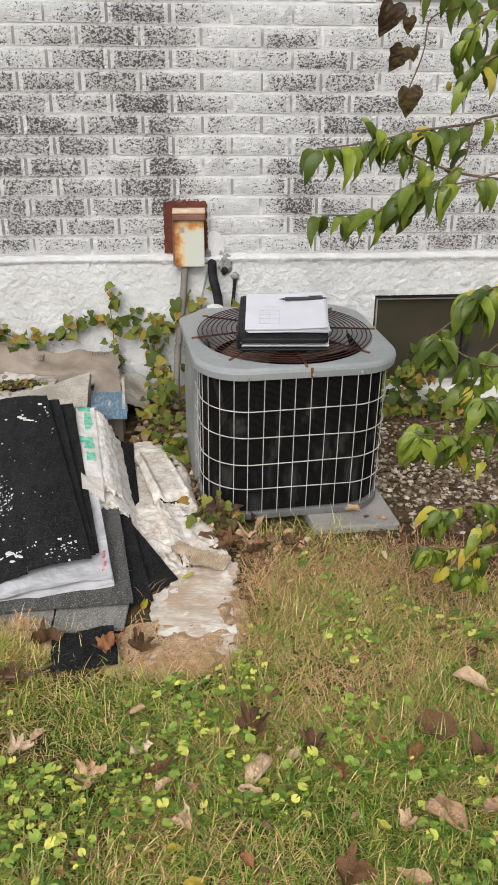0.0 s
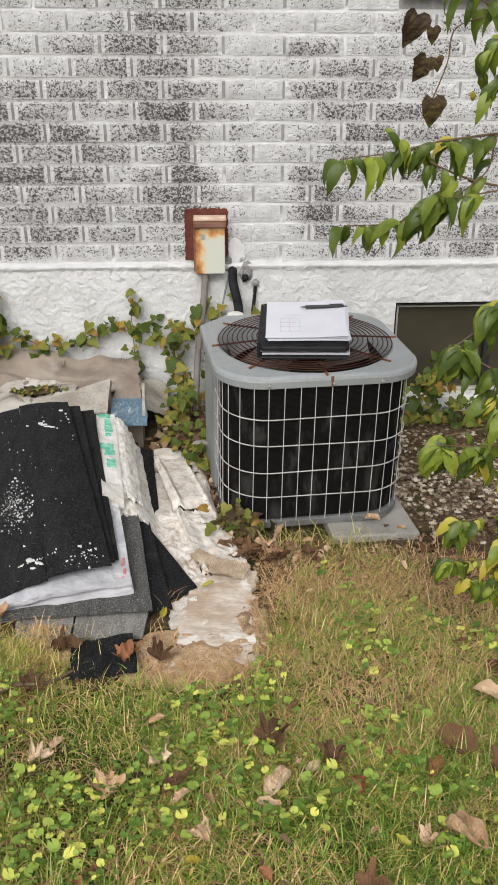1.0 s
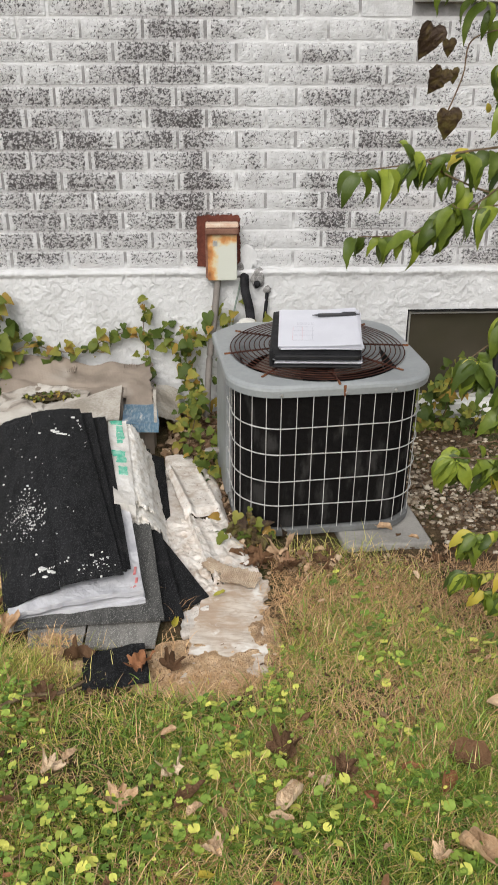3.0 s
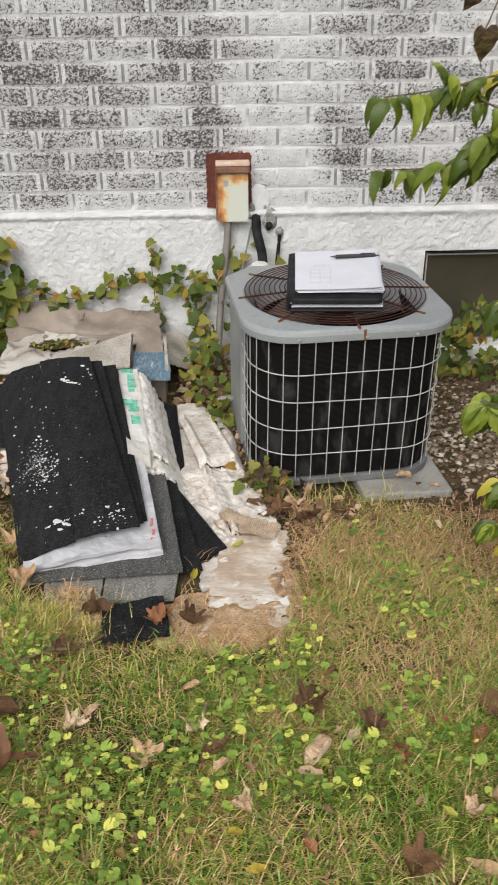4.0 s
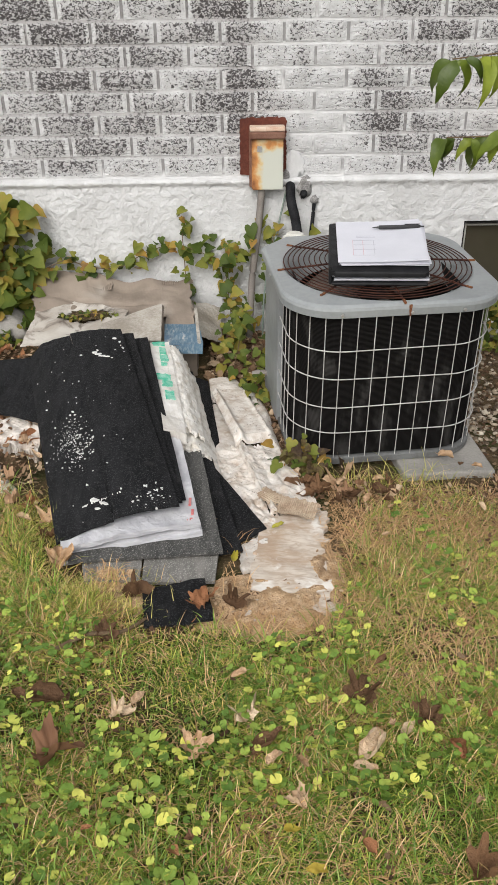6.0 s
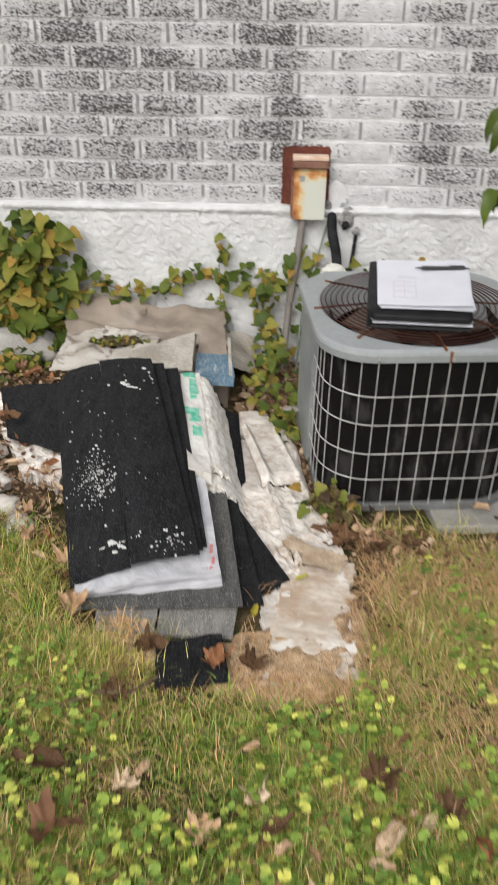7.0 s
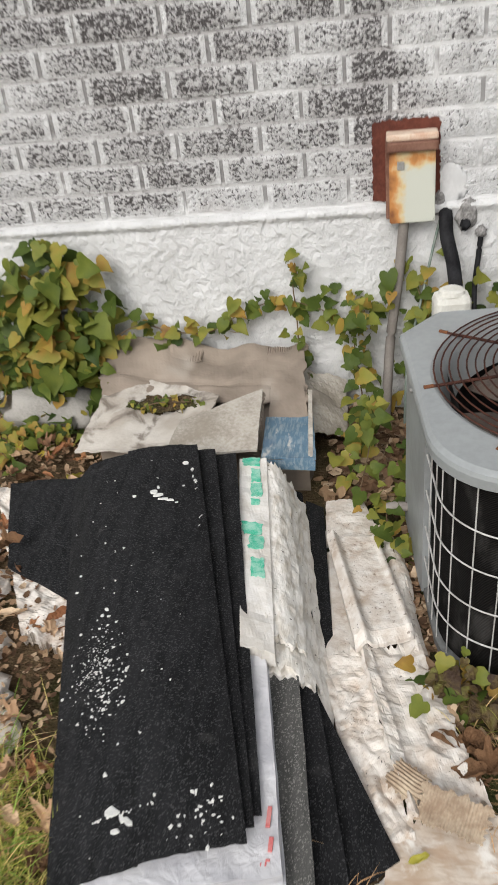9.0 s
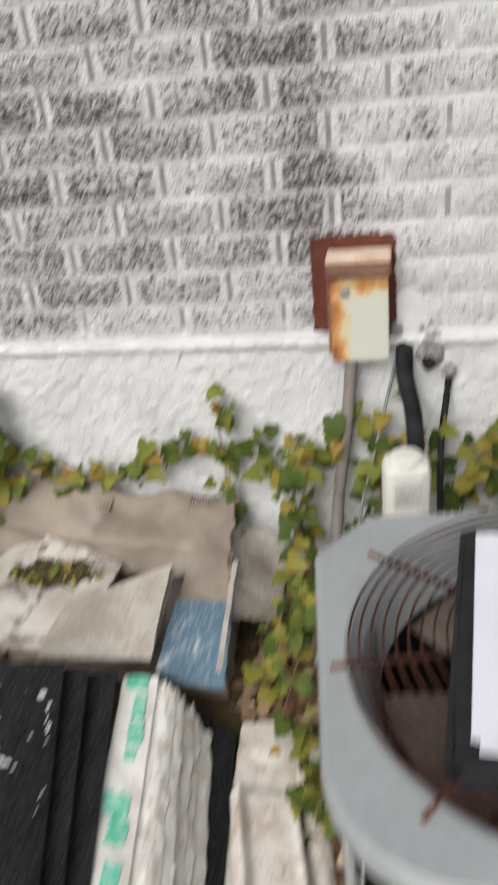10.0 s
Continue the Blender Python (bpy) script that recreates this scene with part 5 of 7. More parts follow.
carton_part("top_panel", (-0.935, 3.17, 0.348), (-0.372, 3.165, 0.300), (-0.352, 2.95, 0.262), (-0.895, 2.99, 0.258), M_CARD, nu=60, nv=24, thick=0.005, amp=0.010, freq=9, jag=0.03, bend=lambda u, v: (0, 0, 0.014 * math.sin(7 * u + 2 * v) * (1 - v) + 0.02 * max(0.0, 0.25 - v) / 0.25 * (1 if u > 0.35 else 0.2) * (0.6 + 0.4 * math.sin(19 * u)) - 0.006 * math.exp(-((v - 0.55 - 0.2 * u) / 0.05) ** 2)), seed=41.0)
bm = sheet(*(Vector(p) - co for p in ((-0.885, 3.11, 0.282), (-0.572, 2.958, 0.286), (-0.60, 2.74, 0.252), (-0.905, 2.78, 0.236))), 70, 44, 0.005, 0.007, 9, 0.02, lambda u, v: (0, 0, -0.012 * math.exp(-((u - 0.55) / 0.2) ** 2 - ((v - 0.35) / 0.3) ** 2)), 42.0)
hole = [f for f in bm.faces if ((f.calc_center_median().x + co.x + 0.70) / 0.07) ** 2 + ((f.calc_center_median().y + co.y - 2.945) / 0.032) ** 2 < 1.0 + 1.3 * noise.noise(f.calc_center_median() * 40)]
bmesh.ops.delete(bm, geom=hole, context="FACES")
part("front_flap", bm, M_CARDWHITE, carton, "bleached whitish flap with a torn hole")
carton_part("folded_flap", (-0.645, 2.835, 0.284), (-0.453, 2.915, 0.318), (-0.446, 2.71, 0.276), (-0.66, 2.72, 0.262), M_CARDPALE, "stiff folded flap with a corrugated edge", nu=30, nv=16, thick=0.006, amp=0.004, freq=9, jag=0.01, bend=lambda u, v: (0, 0, 0.006 * math.sin(3.1 * v)), seed=42.7)
for n in range(13):
    a = Vector((-0.4515, 2.908 - 0.0145 * n, 0.311 - 0.0028 * n)) - co
    part("corrugation", tube(bmesh.new(), [a, a + Vector((0.003, -0.004, -0.007))], 0.0028, 6), M_CARD, carton)
carton_part("side_panel", (-0.452, 2.90, 0.318), (-0.450, 2.905, 0.316), (-0.442, 2.73, 0.18), (-0.444, 2.725, 0.18), M_CARD, nu=4, nv=10, thick=0.004, seed=43.0)
carton_part("inner_flap", (-0.445, 3.0, 0.288), (-0.365, 3.0, 0.284), (-0.345, 2.89, 0.236), (-0.445, 2.89, 0.236), M_CARD, nu=10, nv=10, thick=0.004, amp=0.004, freq=14, jag=0.02, seed=44.0)
carton_part("blue_panel", (-0.447, 2.882, 0.256), (-0.334, 2.886, 0.256), (-0.314, 2.690, 0.262), (-0.436, 2.698, 0.262), M_BLUE, "blue printed panel", nu=12, nv=12, thick=0.006, amp=0.004, freq=14, jag=0.01, bend=lambda u, v: (0, 0, 0.005 * abs(u - 0.5)), seed=45.0)
carton_part("blue_side", (-0.436, 2.697, 0.258), (-0.316, 2.689, 0.258), (-0.318, 2.69, 0.235), (-0.436, 2.70, 0.235), M_BLUE, nu=8, nv=4, thick=0.004, seed=46.0)
carton_part("right_panel", (-0.390, 3.170, 0.262), (-0.265, 3.16, 0.205), (-0.258, 2.95, 0.170), (-0.338, 2.885, 0.215), M_CARDPALE, nu=12, nv=14, thick=0.005, amp=0.014, freq=12, jag=0.04, seed=47.0)
carton_part("edge_strip", (-0.352, 2.99, 0.275), (-0.342, 2.99, 0.275), (-0.322, 2.70, 0.262), (-0.332, 2.70, 0.262), M_CARDPALE, nu=4, nv=16, thick=0.02, amp=0.008, freq=20, jag=0.03, seed=48.0)
carton_part("lower_body", (-0.94, 3.17, 0.255), (-0.36, 3.17, 0.24), (-0.34, 2.78, 0.225), (-0.86, 2.83, 0.215), M_CARD, nu=16, nv=12, thick=0.12, amp=0.006, jag=0.02, seed=49.0)
for x0, x1, y, z, w in ((-0.735, -0.645, 3.135, 0.322, 8), (-0.47, -0.39, 3.13, 0.315, -4)):
    bm = sheet((x0, y + 0.03, z), (x1, y + 0.025, z - 0.004), (x1, y - 0.02, z - 0.012), (x0, y - 0.02, z - 0.01), 40, 6, 0.004, 0.004, 20, 0.04, lambda u, v: (0, 0, 0.0022 * math.sin(80 * u) - 0.012 * math.sin(3 * u) * v), x0 * 9)
    part("torn_ribbed_edge", bm, M_CARD, carton, "torn ribbed cardboard edge", m=pose(*(-co)))
# dark soil-coloured lumps added to give the hole its shaded depth
lump("soil_clump", "soil lump added to darken the torn hole of the carton", "soil", (-0.735, 2.945, 0.246), (0.07, 0.035, 0.012), M_GROUND, 24)
lump("soil_clump", "soil lump added to darken the torn hole of the carton", "soil", (-0.66, 2.948, 0.25), (0.05, 0.024, 0.010), M_GROUND, 27)
lump("rock", "flat grey rock beside the ivy at the wall", "rock", (-1.09, 3.08, 0.19), (0.14, 0.09, 0.07), M_CONCRETE, 21)


# ---- plants ----
def leaf_mesh(name, kind, seed, material):
    """One leaf along +Y, one unit long: an oval with a drawn-out tip, or a heart with shallow lobes."""
    rnd = random.Random(seed)
    bm = bmesh.new()
    n = 12
    mid, lft, rgt = [], [], []
    droop, cup = rnd.uniform(0.15, 0.5), rnd.uniform(0.25, 0.75)
    if kind == "heart":
        # outline from the notch round the lobe to the tip, with the midrib's point for each step
        shape = ((0.0, 0.06, 0.06), (0.15, -0.07, 0.1), (0.33, -0.05, 0.15), (0.45, 0.1, 0.22), (0.45, 0.27, 0.33), (0.37, 0.43, 0.44), (0.33, 0.55, 0.55), (0.22, 0.72, 0.72), (0.09, 0.88, 0.88), (0.0, 1.0, 1.0))
        cup *= 0.6
        for i, (w, yo, ym) in enumerate(shape):
            z = -droop * ym * ym
            a, b = rnd.uniform(0.86, 1.1), rnd.uniform(0.86, 1.1)
            mid.append(bm.verts.new((0.0, ym, z)))
            lft.append(bm.verts.new((-w * a, yo, z + cup * w + 0.05 * math.sin(7 * yo + seed))))
            rgt.append(bm.verts.new((w * b, yo, z + cup * w + 0.05 * math.sin(6 * yo + 2 * seed))))
        n = -1
    for i in range(n + 1):
        t = i / n
        if kind == "oval":
            w = 0.195 * math.sin(math.pi * min(1, t ** 0.68)) ** 1.1 * (1 - 0.25 * t)
        else:
            w = 0.3 * math.sin(math.pi * min(1.0, 0.08 + 0.92 * t))
        arc = 1.2 + 1.2 * droop
        y, z = math.sin(arc * t) / arc, -(1 - math.cos(arc * t)) / arc
        side = rnd.uniform(-0.02, 0.02)
        mid.append(bm.verts.new((side, y, z)))
        lft.append(bm.verts.new((-w + side, y, z + cup * w + 0.03 * math.sin(9 * t + seed))))
        rgt.append(bm.verts.new((w + side, y, z + cup * w + 0.03 * math.sin(8 * t + 2 * seed))))
    for i in range(len(mid) - 1):
        bm.faces.new((lft[i], mid[i], mid[i + 1], lft[i + 1]))
        bm.faces.new((mid[i], rgt[i], rgt[i + 1], mid[i + 1]))
    bmesh.ops.remove_doubles(bm, verts=bm.verts[:], dist=1e-4)
    return mesh_of(name, bm, material, True)


def aim(at, along, normal, size):
    """A leaf's pose: its tip towards along, its face towards normal."""
    y = Vector(along).normalized()
    z = Vector(normal)
    z = (z - y * z.dot(y))
    z = z.normalized() if z.length > 1e-4 else y.orthogonal().normalized()
    x = y.cross(z)
    r = Matrix((x, y, z)).transposed().to_4x4()
    return Matrix.Translation(at) @ r @ Matrix.Diagonal((size, size, size, 1))


LEAVES = [leaf_mesh("shrub_leaf", "oval", s, M_LEAF) for s in range(5)]
LEAVES_Y = [leaf_mesh("yellow_leaf", "oval", s + 9, M_LEAFYEL) for s in range(2)]
LEAVES_B = [leaf_mesh("brown_leaf", "heart", s + 19, M_LEAFBRN) for s in range(2)]
IVY = [leaf_mesh("ivy_leaf", "heart", s + 30, M_IVY) for s in range(5)]


def leaf(meshes, parent, at, along, normal, size, rnd, inv):
    ob = new("leaf", rnd.choice(meshes))
    ob.parent = parent
    ob.matrix_basis = inv @ aim(at, along, normal, size)
    return ob


def build_shrub():
    """A leaning shrub whose drooping twigs hang in front of the wall."""
    rnd = random.Random(12)
    base = Vector((1.15, 1.55, ground_z(1.15, 1.55)))
    t = thing("shrub", "leafy green shrub with drooping yellowing leaves", "shrub", pose(*base))
    inv = t.matrix_basis.inverted()
    stems = [[base, (1.1, 1.58, 0.6), (0.95, 1.62, 1.05), (0.7, 1.66, 1.3), (0.5, 1.68, 1.36), (0.36, 1.69, 1.33)],
             [base, (1.02, 1.55, 0.5), (0.8, 1.56, 0.75), (0.6, 1.58, 0.78)],
             [base, (0.95, 1.57, 0.35), (0.7, 1.6, 0.45), (0.55, 1.6, 0.45)],
             [(0.95, 1.62, 1.05), (0.7, 1.66, 1.2), (0.56, 1.68, 1.21), (0.429, 1.7, 1.182)]]
    for s in stems:
        bm = tube(bmesh.new(), [Vector(p) for p in bent(s, 6)], 0.009, 7, taper=0.003)
        part("branch", bm, M_STEM, t, m=inv)
    twigs = [([(0.56, 1.68, 1.205), (0.429, 1.7, 1.182), (0.387, 1.7, 1.167), (0.376, 1.7, 1.108), (0.323, 1.7, 1.064)], 4, 0.05),
             ([(0.40, 1.7, 1.17), (0.34, 1.70, 1.163), (0.28, 1.7, 1.155), (0.206, 1.7, 1.138), (0.112, 1.69, 1.128)], 15, 0.055),
             ([(0.45, 1.71, 1.075), (0.365, 1.71, 1.088), (0.284, 1.7, 1.117), (0.241, 1.7, 1.142), (0.189, 1.7, 1.177)], 7, 0.05),
             ([(0.62, 1.68, 1.12), (0.442, 1.7, 1.087), (0.399, 1.7, 1.074), (0.316, 1.7, 1.062), (0.29, 1.7, 1.071)], 10, 0.066),
             ([(0.33, 1.71, 1.062), (0.294, 1.72, 1.055), (0.269, 1.74, 1.029), (0.224, 1.76, 1.009), (0.14, 1.78, 1.003)], 15, 0.056),
             ([(0.6, 1.58, 0.78), (0.448, 1.6, 0.759), (0.384, 1.6, 0.779), (0.329, 1.6, 0.815)], 11, 0.055),
             ([(0.62, 1.58, 0.80), (0.5, 1.6, 0.9), (0.43, 1.6, 0.905), (0.385, 1.6, 0.89)], 12, 0.058),
             ([(0.7, 1.58, 0.65), (0.465, 1.6, 0.629), (0.392, 1.6, 0.621), (0.303, 1.59, 0.63)], 14, 0.058),
             ([(0.6, 1.58, 0.72), (0.5, 1.58, 0.70), (0.42, 1.58, 0.70)], 9, 0.056),
             ([(0.55, 1.6, 0.45), (0.485, 1.6, 0.47), (0.43, 1.6, 0.47), (0.37, 1.6, 0.46)], 9, 0.046),
             ([(0.55, 1.6, 0.45), (0.464, 1.6, 0.416), (0.462, 1.6, 0.343), (0.456, 1.6, 0.307)], 12, 0.046),
             ([(0.58, 1.6, 0.42), (0.5, 1.6, 0.38), (0.42, 1.6, 0.37), (0.36, 1.59, 0.375)], 11, 0.046),
             ([(0.45, 1.62, 1.36), (0.398, 1.62, 1.343), (0.351, 1.62, 1.319), (0.331, 1.62, 1.295)], 9, 0.055),
             ([(0.46, 1.62, 1.30), (0.402, 1.62, 1.28), (0.367, 1.62, 1.263), (0.342, 1.62, 1.24)], 6, 0.05),
             ([(0.56, 1.62, 0.90), (0.457, 1.62, 0.888), (0.397, 1.62, 0.868), (0.359, 1.62, 0.838), (0.33, 1.62, 0.815)], 6, 0.056),
             ([(0.56, 1.62, 0.82), (0.469, 1.62, 0.804), (0.421, 1.62, 0.761), (0.406, 1.62, 0.716)], 5, 0.056),
             ([(0.6, 1.62, 0.66), (0.489, 1.62, 0.668), (0.403, 1.62, 0.65), (0.325, 1.62, 0.635)], 5, 0.052),
             ([(0.6, 1.62, 0.58), (0.501, 1.62, 0.574), (0.447, 1.62, 0.56), (0.395, 1.62, 0.585)], 5, 0.052),
             ([(0.6, 1.6, 0.5), (0.515, 1.62, 0.474), (0.438, 1.62, 0.448), (0.365, 1.62, 0.43)], 6, 0.046),
             ([(0.6, 1.6, 0.4), (0.534, 1.62, 0.35), (0.464, 1.62, 0.33), (0.415, 1.62, 0.312)], 6, 0.044),
             ([(0.5, 1.68, 1.36), (0.43, 1.68, 1.38), (0.36, 1.69, 1.36), (0.3, 1.69, 1.39)], 9, 0.055),
             ([(0.6, 1.66, 1.34), (0.48, 1.66, 1.33), (0.42, 1.66, 1.30)], 9, 0.055),
             ([(0.52, 1.65, 1.42), (0.40, 1.66, 1.44), (0.30, 1.68, 1.43), (0.22, 1.69, 1.45)], 10, 0.055)]
    for line, count, size in twigs:
        pts = bent(line, 6)
        part("twig", tube(bmesh.new(), pts, 0.0026, 5, taper=0.0011), M_STEM, t, m=inv)
        for k in range(int(1.1 * count * (1.45 if pts[-1].z > 0.95 else 2.9))):
            f = 0.22 + 0.78 * (k + 0.5 * rnd.random()) / (1.36 * count)
            p = pts[min(len(pts) - 1, int(f * (len(pts) - 1)))]
            d = Vector((rnd.choice((-1, 1)) * rnd.uniform(0.2, 0.9) - 0.12, rnd.uniform(-0.7, 0.1), rnd.uniform(-0.9, -0.15)))
            nrm = Vector((rnd.uniform(-0.4, 0.4), -0.5, 1.0))
            kind = LEAVES_Y if rnd.random() < (0.03 if pts[-1].z > 0.6 else 0.16) else LEAVES
            leaf(kind, t, p + Vector((rnd.uniform(-0.006, 0.006), rnd.uniform(-0.01, 0.01), -0.003)), d, nrm, size * 1.32 * rnd.uniform(0.65, 1.15), rnd, inv)
    # a dead trailing stem with withered heart-shaped leaves
    pts = bent([(0.36, 1.69, 1.35), (0.297, 1.7, 1.331), (0.287, 1.7, 1.278), (0.267, 1.7, 1.223)], 6)
    part("dead_trailer", tube(bmesh.new(), pts, 0.0013, 5), M_STEM, t, m=inv)
    for x, z, s, dx in ((0.232, 1.352, 0.062, -0.3), (0.258, 1.332, 0.032, 0.1), (0.252, 1.288, 0.05, -0.4), (0.268, 1.287, 0.028, 0.3), (0.268, 1.226, 0.058, 0.05), (0.405, 1.262, 0.045, 0.1)):
        leaf(LEAVES_B, t, Vector((x, 1.70, z)), (dx, 0.05, -1), (0.25 * rnd.uniform(-1, 1), -1, 0.3), s * 0.88, rnd, inv)
    for x, z, s in ((0.346, 1.268, 0.05), (0.334, 1.236, 0.028)):
        leaf(LEAVES if s > 0.04 else LEAVES_Y, t, Vector((x, 1.70, z)), (0.3, 0.0, -1), (-0.3, -1, 0.4), s, rnd, inv)


build_shrub()


def ivy(label, runs, count, size, spread, seed, upright=0.0, meshes=None, face=(0, -1, 0.55)):
    """A creeping plant: stems along the runs, with leaves scattered about them."""
    rnd = random.Random(seed)
    x0, y0 = runs[0][0][0], runs[0][0][1]
    t = thing("ivy", label, "ivy", pose(x0, y0, ground_z(x0, y0)))
    inv = t.matrix_basis.inverted()
    total = sum(len(r) - 1 for r in runs)
    for r in runs:
        pts = bent(r, 5)
        part("stem", tube(bmesh.new(), pts, 0.0022, 5, taper=0.0012), M_STEM, t, m=inv)
        for k in range(int(2.1 * count * (len(r) - 1) / total)):
            p = Vector(rnd.choice(pts)) + Vector((rnd.gauss(0, spread[0]), rnd.gauss(0, spread[1]), rnd.gauss(0, spread[2])))
            p.y = min(p.y, WALL - 0.03)
            p.z = max(p.z, ground_z(p.x, p.y) + 0.012)
            d = Vector((rnd.uniform(-1, 1), rnd.uniform(-0.9, 0.2), rnd.uniform(-0.9, 0.35 + upright)))
            nrm = Vector(face) + Vector((rnd.uniform(-0.9, 0.9), rnd.uniform(-0.5, 0.5), rnd.uniform(-0.4, 0.9)))
            leaf(meshes or IVY, t, p, d, nrm, size * 0.74 * rnd.uniform(0.45, 1.25), rnd, inv)
    return t


def g(x, y, h):
    return (x, y, ground_z(x, y) + h)


ivy("thick green and yellowing ivy climbing the foundation", [[g(-1.0, 3.1, 0.0), (-1.02, 3.13, 0.35), (-1.0, 3.14, 0.6)], [g(-1.08, 3.08, 0.0), (-1.12, 3.12, 0.3), (-1.1, 3.13, 0.52)], [g(-0.95, 3.12, 0), (-0.94, 3.14, 0.35), (-0.97, 3.14, 0.55)], [g(-1.2, 3.1, 0), (-1.22, 3.12, 0.4)], [g(-1.05, 3.05, 0), (-1.03, 3.08, 0.3), (-1.04, 3.1, 0.55)]], 230, 0.088, (0.05, 0.025, 0.055), 3)
ivy("low yellowing ground creeper by the ivy", [[g(-1.16, 3.1, 0.02), g(-1.1, 2.95, 0.04), g(-1.02, 3.0, 0.04)], [g(-1.22, 2.95, 0.02), g(-1.12, 2.84, 0.03)]], 75, 0.05, (0.045, 0.05, 0.015), 4, face=(0, -0.6, 1))
ivy("thin ivy trailing along the foundation above the carton", [[(-0.86, 3.12, 0.385), (-0.8, 3.15, 0.40), (-0.72, 3.15, 0.375), (-0.62, 3.15, 0.37), (-0.54, 3.16, 0.41), (-0.46, 3.16, 0.44), (-0.39, 3.16, 0.44), (-0.31, 3.16, 0.41), (-0.25, 3.15, 0.38)], [(-0.385, 3.14, 0.22), (-0.386, 3.16, 0.4), (-0.39, 3.16, 0.48), (-0.38, 3.16, 0.535)]], 46, 0.052, (0.014, 0.008, 0.02), 5, 0.2)
ivy("yellowing ivy growing between carton and unit", [[g(-0.22, 3.12, 0.05), (-0.24, 3.13, 0.36), (-0.21, 3.13, 0.42)], [g(-0.2, 3.1, 0.05), g(-0.22, 2.95, 0.12), g(-0.2, 2.8, 0.13), g(-0.22, 2.68, 0.08)], [g(-0.16, 2.75, 0.02), g(-0.165, 2.6, 0.06), g(-0.15, 2.5, 0.04)]], 105, 0.052, (0.028, 0.04, 0.045), 6, face=(0, -0.8, 0.8))
ivy("green ivy on the foundation behind the unit", [[(-0.08, 3.12, 0.2), (-0.06, 3.14, 0.38), (-0.08, 3.14, 0.47)], [(0.08, 3.12, 0.2), (0.12, 3.14, 0.40), (0.16, 3.14, 0.44)], [(0.2, 3.1, 0.2), (0.26, 3.14, 0.42)]], 80, 0.06, (0.04, 0.025, 0.04), 7)
ivy("small reddish weed at the unit's corner", [[g(-0.06, 2.2, 0.0), g(-0.05, 2.17, 0.03), g(-0.01, 2.15, 0.035)], [g(-0.05, 2.19, 0.0), g(-0.07, 2.16, 0.06)], [g(-0.06, 2.19, 0.0), g(-0.04, 2.15, 0.075)]], 70, 0.046, (0.026, 0.022, 0.016), 8, meshes=IVY[:2] + LEAVES_B, face=(0, -0.7, 0.9))
ivy("leafy weeds turning red below the basement window", [[g(0.66, 3.08, 0), g(0.68, 3.04, 0.15), g(0.72, 3.0, 0.2)], [g(0.74, 3.08, 0), g(0.76, 3.04, 0.2), g(0.78, 3.02, 0.28)], [g(0.6, 3.05, 0), g(0.6, 2.98, 0.12)], [g(0.85, 3.06, 0), g(0.88, 3.0, 0.14)]], 75, 0.055, (0.035, 0.03, 0.035), 9)
ivy("tiny yellow plants sprouting through the torn carton", [[(-0.76, 2.92, 0.275), (-0.72, 2.93, 0.28), (-0.64, 2.935, 0.278)]], 20, 0.022, (0.03, 0.014, 0.003), 10, face=(0, -0.3, 1))


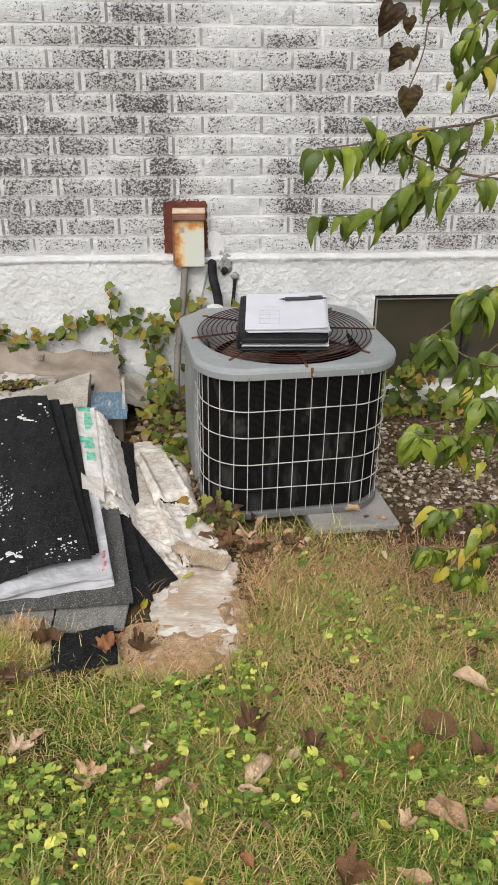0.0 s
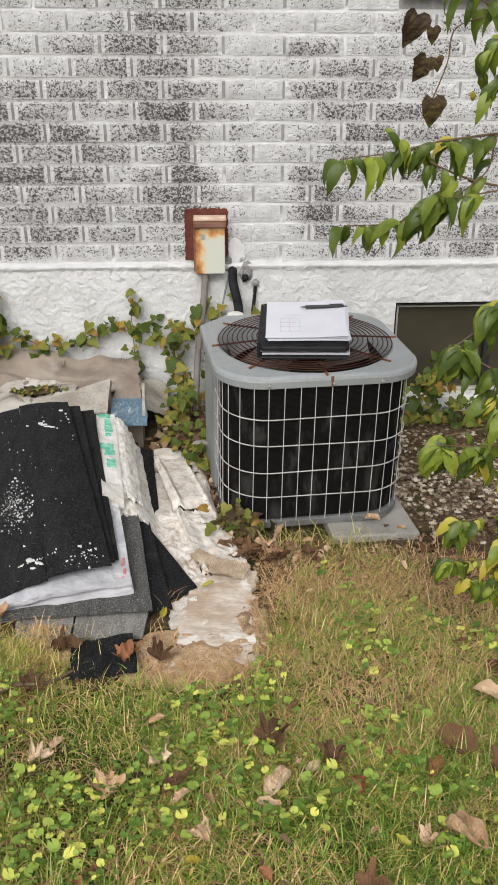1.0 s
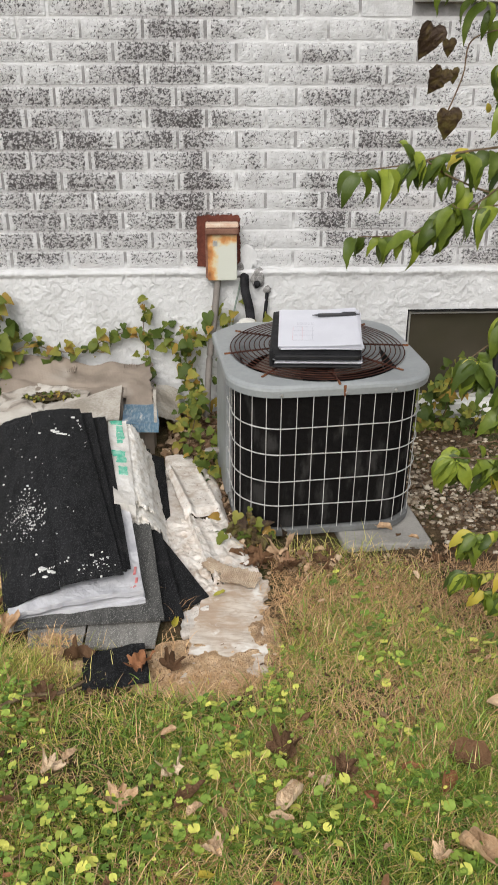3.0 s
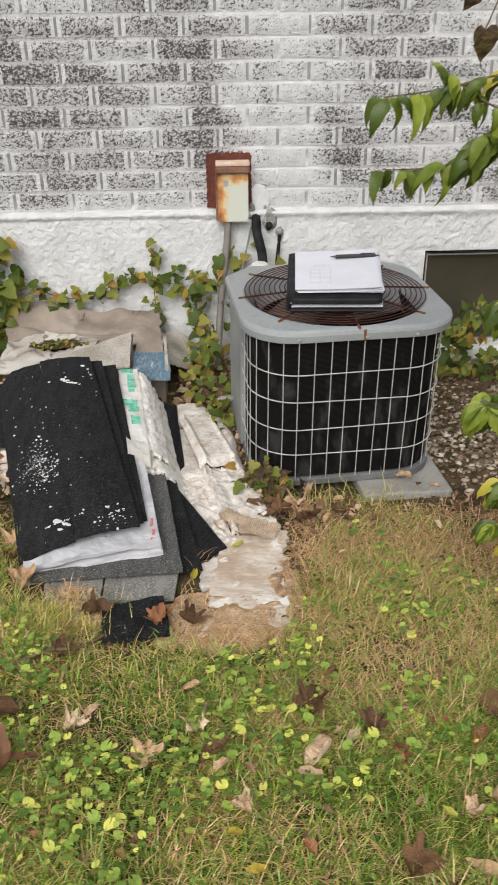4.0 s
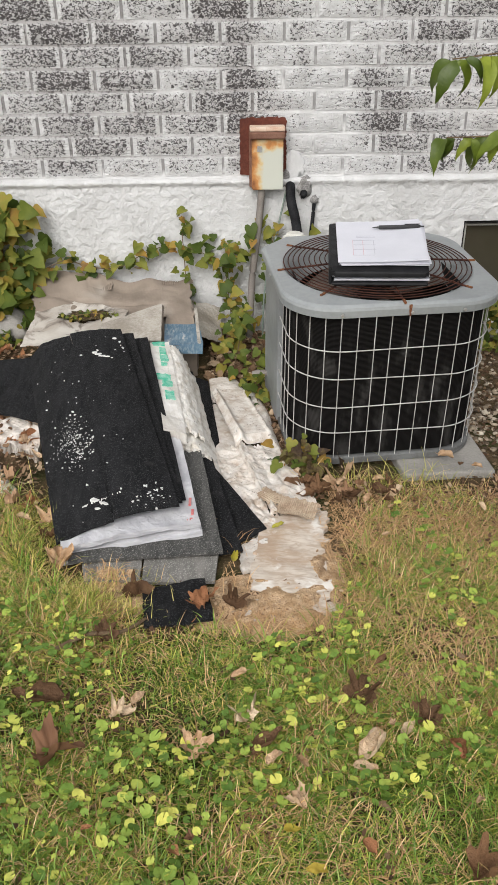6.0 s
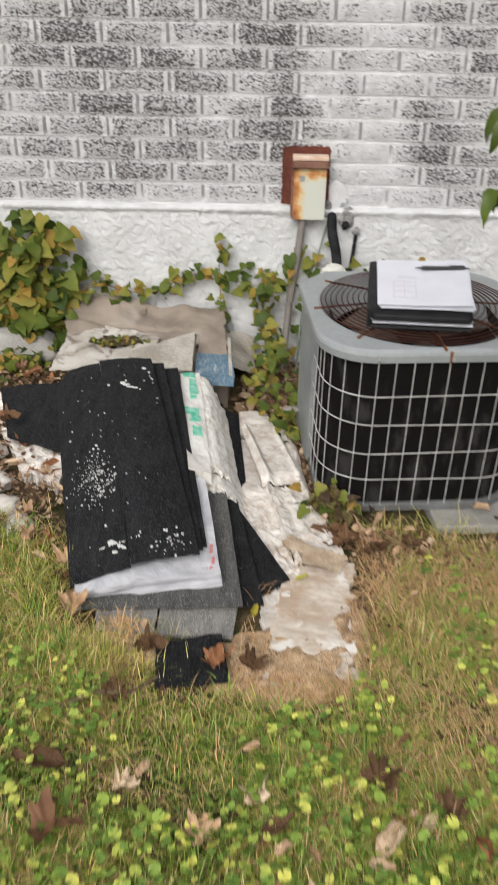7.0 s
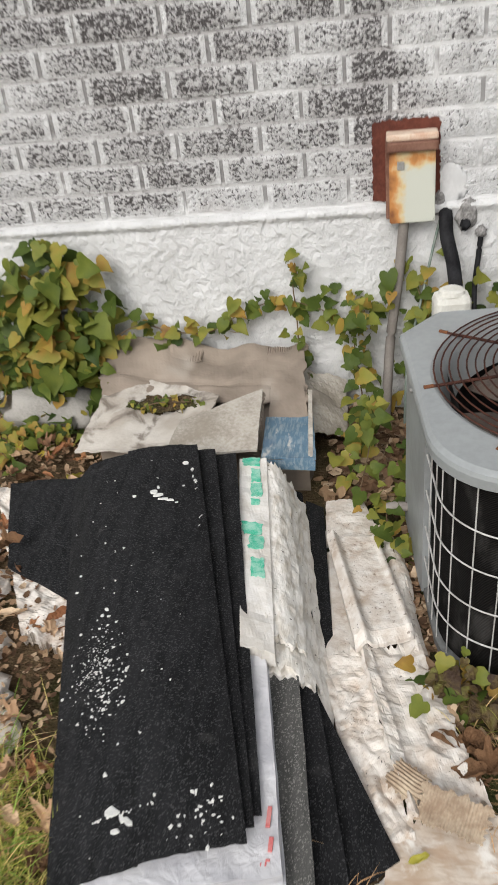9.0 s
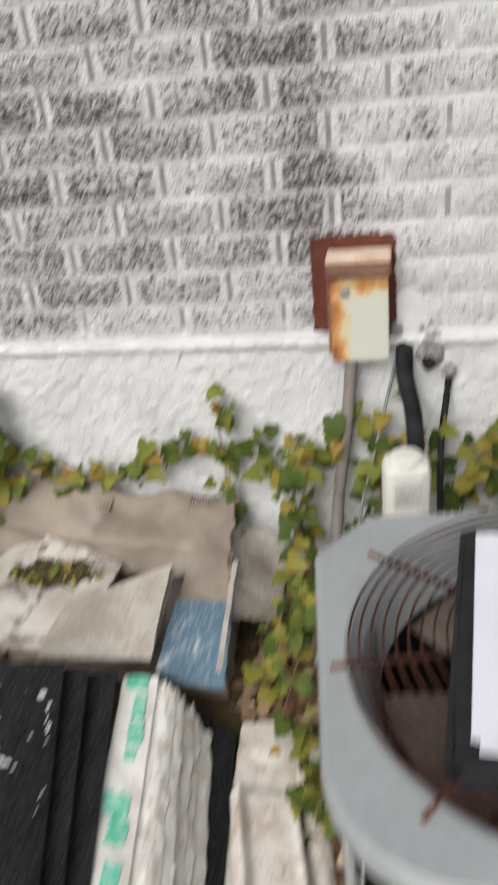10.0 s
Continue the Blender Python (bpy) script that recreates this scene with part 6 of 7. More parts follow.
# ---- fallen leaves ----
def dead_mesh(name, kind, seed, material):
    """A dry fallen leaf, one unit long: a rolled and crumpled oval, or one with pointed lobes."""
    rnd = random.Random(seed)
    bm = bmesh.new()
    if kind == "oval":
        nl, nw = 14, 8
        roll, arc, twist = rnd.uniform(1.0, 2.6), rnd.uniform(-0.5, 0.9), rnd.uniform(-0.9, 0.9)
        rows = []
        for i in range(nl + 1):
            t = i / nl
            w = (0.06 + 0.38 * math.sin(math.pi * min(1.0, 0.03 + 0.97 * t ** 0.85)) ** 0.75) * (1 + 0.16 * math.sin(11 * t + seed))
            row = []
            for j in range(nw + 1):
                q = 2 * j / nw - 1
                a = q * roll * (0.7 + 0.3 * math.sin(3 * t + seed)) + twist * (t - 0.5)
                r = w / roll * 1.15
                p = Vector((t - 0.5, r * math.sin(a), r * (1 - math.cos(a)) + arc * (t - 0.5) ** 2))
                p += 0.05 * noise.noise_vector(p * 5 + Vector((seed, 0, 0)))
                row.append(bm.verts.new(p))
            rows.append(row)
        for a, b in zip(rows, rows[1:]):
            for j in range(nw):
                bm.faces.new((a[j], a[j + 1], b[j + 1], b[j]))
    else:
        n, fold = 60, rnd.uniform(0.3, 1.1)
        lobes = [(0.0, 0.52), (0.95, 0.47), (-0.95, 0.47), (1.9, 0.36), (-1.9, 0.36)]
        lobes = [(a + rnd.uniform(-0.12, 0.12), l * rnd.uniform(0.8, 1.1)) for a, l in lobes]
        c = bm.verts.new((0, 0, 0.02))
        rings = [[] for _ in range(4)]
        for i in range(n):
            a = 2 * math.pi * i / n - math.pi
            r = 0.19 + 0.02 * math.sin(9 * a)
            for la, ll in lobes:
                r = max(r, ll * max(0.0, 1 - abs(a - la) / 0.72) ** 0.75 * (0.94 + 0.08 * math.sin(23 * a)))
            for k, f in enumerate((0.3, 0.55, 0.8, 1.0)):
                x, y = r * f * math.cos(a), r * f * math.sin(a)
                z = fold * abs(y) * f + 0.25 * x * x * math.sin(seed) + 0.17 * noise.noise(Vector((x * 6, y * 6, seed)))
                rings[k].append(bm.verts.new((x, y, z + 0.12 * f ** 3 * math.sin(3 * a + seed))))
        for i in range(n):
            j = (i + 1) % n
            bm.faces.new((c, rings[0][i], rings[0][j]))
            for p, q in zip(rings, rings[1:]):
                bm.faces.new((p[i], q[i], q[j], p[j]))
    tube(bm, [(-0.42, 0, 0.02), (-0.56, 0.03, 0.03), (-0.66, 0.06, 0.06)], 0.011, 4)
    return mesh_of(name, bm, material, True)


DEAD = {}
for key, kind, mt in (("t", "oval", M_DEADTAN), ("s", "star", M_DEADTAN), ("d", "oval", M_DEADBRN), ("D", "star", M_DEADBRN), ("o", "star", M_DEADORG), ("y", "oval", M_LEAFYEL), ("r", "oval", M_DEADORG), ("m", "star", M_DEAD)):
    DEAD[key] = [dead_mesh("fallen_leaf", kind, s + ord(key), mt) for s in range(4)]
WORDS = {"t": "curled pale tan fallen leaf", "s": "lobed pale tan fallen leaf", "d": "curled dark brown fallen leaf", "D": "crumpled dark brown lobed leaf", "o": "lobed orange-brown fallen leaf", "y": "small yellow fallen leaf", "r": "curled orange fallen leaf", "m": "lobed brown fallen leaf"}


def drop_leaf(key, x, y, size, turn, rnd, lift=0.034, where="on the grass"):
    ob = new("fallen_leaf", rnd.choice(DEAD[key]))
    ob.matrix_basis = pose(x, y, ground_z(x, y) + lift + 0.1 * size, rnd.uniform(-22, 22), rnd.uniform(-22, 22), turn) @ Matrix.Diagonal((size, size, size, 1))
    tagged(ob, WORDS[key] + " " + where, "leaf", "fallen leaves")


rnd = random.Random(77)
for key, x, y, size, turn in (("m", -0.509, 1.175, 0.105, 25), ("s", -0.42, 1.264, 0.062, 30), ("d", -0.543, 1.302, 0.065, 170), ("s", -0.298, 1.188, 0.072, 75), ("s", -0.215, 1.254, 0.066, 100), ("d", -0.186, 1.205, 0.066, 42), ("D", -0.029, 1.303, 0.09, 60),
                              ("D", 0.066, 1.25, 0.085, 20), ("t", 0.035, 1.235, 0.045, 50), ("t", -0.026, 1.198, 0.07, 50), ("t", -0.045, 1.157, 0.044, 10), ("r", 0.102, 1.197, 0.052, 100), ("s", -0.145, 1.093, 0.055, 130), ("y", -0.159, 1.051, 0.024, 10), ("D", 0.077, 0.985, 0.085, 10),
                              ("t", 0.243, 1.085, 0.085, 120), ("s", 0.183, 1.08, 0.05, 10), ("r", 0.242, 1.236, 0.056, 60), ("d", 0.294, 1.29, 0.075, 140), ("t", 0.407, 1.42, 0.08, 140), ("r", 0.187, 1.265, 0.05, 20), ("m", 0.351, 1.225, 0.07, 30), ("t", 0.168, 0.985, 0.05, 150), ("t", 0.325, 1.107, 0.06, 40),
                              ("D", -0.463, 1.455, 0.075, 40), ("D", -0.632, 1.79, 0.08, 60), ("s", -0.591, 1.69, 0.085, 100)):
    drop_leaf(key, x, y, size, turn, rnd, 0.026)
for key, x, y, size, turn in (("o", -0.297, 1.563, 0.085, 80), ("s", 0.027, 2.055, 0.105, 60), ("t", -0.596, 1.73, 0.085, 100), ("D", -0.431, 1.59, 0.085, 10), ("D", -0.235, 1.565, 0.075, 70), ("y", -0.232, 1.728, 0.038, 80), ("y", -0.13, 1.86, 0.03, 20), ("D", -0.02, 2.02, 0.08, 33), ("d", 0.06, 2.0, 0.07, 80), ("s", -0.65, 1.86, 0.08, 10)):
    drop_leaf(key, x, y, size, turn, rnd, 0.022, "at the heap's edge")
for key, x, y, size, turn in (("D", -0.93, 2.42, 0.075, 10), ("o", -0.92, 2.2, 0.06, 50), ("t", 0.33, 2.17, 0.05, 15), ("d", 0.36, 2.13, 0.035, 60), ("t", 0.4, 2.12, 0.03, 0)):
    drop_leaf(key, x, y, size, turn, rnd, 0.05 if x > 0 else 0.09, "on the pad" if x > 0 else "on the heap")
for i in range(70):
    x, y = rnd.uniform(-0.95, 0.95), rnd.uniform(0.85, 2.1)
    if y > 1.5 and x < 0.08:
        continue
    drop_leaf(rnd.choice("tttdmrys"), x, y, rnd.uniform(0.014, 0.034), rnd.uniform(0, 360), rnd)
for i in range(34):
    drop_leaf(rnd.choice("dDdmt"), rnd.uniform(0.42, 0.95), rnd.uniform(1.5, 2.2), rnd.uniform(0.03, 0.06), rnd.uniform(0, 360), rnd, 0.015, "on bare soil")
for i in range(120):
    drop_leaf(rnd.choice("ttdmdryytmoDr"), -0.70 - 0.42 * rnd.random() ** 1.3, rnd.uniform(1.85, 2.95), rnd.uniform(0.03, 0.075), rnd.uniform(0, 360), rnd, rnd.uniform(0.01, 0.05), "beside the heap")
for i in range(22):
    drop_leaf(rnd.choice("dDmt"), rnd.uniform(-0.09, 0.2), rnd.uniform(1.98, 2.13), rnd.uniform(0.03, 0.055), rnd.uniform(0, 360), rnd, 0.02, "by the unit")

# a dead twig in the grass
tw = bent([(-0.56, 1.42, ground_z(-0.56, 1.42) + 0.02), (-0.5, 1.455, ground_z(-0.5, 1.455) + 0.035), (-0.44, 1.47, ground_z(-0.44, 1.47) + 0.03), (-0.4, 1.52, ground_z(-0.4, 1.5) + 0.02)], 5)
stick = new("stick", mesh_of("stick", tube(bmesh.new(), tw, 0.0055, 7, taper=0.003), M_STEM))
tagged(stick, "dark dead stick lying in the grass", "stick")


# ---- lawn, creeping plants, straw, litter, gravel ----
EDGE = ((-1.6, 2.15), (-0.78, 2.02), (-0.69, 1.86), (-0.62, 1.66), (-0.48, 1.52), (-0.4, 1.475), (-0.2, 1.485), (-0.07, 1.50), (0.0, 1.66), (0.04, 1.88), (0.1, 1.97), (0.2, 2.05), (0.45, 2.02), (0.6, 1.86), (0.9, 1.7), (1.6, 1.6))


def lawn_edge(x):
    for (a, ya), (b, yb) in zip(EDGE, EDGE[1:]):
        if a <= x <= b:
            return ya + (yb - ya) * (x - a) / (b - a)
    return 1.6


def strips(name, label, material, spots, lo, hi, width, lean, seed, category="grass"):
    """Many narrow bent blades as one mesh."""
    rng = np.random.default_rng(seed)
    n = len(spots)
    base = np.array([(x, y, ground_z(x, y) - 0.004 + h) for x, y, h, _ in spots])
    scale = np.array([s for _, _, _, s in spots])
    ln = rng.uniform(lo, hi, n) * scale
    az = rng.uniform(0, 2 * np.pi, n)
    tilt = np.clip(rng.normal(lean, 0.35, n), 0.05, 1.5)
    wd = width * rng.uniform(0.6, 1.3, n)
    out = np.stack([np.cos(az), np.sin(az)], 1)
    fa = az + rng.uniform(-0.6, 0.6, n) + np.pi / 2
    side = np.stack([np.cos(fa), np.sin(fa), np.zeros(n)], 1)
    verts = np.zeros((n, 7, 3))
    pos, ang = base.copy(), tilt * 0.45
    for k, (f, wf) in enumerate(((0.0, 1.0), (0.4, 0.85), (0.75, 0.55), (1.0, 0.0))):
        if k:
            seg = ln * (0.4, 0.35, 0.25)[k - 1]
            ang = np.minimum(ang + tilt * (0.3, 0.45, 0.5)[k - 1], 1.75)
            pos = pos + np.concatenate([out * (np.sin(ang) * seg)[:, None], (np.cos(ang) * seg)[:, None]], 1)
        if k < 3:
            verts[:, 2 * k] = pos - side * (wd * wf)[:, None]
            verts[:, 2 * k + 1] = pos + side * (wd * wf)[:, None]
        else:
            verts[:, 6] = pos
    off = (np.arange(n) * 7)[:, None]
    quads = np.concatenate([off + np.array([0, 1, 3, 2]), off + np.array([2, 3, 5, 4])], 0)
    tris = off + np.array([4, 5, 6])
    me = bpy.data.meshes.new(name)
    me.vertices.add(n * 7)
    me.vertices.foreach_set("co", verts.reshape(-1))
    loops = np.concatenate([quads.reshape(-1), tris.reshape(-1)])
    me.loops.add(len(loops))
    me.loops.foreach_set("vertex_index", loops.astype(np.int32))
    starts = np.concatenate([np.arange(len(quads)) * 4, len(quads) * 4 + np.arange(len(tris)) * 3])
    me.polygons.add(len(starts))
    me.polygons.foreach_set("loop_start", starts.astype(np.int32))
    me.polygons.foreach_set("use_smooth", [True] * len(starts))
    me.update()
    me.validate()
    me.materials.append(material)
    return tagged(new(name, me), label, category, kind="stuff")


def lawn_spots(count, seed):
    rnd, out = random.Random(seed), []
    while len(out) < count:
        x, y = rnd.uniform(-1.25, 1.2), rnd.uniform(0.72, 2.12)
        e = lawn_edge(x)
        thick = 0.5 + 0.9 * noise.noise(Vector((x * 5, y * 5, 4))) + min(1.0, (e - y) / 0.25) * 0.6
        if y > e + 0.03 * rnd.gauss(0, 1) or rnd.random() > thick:
            continue
        tall = 0.75 + 0.5 * noise.noise(Vector((x * 3.5, y * 3.5, 9))) + (0.45 if (x < -0.42 and abs(y - e) < 0.16) else 0.0)
        out.append((x, y, 0.0, max(0.35, tall)))
    return out


def wide_spots(count, seed):
    """The same lawn going on round the camera and to both sides."""
    rnd, out = random.Random(seed), []
    while len(out) < count:
        x, y = rnd.uniform(-3.6, 3.6), rnd.uniform(-2.6, 2.0)
        if (-1.22 < x < 1.17 and y > 0.74) or y > lawn_edge(max(-1.6, min(1.6, x))) or rnd.random() > 0.6 + 0.9 * noise.noise(Vector((x * 4, y * 4, 4))):
            continue
        out.append((x, y, 0.0, 1.0 + 0.4 * noise.noise(Vector((x * 3.5, y * 3.5, 9)))))
    return out


strips("grass", "patchy green and straw-coloured lawn grass", M_GRASS, lawn_spots(140000, 2), 0.026, 0.078, 0.00102, 1.15, 11)
strips("grass", "lawn grass round the camera's standpoint", M_GRASS, wide_spots(70000, 41), 0.03, 0.075, 0.0024, 1.05, 42)
rnd = random.Random(5)
straw = [(rnd.gauss(-0.47, 0.04), rnd.gauss(1.645, 0.02), 0.03, rnd.uniform(0.4, 0.8)) for i in range(160)]
straw += [(rnd.gauss(-0.36, 0.12), rnd.gauss(1.55, 0.05), 0.014, rnd.uniform(0.25, 0.6)) for i in range(700)]
straw += [(rnd.gauss(-0.12, 0.08), rnd.gauss(1.52, 0.03), 0.014, rnd.uniform(0.4, 0.9)) for i in range(500)]
straw += [(rnd.uniform(0.0, 0.6), rnd.uniform(1.80, 2.08), 0.004, rnd.uniform(0.7, 1.3)) for i in range(2600)]
straw += [(rnd.gauss(-0.035, 0.02), rnd.uniform(1.52, 1.95), 0.02, rnd.uniform(0.3, 0.7)) for i in range(300)]
straw += [(rnd.uniform(-0.9, 1.0), rnd.uniform(0.8, 1.9), 0.014, rnd.uniform(0.6, 1.3)) for i in range(4600)]
straw += [(rnd.uniform(0.0, 0.95), rnd.uniform(1.3, 1.95), 0.018, rnd.uniform(0.6, 1.3)) for i in range(4200)]
straw = [q for q in straw if not (-0.45 < q[0] < -0.26 and 1.5 < q[1] < 1.8) and not (-0.2 < q[0] < -0.03 and 1.56 < q[1] < 1.95)]
strips("straw", "dry tan straw scattered over the lawn", M_STRAW, straw, 0.025, 0.07, 0.0007, 1.4, 12, "straw")
strips("tall_grass", "longer fresh green blades standing in the lawn", M_GREENBLADE, lawn_spots(46000, 21), 0.035, 0.085, 0.0011, 0.95, 19)
strips("grass_tuft", "long green grass blades beside the shingles", M_TUFT, [(rnd.gauss(-0.66, 0.05), rnd.gauss(1.84, 0.09), 0.0, rnd.uniform(0.7, 1.35)) for i in range(700)] + [(rnd.gauss(-0.52, 0.06), rnd.gauss(1.58, 0.04), 0.0, rnd.uniform(0.6, 1.0)) for i in range(2000)] + [(rnd.gauss(0.17, 0.11), rnd.gauss(2.1, 0.02), 0.0, rnd.uniform(0.7, 1.5)) for i in range(260)], 0.04, 0.075, 0.0009, 0.85, 13)


def mound(name, label, category, at, size, height, material, seed, rest=None):
    """A low crumbly heap that follows the ground, thinning out to its edge."""
    bm = bmesh.new()
    n = 46
    grid = {}
    for j in range(n + 1):
        for i in range(n + 1):
            u, v = 2 * i / n - 1, 2 * j / n - 1
            d = math.hypot(u, v) + 0.35 * noise.noise(Vector((u * 2.2, v * 2.2, seed)))
            if d > 1.0:
                continue
            x, y = u * size[0], v * size[1]
            base = ground_z(at[0] + x, at[1] + y) if rest is None else rest
            z = base + height * (1 - d ** 3) + 0.008 * noise.fractal(Vector((x * 32, y * 32, seed)), 0.8, 2, 3) - 0.004
            grid[i, j] = bm.verts.new((x, y, z))
    for (i, j), a in list(grid.items()):
        q = [grid.get(k) for k in ((i, j), (i + 1, j), (i + 1, j + 1), (i, j + 1))]
        if all(q):
            bm.faces.new(q)
    return tagged(part(name, bm, material, m=pose(at[0], at[1], 0.0), smooth=True), label, category)


# dirt round the hole, also added to deepen the hole's darkness
mound("soil_clump", "soil and rot added to darken the torn hole of the carton", "soil", (-0.70, 2.945), (0.11, 0.05), 0.006, M_GROUND, 3.0, 0.272)
mound("sawdust", "damp tan sawdust spilled beside the black scrap", "sawdust", (-0.165, 1.59), (0.17, 0.12), 0.0205, M_SAWDUST, 4.0)
mound("sawdust", "tan sawdust and crumbs along the bleached sheet", "sawdust", (-0.04, 1.73), (0.045, 0.16), 0.018, M_SAWDUST, 12.0)
mound("sawdust", "thin tan sawdust lying in front of the grey shingles", "sawdust", (-0.46, 1.61), (0.12, 0.06), 0.022, M_SAWDUST, 7.0)
mound("sawdust", "tan sawdust patch lying on the grey shingle", "sawdust", (-0.48, 1.672), (0.045, 0.025), 0.006, M_SAWDUST, 9.0, 0.184)


def discs(name, label, material, spots, seed, category):
    """Small round scalloped leaves on short stalks, as one mesh."""
    rnd = random.Random(seed)
    verts, faces = [], []
    for x, y, h, r in spots:
        z = ground_z(x, y) + h
        tx, ty, spin = rnd.uniform(-0.55, 0.55), rnd.uniform(-0.55, 0.55) - 0.15, rnd.uniform(0, 6.28)
        b = len(verts)
        verts.append((x, y, z - 0.12 * r))
        n = 17
        for i in range(n):
            a = spin + 0.2 + (2 * math.pi - 0.4) * i / (n - 1)
            q = r * (1.0 if i % 2 else 0.94) * (1 + 0.08 * math.cos(a - spin))
            dx, dy = q * math.cos(a), q * math.sin(a)
            verts.append((x + dx, y + dy, z + dx * tx + dy * ty + 0.12 * r * math.sin(3 * a)))
        for i in range(n - 1):
            faces.append((b, b + 1 + i, b + 2 + i))
    me = bpy.data.meshes.new(name)
    me.from_pydata(verts, [], faces)
    me.polygons.foreach_set("use_smooth", [True] * len(faces))
    me.materials.append(material)
    return tagged(new(name, me), label, category, kind="stuff")


def patchy(count, seed, lim):
    rnd, out = random.Random(seed), []
    while len(out) < count:
        x, y = rnd.uniform(-0.95, 0.95), rnd.uniform(0.8, 1.62)
        if y > lawn_edge(x) - 0.04:
            continue
        v = noise.noise(Vector((x * 4.5 + 3, y * 4.5, 2))) + 0.32 * (1.33 - y) - 0.08 * x
        if v < lim:
            continue
        for k in range(rnd.randint(1, 4)):
            out.append((x + rnd.gauss(0, 0.012), y + rnd.gauss(0, 0.012), rnd.uniform(0.020, 0.046), 0.0028 + 0.0068 * rnd.random() ** 1.7))
    return out


def scattered(count):
    rnd = random.Random(52)
    spots = []
    for i in range(count):
        x, y = rnd.uniform(-0.05, 0.95), rnd.uniform(1.35, 1.98)
        if y < lawn_edge(x) and noise.noise(Vector((x * 7, y * 7, 5))) > 0.08:
            spots.append((x, y, rnd.uniform(0.02, 0.035), rnd.uniform(0.005, 0.011)))
    return spots


discs("clover", "bright green round-leaved creeping weeds in the lawn", M_CLOVER, patchy(4800, 8, -0.03) + [(cx, cy, h, r) for cx, cy, h, r in scattered(700)], 3, "weeds")


def scraps(name, label, material, spots, seed, category):
    rnd = random.Random(seed)
    verts, faces = [], []
    for x, y, h, r in spots:
        z = ground_z(x, y) + h
        w, tx, ty = rnd.uniform(0, 6.28), rnd.uniform(-0.6, 0.6), rnd.uniform(-0.6, 0.6)
        b = len(verts)
        for u in (-1, 0, 1):
            for v in (-0.5, 0.5):
                px, py = r * u * (1 - 0.25 * abs(v)), r * v * (1.0 - 0.5 * abs(u) + 0.25 * rnd.random())
                X, Y = px * math.cos(w) - py * math.sin(w), px * math.sin(w) + py * math.cos(w)
                verts.append((x + X, y + Y, z + X * tx + Y * ty + 0.3 * r * abs(u) * rnd.random()))
        faces += [(b, b + 2, b + 3, b + 1), (b + 2, b + 4, b + 5, b + 3)]
    me = bpy.data.meshes.new(name)
    me.from_pydata(verts, [], faces)
    me.materials.append(material)
    return tagged(new(name, me), label, category, kind="stuff")


rnd = random.Random(31)
spots = [(rnd.uniform(-1.5, -0.72), rnd.uniform(1.9, 3.15), rnd.uniform(0.0, 0.02), rnd.uniform(0.003, 0.010)) for i in range(3000)]
spots += [(rnd.gauss(-0.2, 0.05), rnd.uniform(2.72, 3.1), rnd.uniform(0.0, 0.035), rnd.uniform(0.006, 0.02)) for i in range(600)]
spots += [(rnd.gauss(-0.115, 0.016) + 0.12 * (2.5 - y) * (y < 2.5), y, rnd.uniform(0.0, 0.03), rnd.uniform(0.005, 0.014)) for y in (rnd.uniform(2.1, 2.75) for i in range(420))]
spots += [(rnd.uniform(-0.12, 0.5), rnd.gauss(2.06, 0.045), rnd.uniform(0.0, 0.012), rnd.uniform(0.003, 0.009)) for i in range(800)]
spots += [(rnd.uniform(-0.3, 0.4), rnd.uniform(2.7, 3.15), rnd.uniform(0.0, 0.03), rnd.uniform(0.008, 0.02)) for i in range(900)]
spots += [(rnd.gauss(-0.3, 0.18), rnd.gauss(1.58, 0.05), rnd.uniform(0.006, 0.02), rnd.uniform(0.002, 0.005)) for i in range(260)]
spots += [(-0.66 - 0.4 * rnd.random(), rnd.uniform(1.9, 2.9), rnd.uniform(0.02, 0.04), rnd.uniform(0.004, 0.011)) for i in range(700)]
dark_spots = [(rnd.uniform(0.35, 1.3), rnd.uniform(1.7, 3.1), rnd.uniform(0.0, 0.012), rnd.uniform(0.003, 0.009)) for i in range(5200)]
dark_spots += [(rnd.uniform(-0.9, 1.0), rnd.uniform(0.85, 2.0), rnd.uniform(0.008, 0.025), rnd.uniform(0.002, 0.008)) for i in range(1300)]
dark_spots = [q for q in dark_spots if not (-0.62 < q[0] < 0.0 and q[1] > 1.5)]
scraps("leaf_litter", "dark damp leaf litter among the gravel", M_LITTERDARK, dark_spots, 16, "leaf litter")
scraps("leaf_litter", "broken brown and tan dead leaf litter on soil", M_LITTER, spots, 6, "leaf litter")


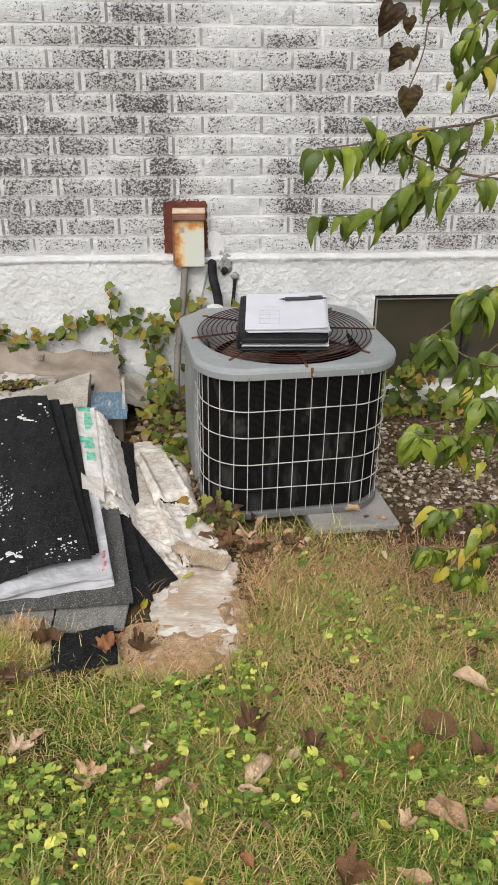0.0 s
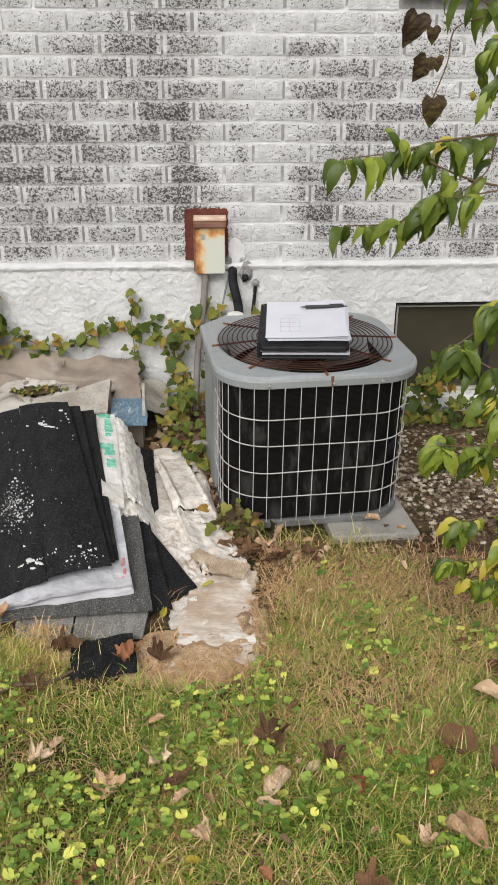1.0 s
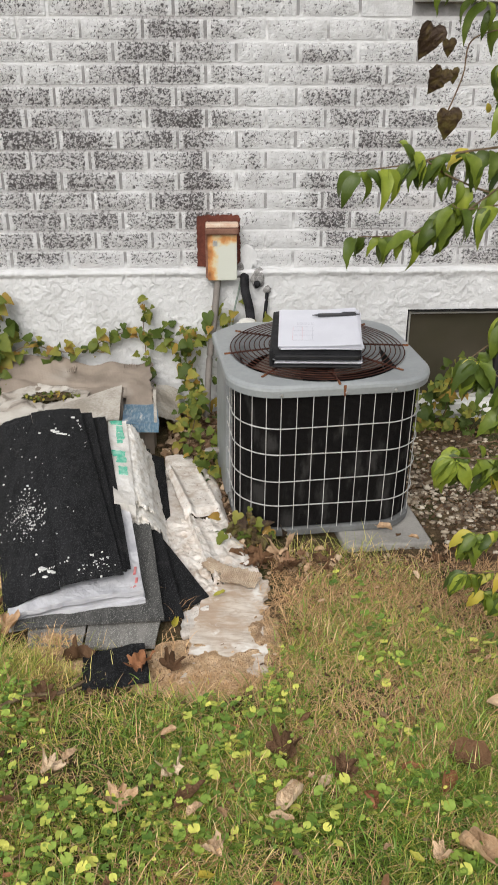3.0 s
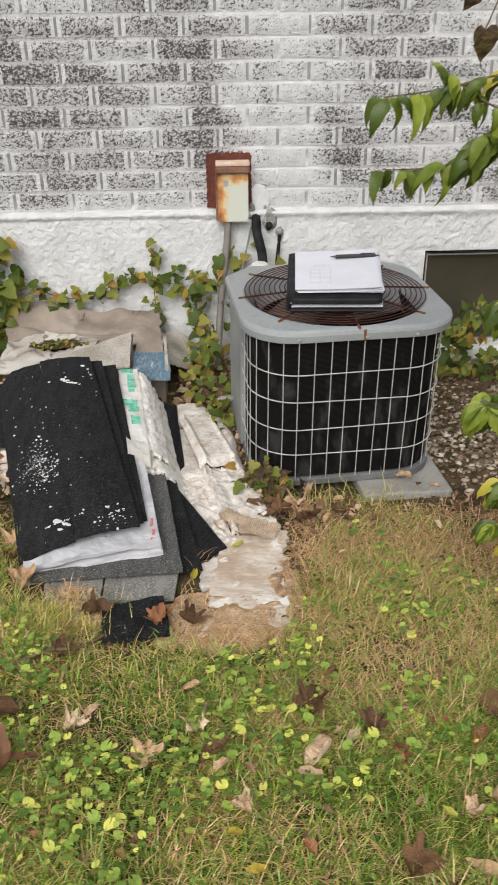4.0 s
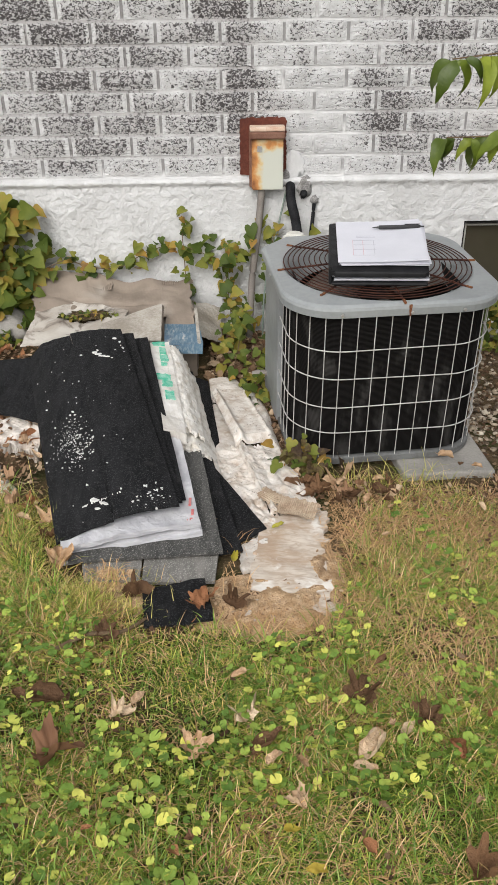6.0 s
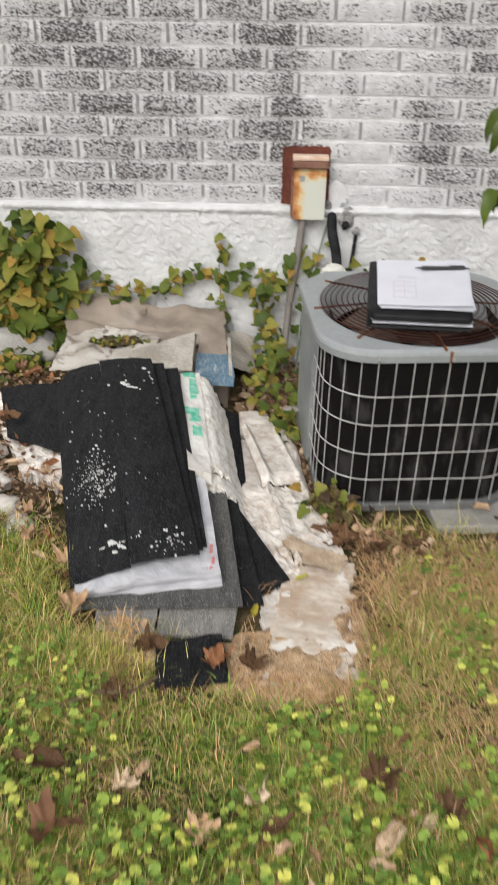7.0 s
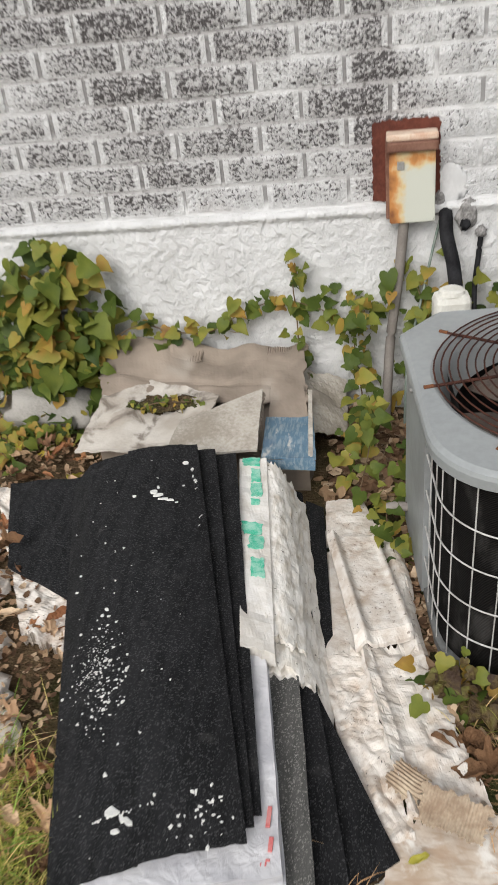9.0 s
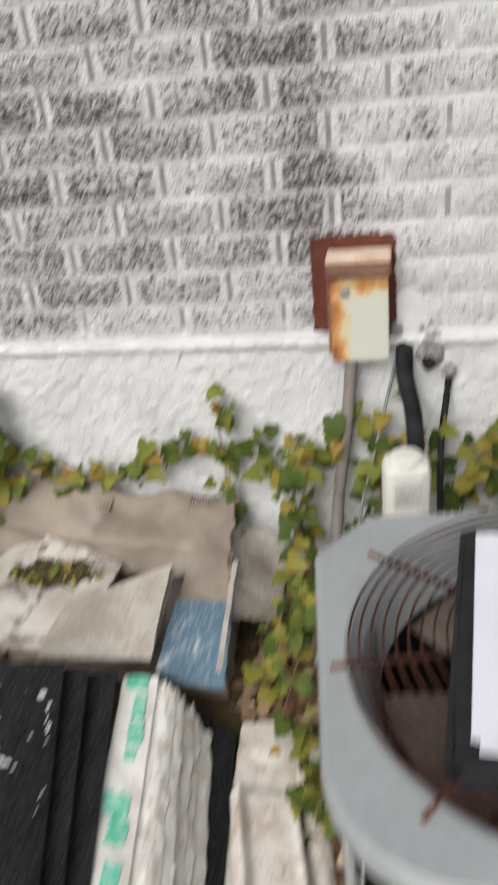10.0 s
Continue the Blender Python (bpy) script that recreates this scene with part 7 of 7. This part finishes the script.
def build_gravel():
    bm = bmesh.new()
    bmesh.ops.create_icosphere(bm, subdivisions=1, radius=1.0)
    co = [v.co.copy() for v in bm.verts]
    fs = [tuple(v.index for v in f.verts) for f in bm.faces]
    bm.free()
    rnd = random.Random(14)
    verts, faces = [], []
    for i in range(2600):
        x, y = rnd.uniform(0.42, 1.35), rnd.triangular(2.08, 3.1, 2.45)
        if y < 2.3 and rnd.random() < 0.5:
            continue
        s = rnd.uniform(0.004, 0.0115)
        sx, sy, sz = s * rnd.uniform(0.9, 1.6), s * rnd.uniform(0.7, 1.1), s * rnd.uniform(0.4, 0.7)
        w, b = rnd.uniform(0, 6.28), len(verts)
        z = ground_z(x, y) + sz * 0.5
        for c in co:
            k = 1 + 0.28 * noise.noise(c * 1.3 + Vector((i * 1.7, 0, 0)))
            X, Y = c.x * sx * k, c.y * sy * k
            verts.append((x + X * math.cos(w) - Y * math.sin(w), y + X * math.sin(w) + Y * math.cos(w), z + c.z * sz * k))
        faces += [tuple(b + j for j in f) for f in fs]
    me = bpy.data.meshes.new("gravel")
    me.from_pydata(verts, [], faces)
    me.polygons.foreach_set("use_smooth", [True] * len(faces))
    me.materials.append(M_STONE)
    tagged(new("gravel", me), "pale brown gravel beside the foundation", "gravel", kind="stuff")


build_gravel()


# ---- bricks ----
def brick_mesh(seed, length):
    """A brick's face with a worn, slightly rounded and uneven edge."""
    bm = bmesh.new()
    nx, nz = 8, 3
    h = COURSE - 0.0085
    rows = []
    for j in range(nz + 3):
        for i in range(nx + 3):
            rim_i, rim_j = i in (0, nx + 2), j in (0, nz + 2)
            u, v = min(max(i - 1, 0), nx) / nx, min(max(j - 1, 0), nz) / nz
            x, z = (u - 0.5) * length, (v - 0.5) * h
            n = noise.noise(Vector((x * 40 + seed * 9, z * 40, seed)))
            near = i in (0, 1, nx + 1, nx + 2) or j in (0, 1, nz + 1, nz + 2)
            if near:
                x += 0.0012 * noise.noise(Vector((z * 60, seed, 2)))
                z += 0.0012 * noise.noise(Vector((x * 60, seed, 5)))
            y = 0.006 if (rim_i or rim_j) else (0.0014 if near else -0.0018) + 0.0024 * n
            rows.append(bm.verts.new((x, y, z)))
    w = nx + 3
    for j in range(nz + 2):
        for i in range(nx + 2):
            a = j * w + i
            bm.faces.new((rows[a], rows[a + 1], rows[a + w + 1], rows[a + w]))
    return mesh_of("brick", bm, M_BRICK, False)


def build_bricks():
    rnd = random.Random(9)
    full = [brick_mesh(s, BRICK - 0.0095) for s in range(6)]
    far = bmesh.new()
    x_zero, z_row = -0.75, 0.70
    for r in range(1, 43):
        z = z_row + (r - 1) * COURSE
        shift = 0.0 if r % 2 == 0 else 0.5
        for k in range(-16, 24):
            x = x_zero + (k + shift + 0.5) * BRICK
            x0, x1 = x - BRICK / 2 + 0.0055, x + BRICK / 2 - 0.0055
            if z > UP_B - 0.08 and z < 2.6:
                if x1 > UP_L - 0.06 and x0 < UP_R + 0.06:
                    if x0 < UP_L - 0.1:
                        x1 = UP_L - 0.006 if z > UP_B else UP_L - 0.06
                        box(far, (x0, WALL, z - 0.0285), (x1, WALL + 0.009, z + 0.0285))
                    continue
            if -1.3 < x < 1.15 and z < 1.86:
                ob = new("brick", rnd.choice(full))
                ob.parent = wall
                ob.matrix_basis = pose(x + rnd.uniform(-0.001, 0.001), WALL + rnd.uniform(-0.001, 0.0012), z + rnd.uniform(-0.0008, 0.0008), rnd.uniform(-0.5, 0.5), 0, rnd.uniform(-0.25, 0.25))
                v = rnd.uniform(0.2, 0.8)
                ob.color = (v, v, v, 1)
            elif -3.9 < x < 3.9:
                box(far, (x0, WALL, z - 0.0285), (x1, WALL + 0.009, z + 0.0285))
    rest = part("far_brickwork", far, M_BRICK, wall)
    rest.color = (0.5, 0.5, 0.5, 1)
    tagged(rest, kind="stuff")


build_bricks()
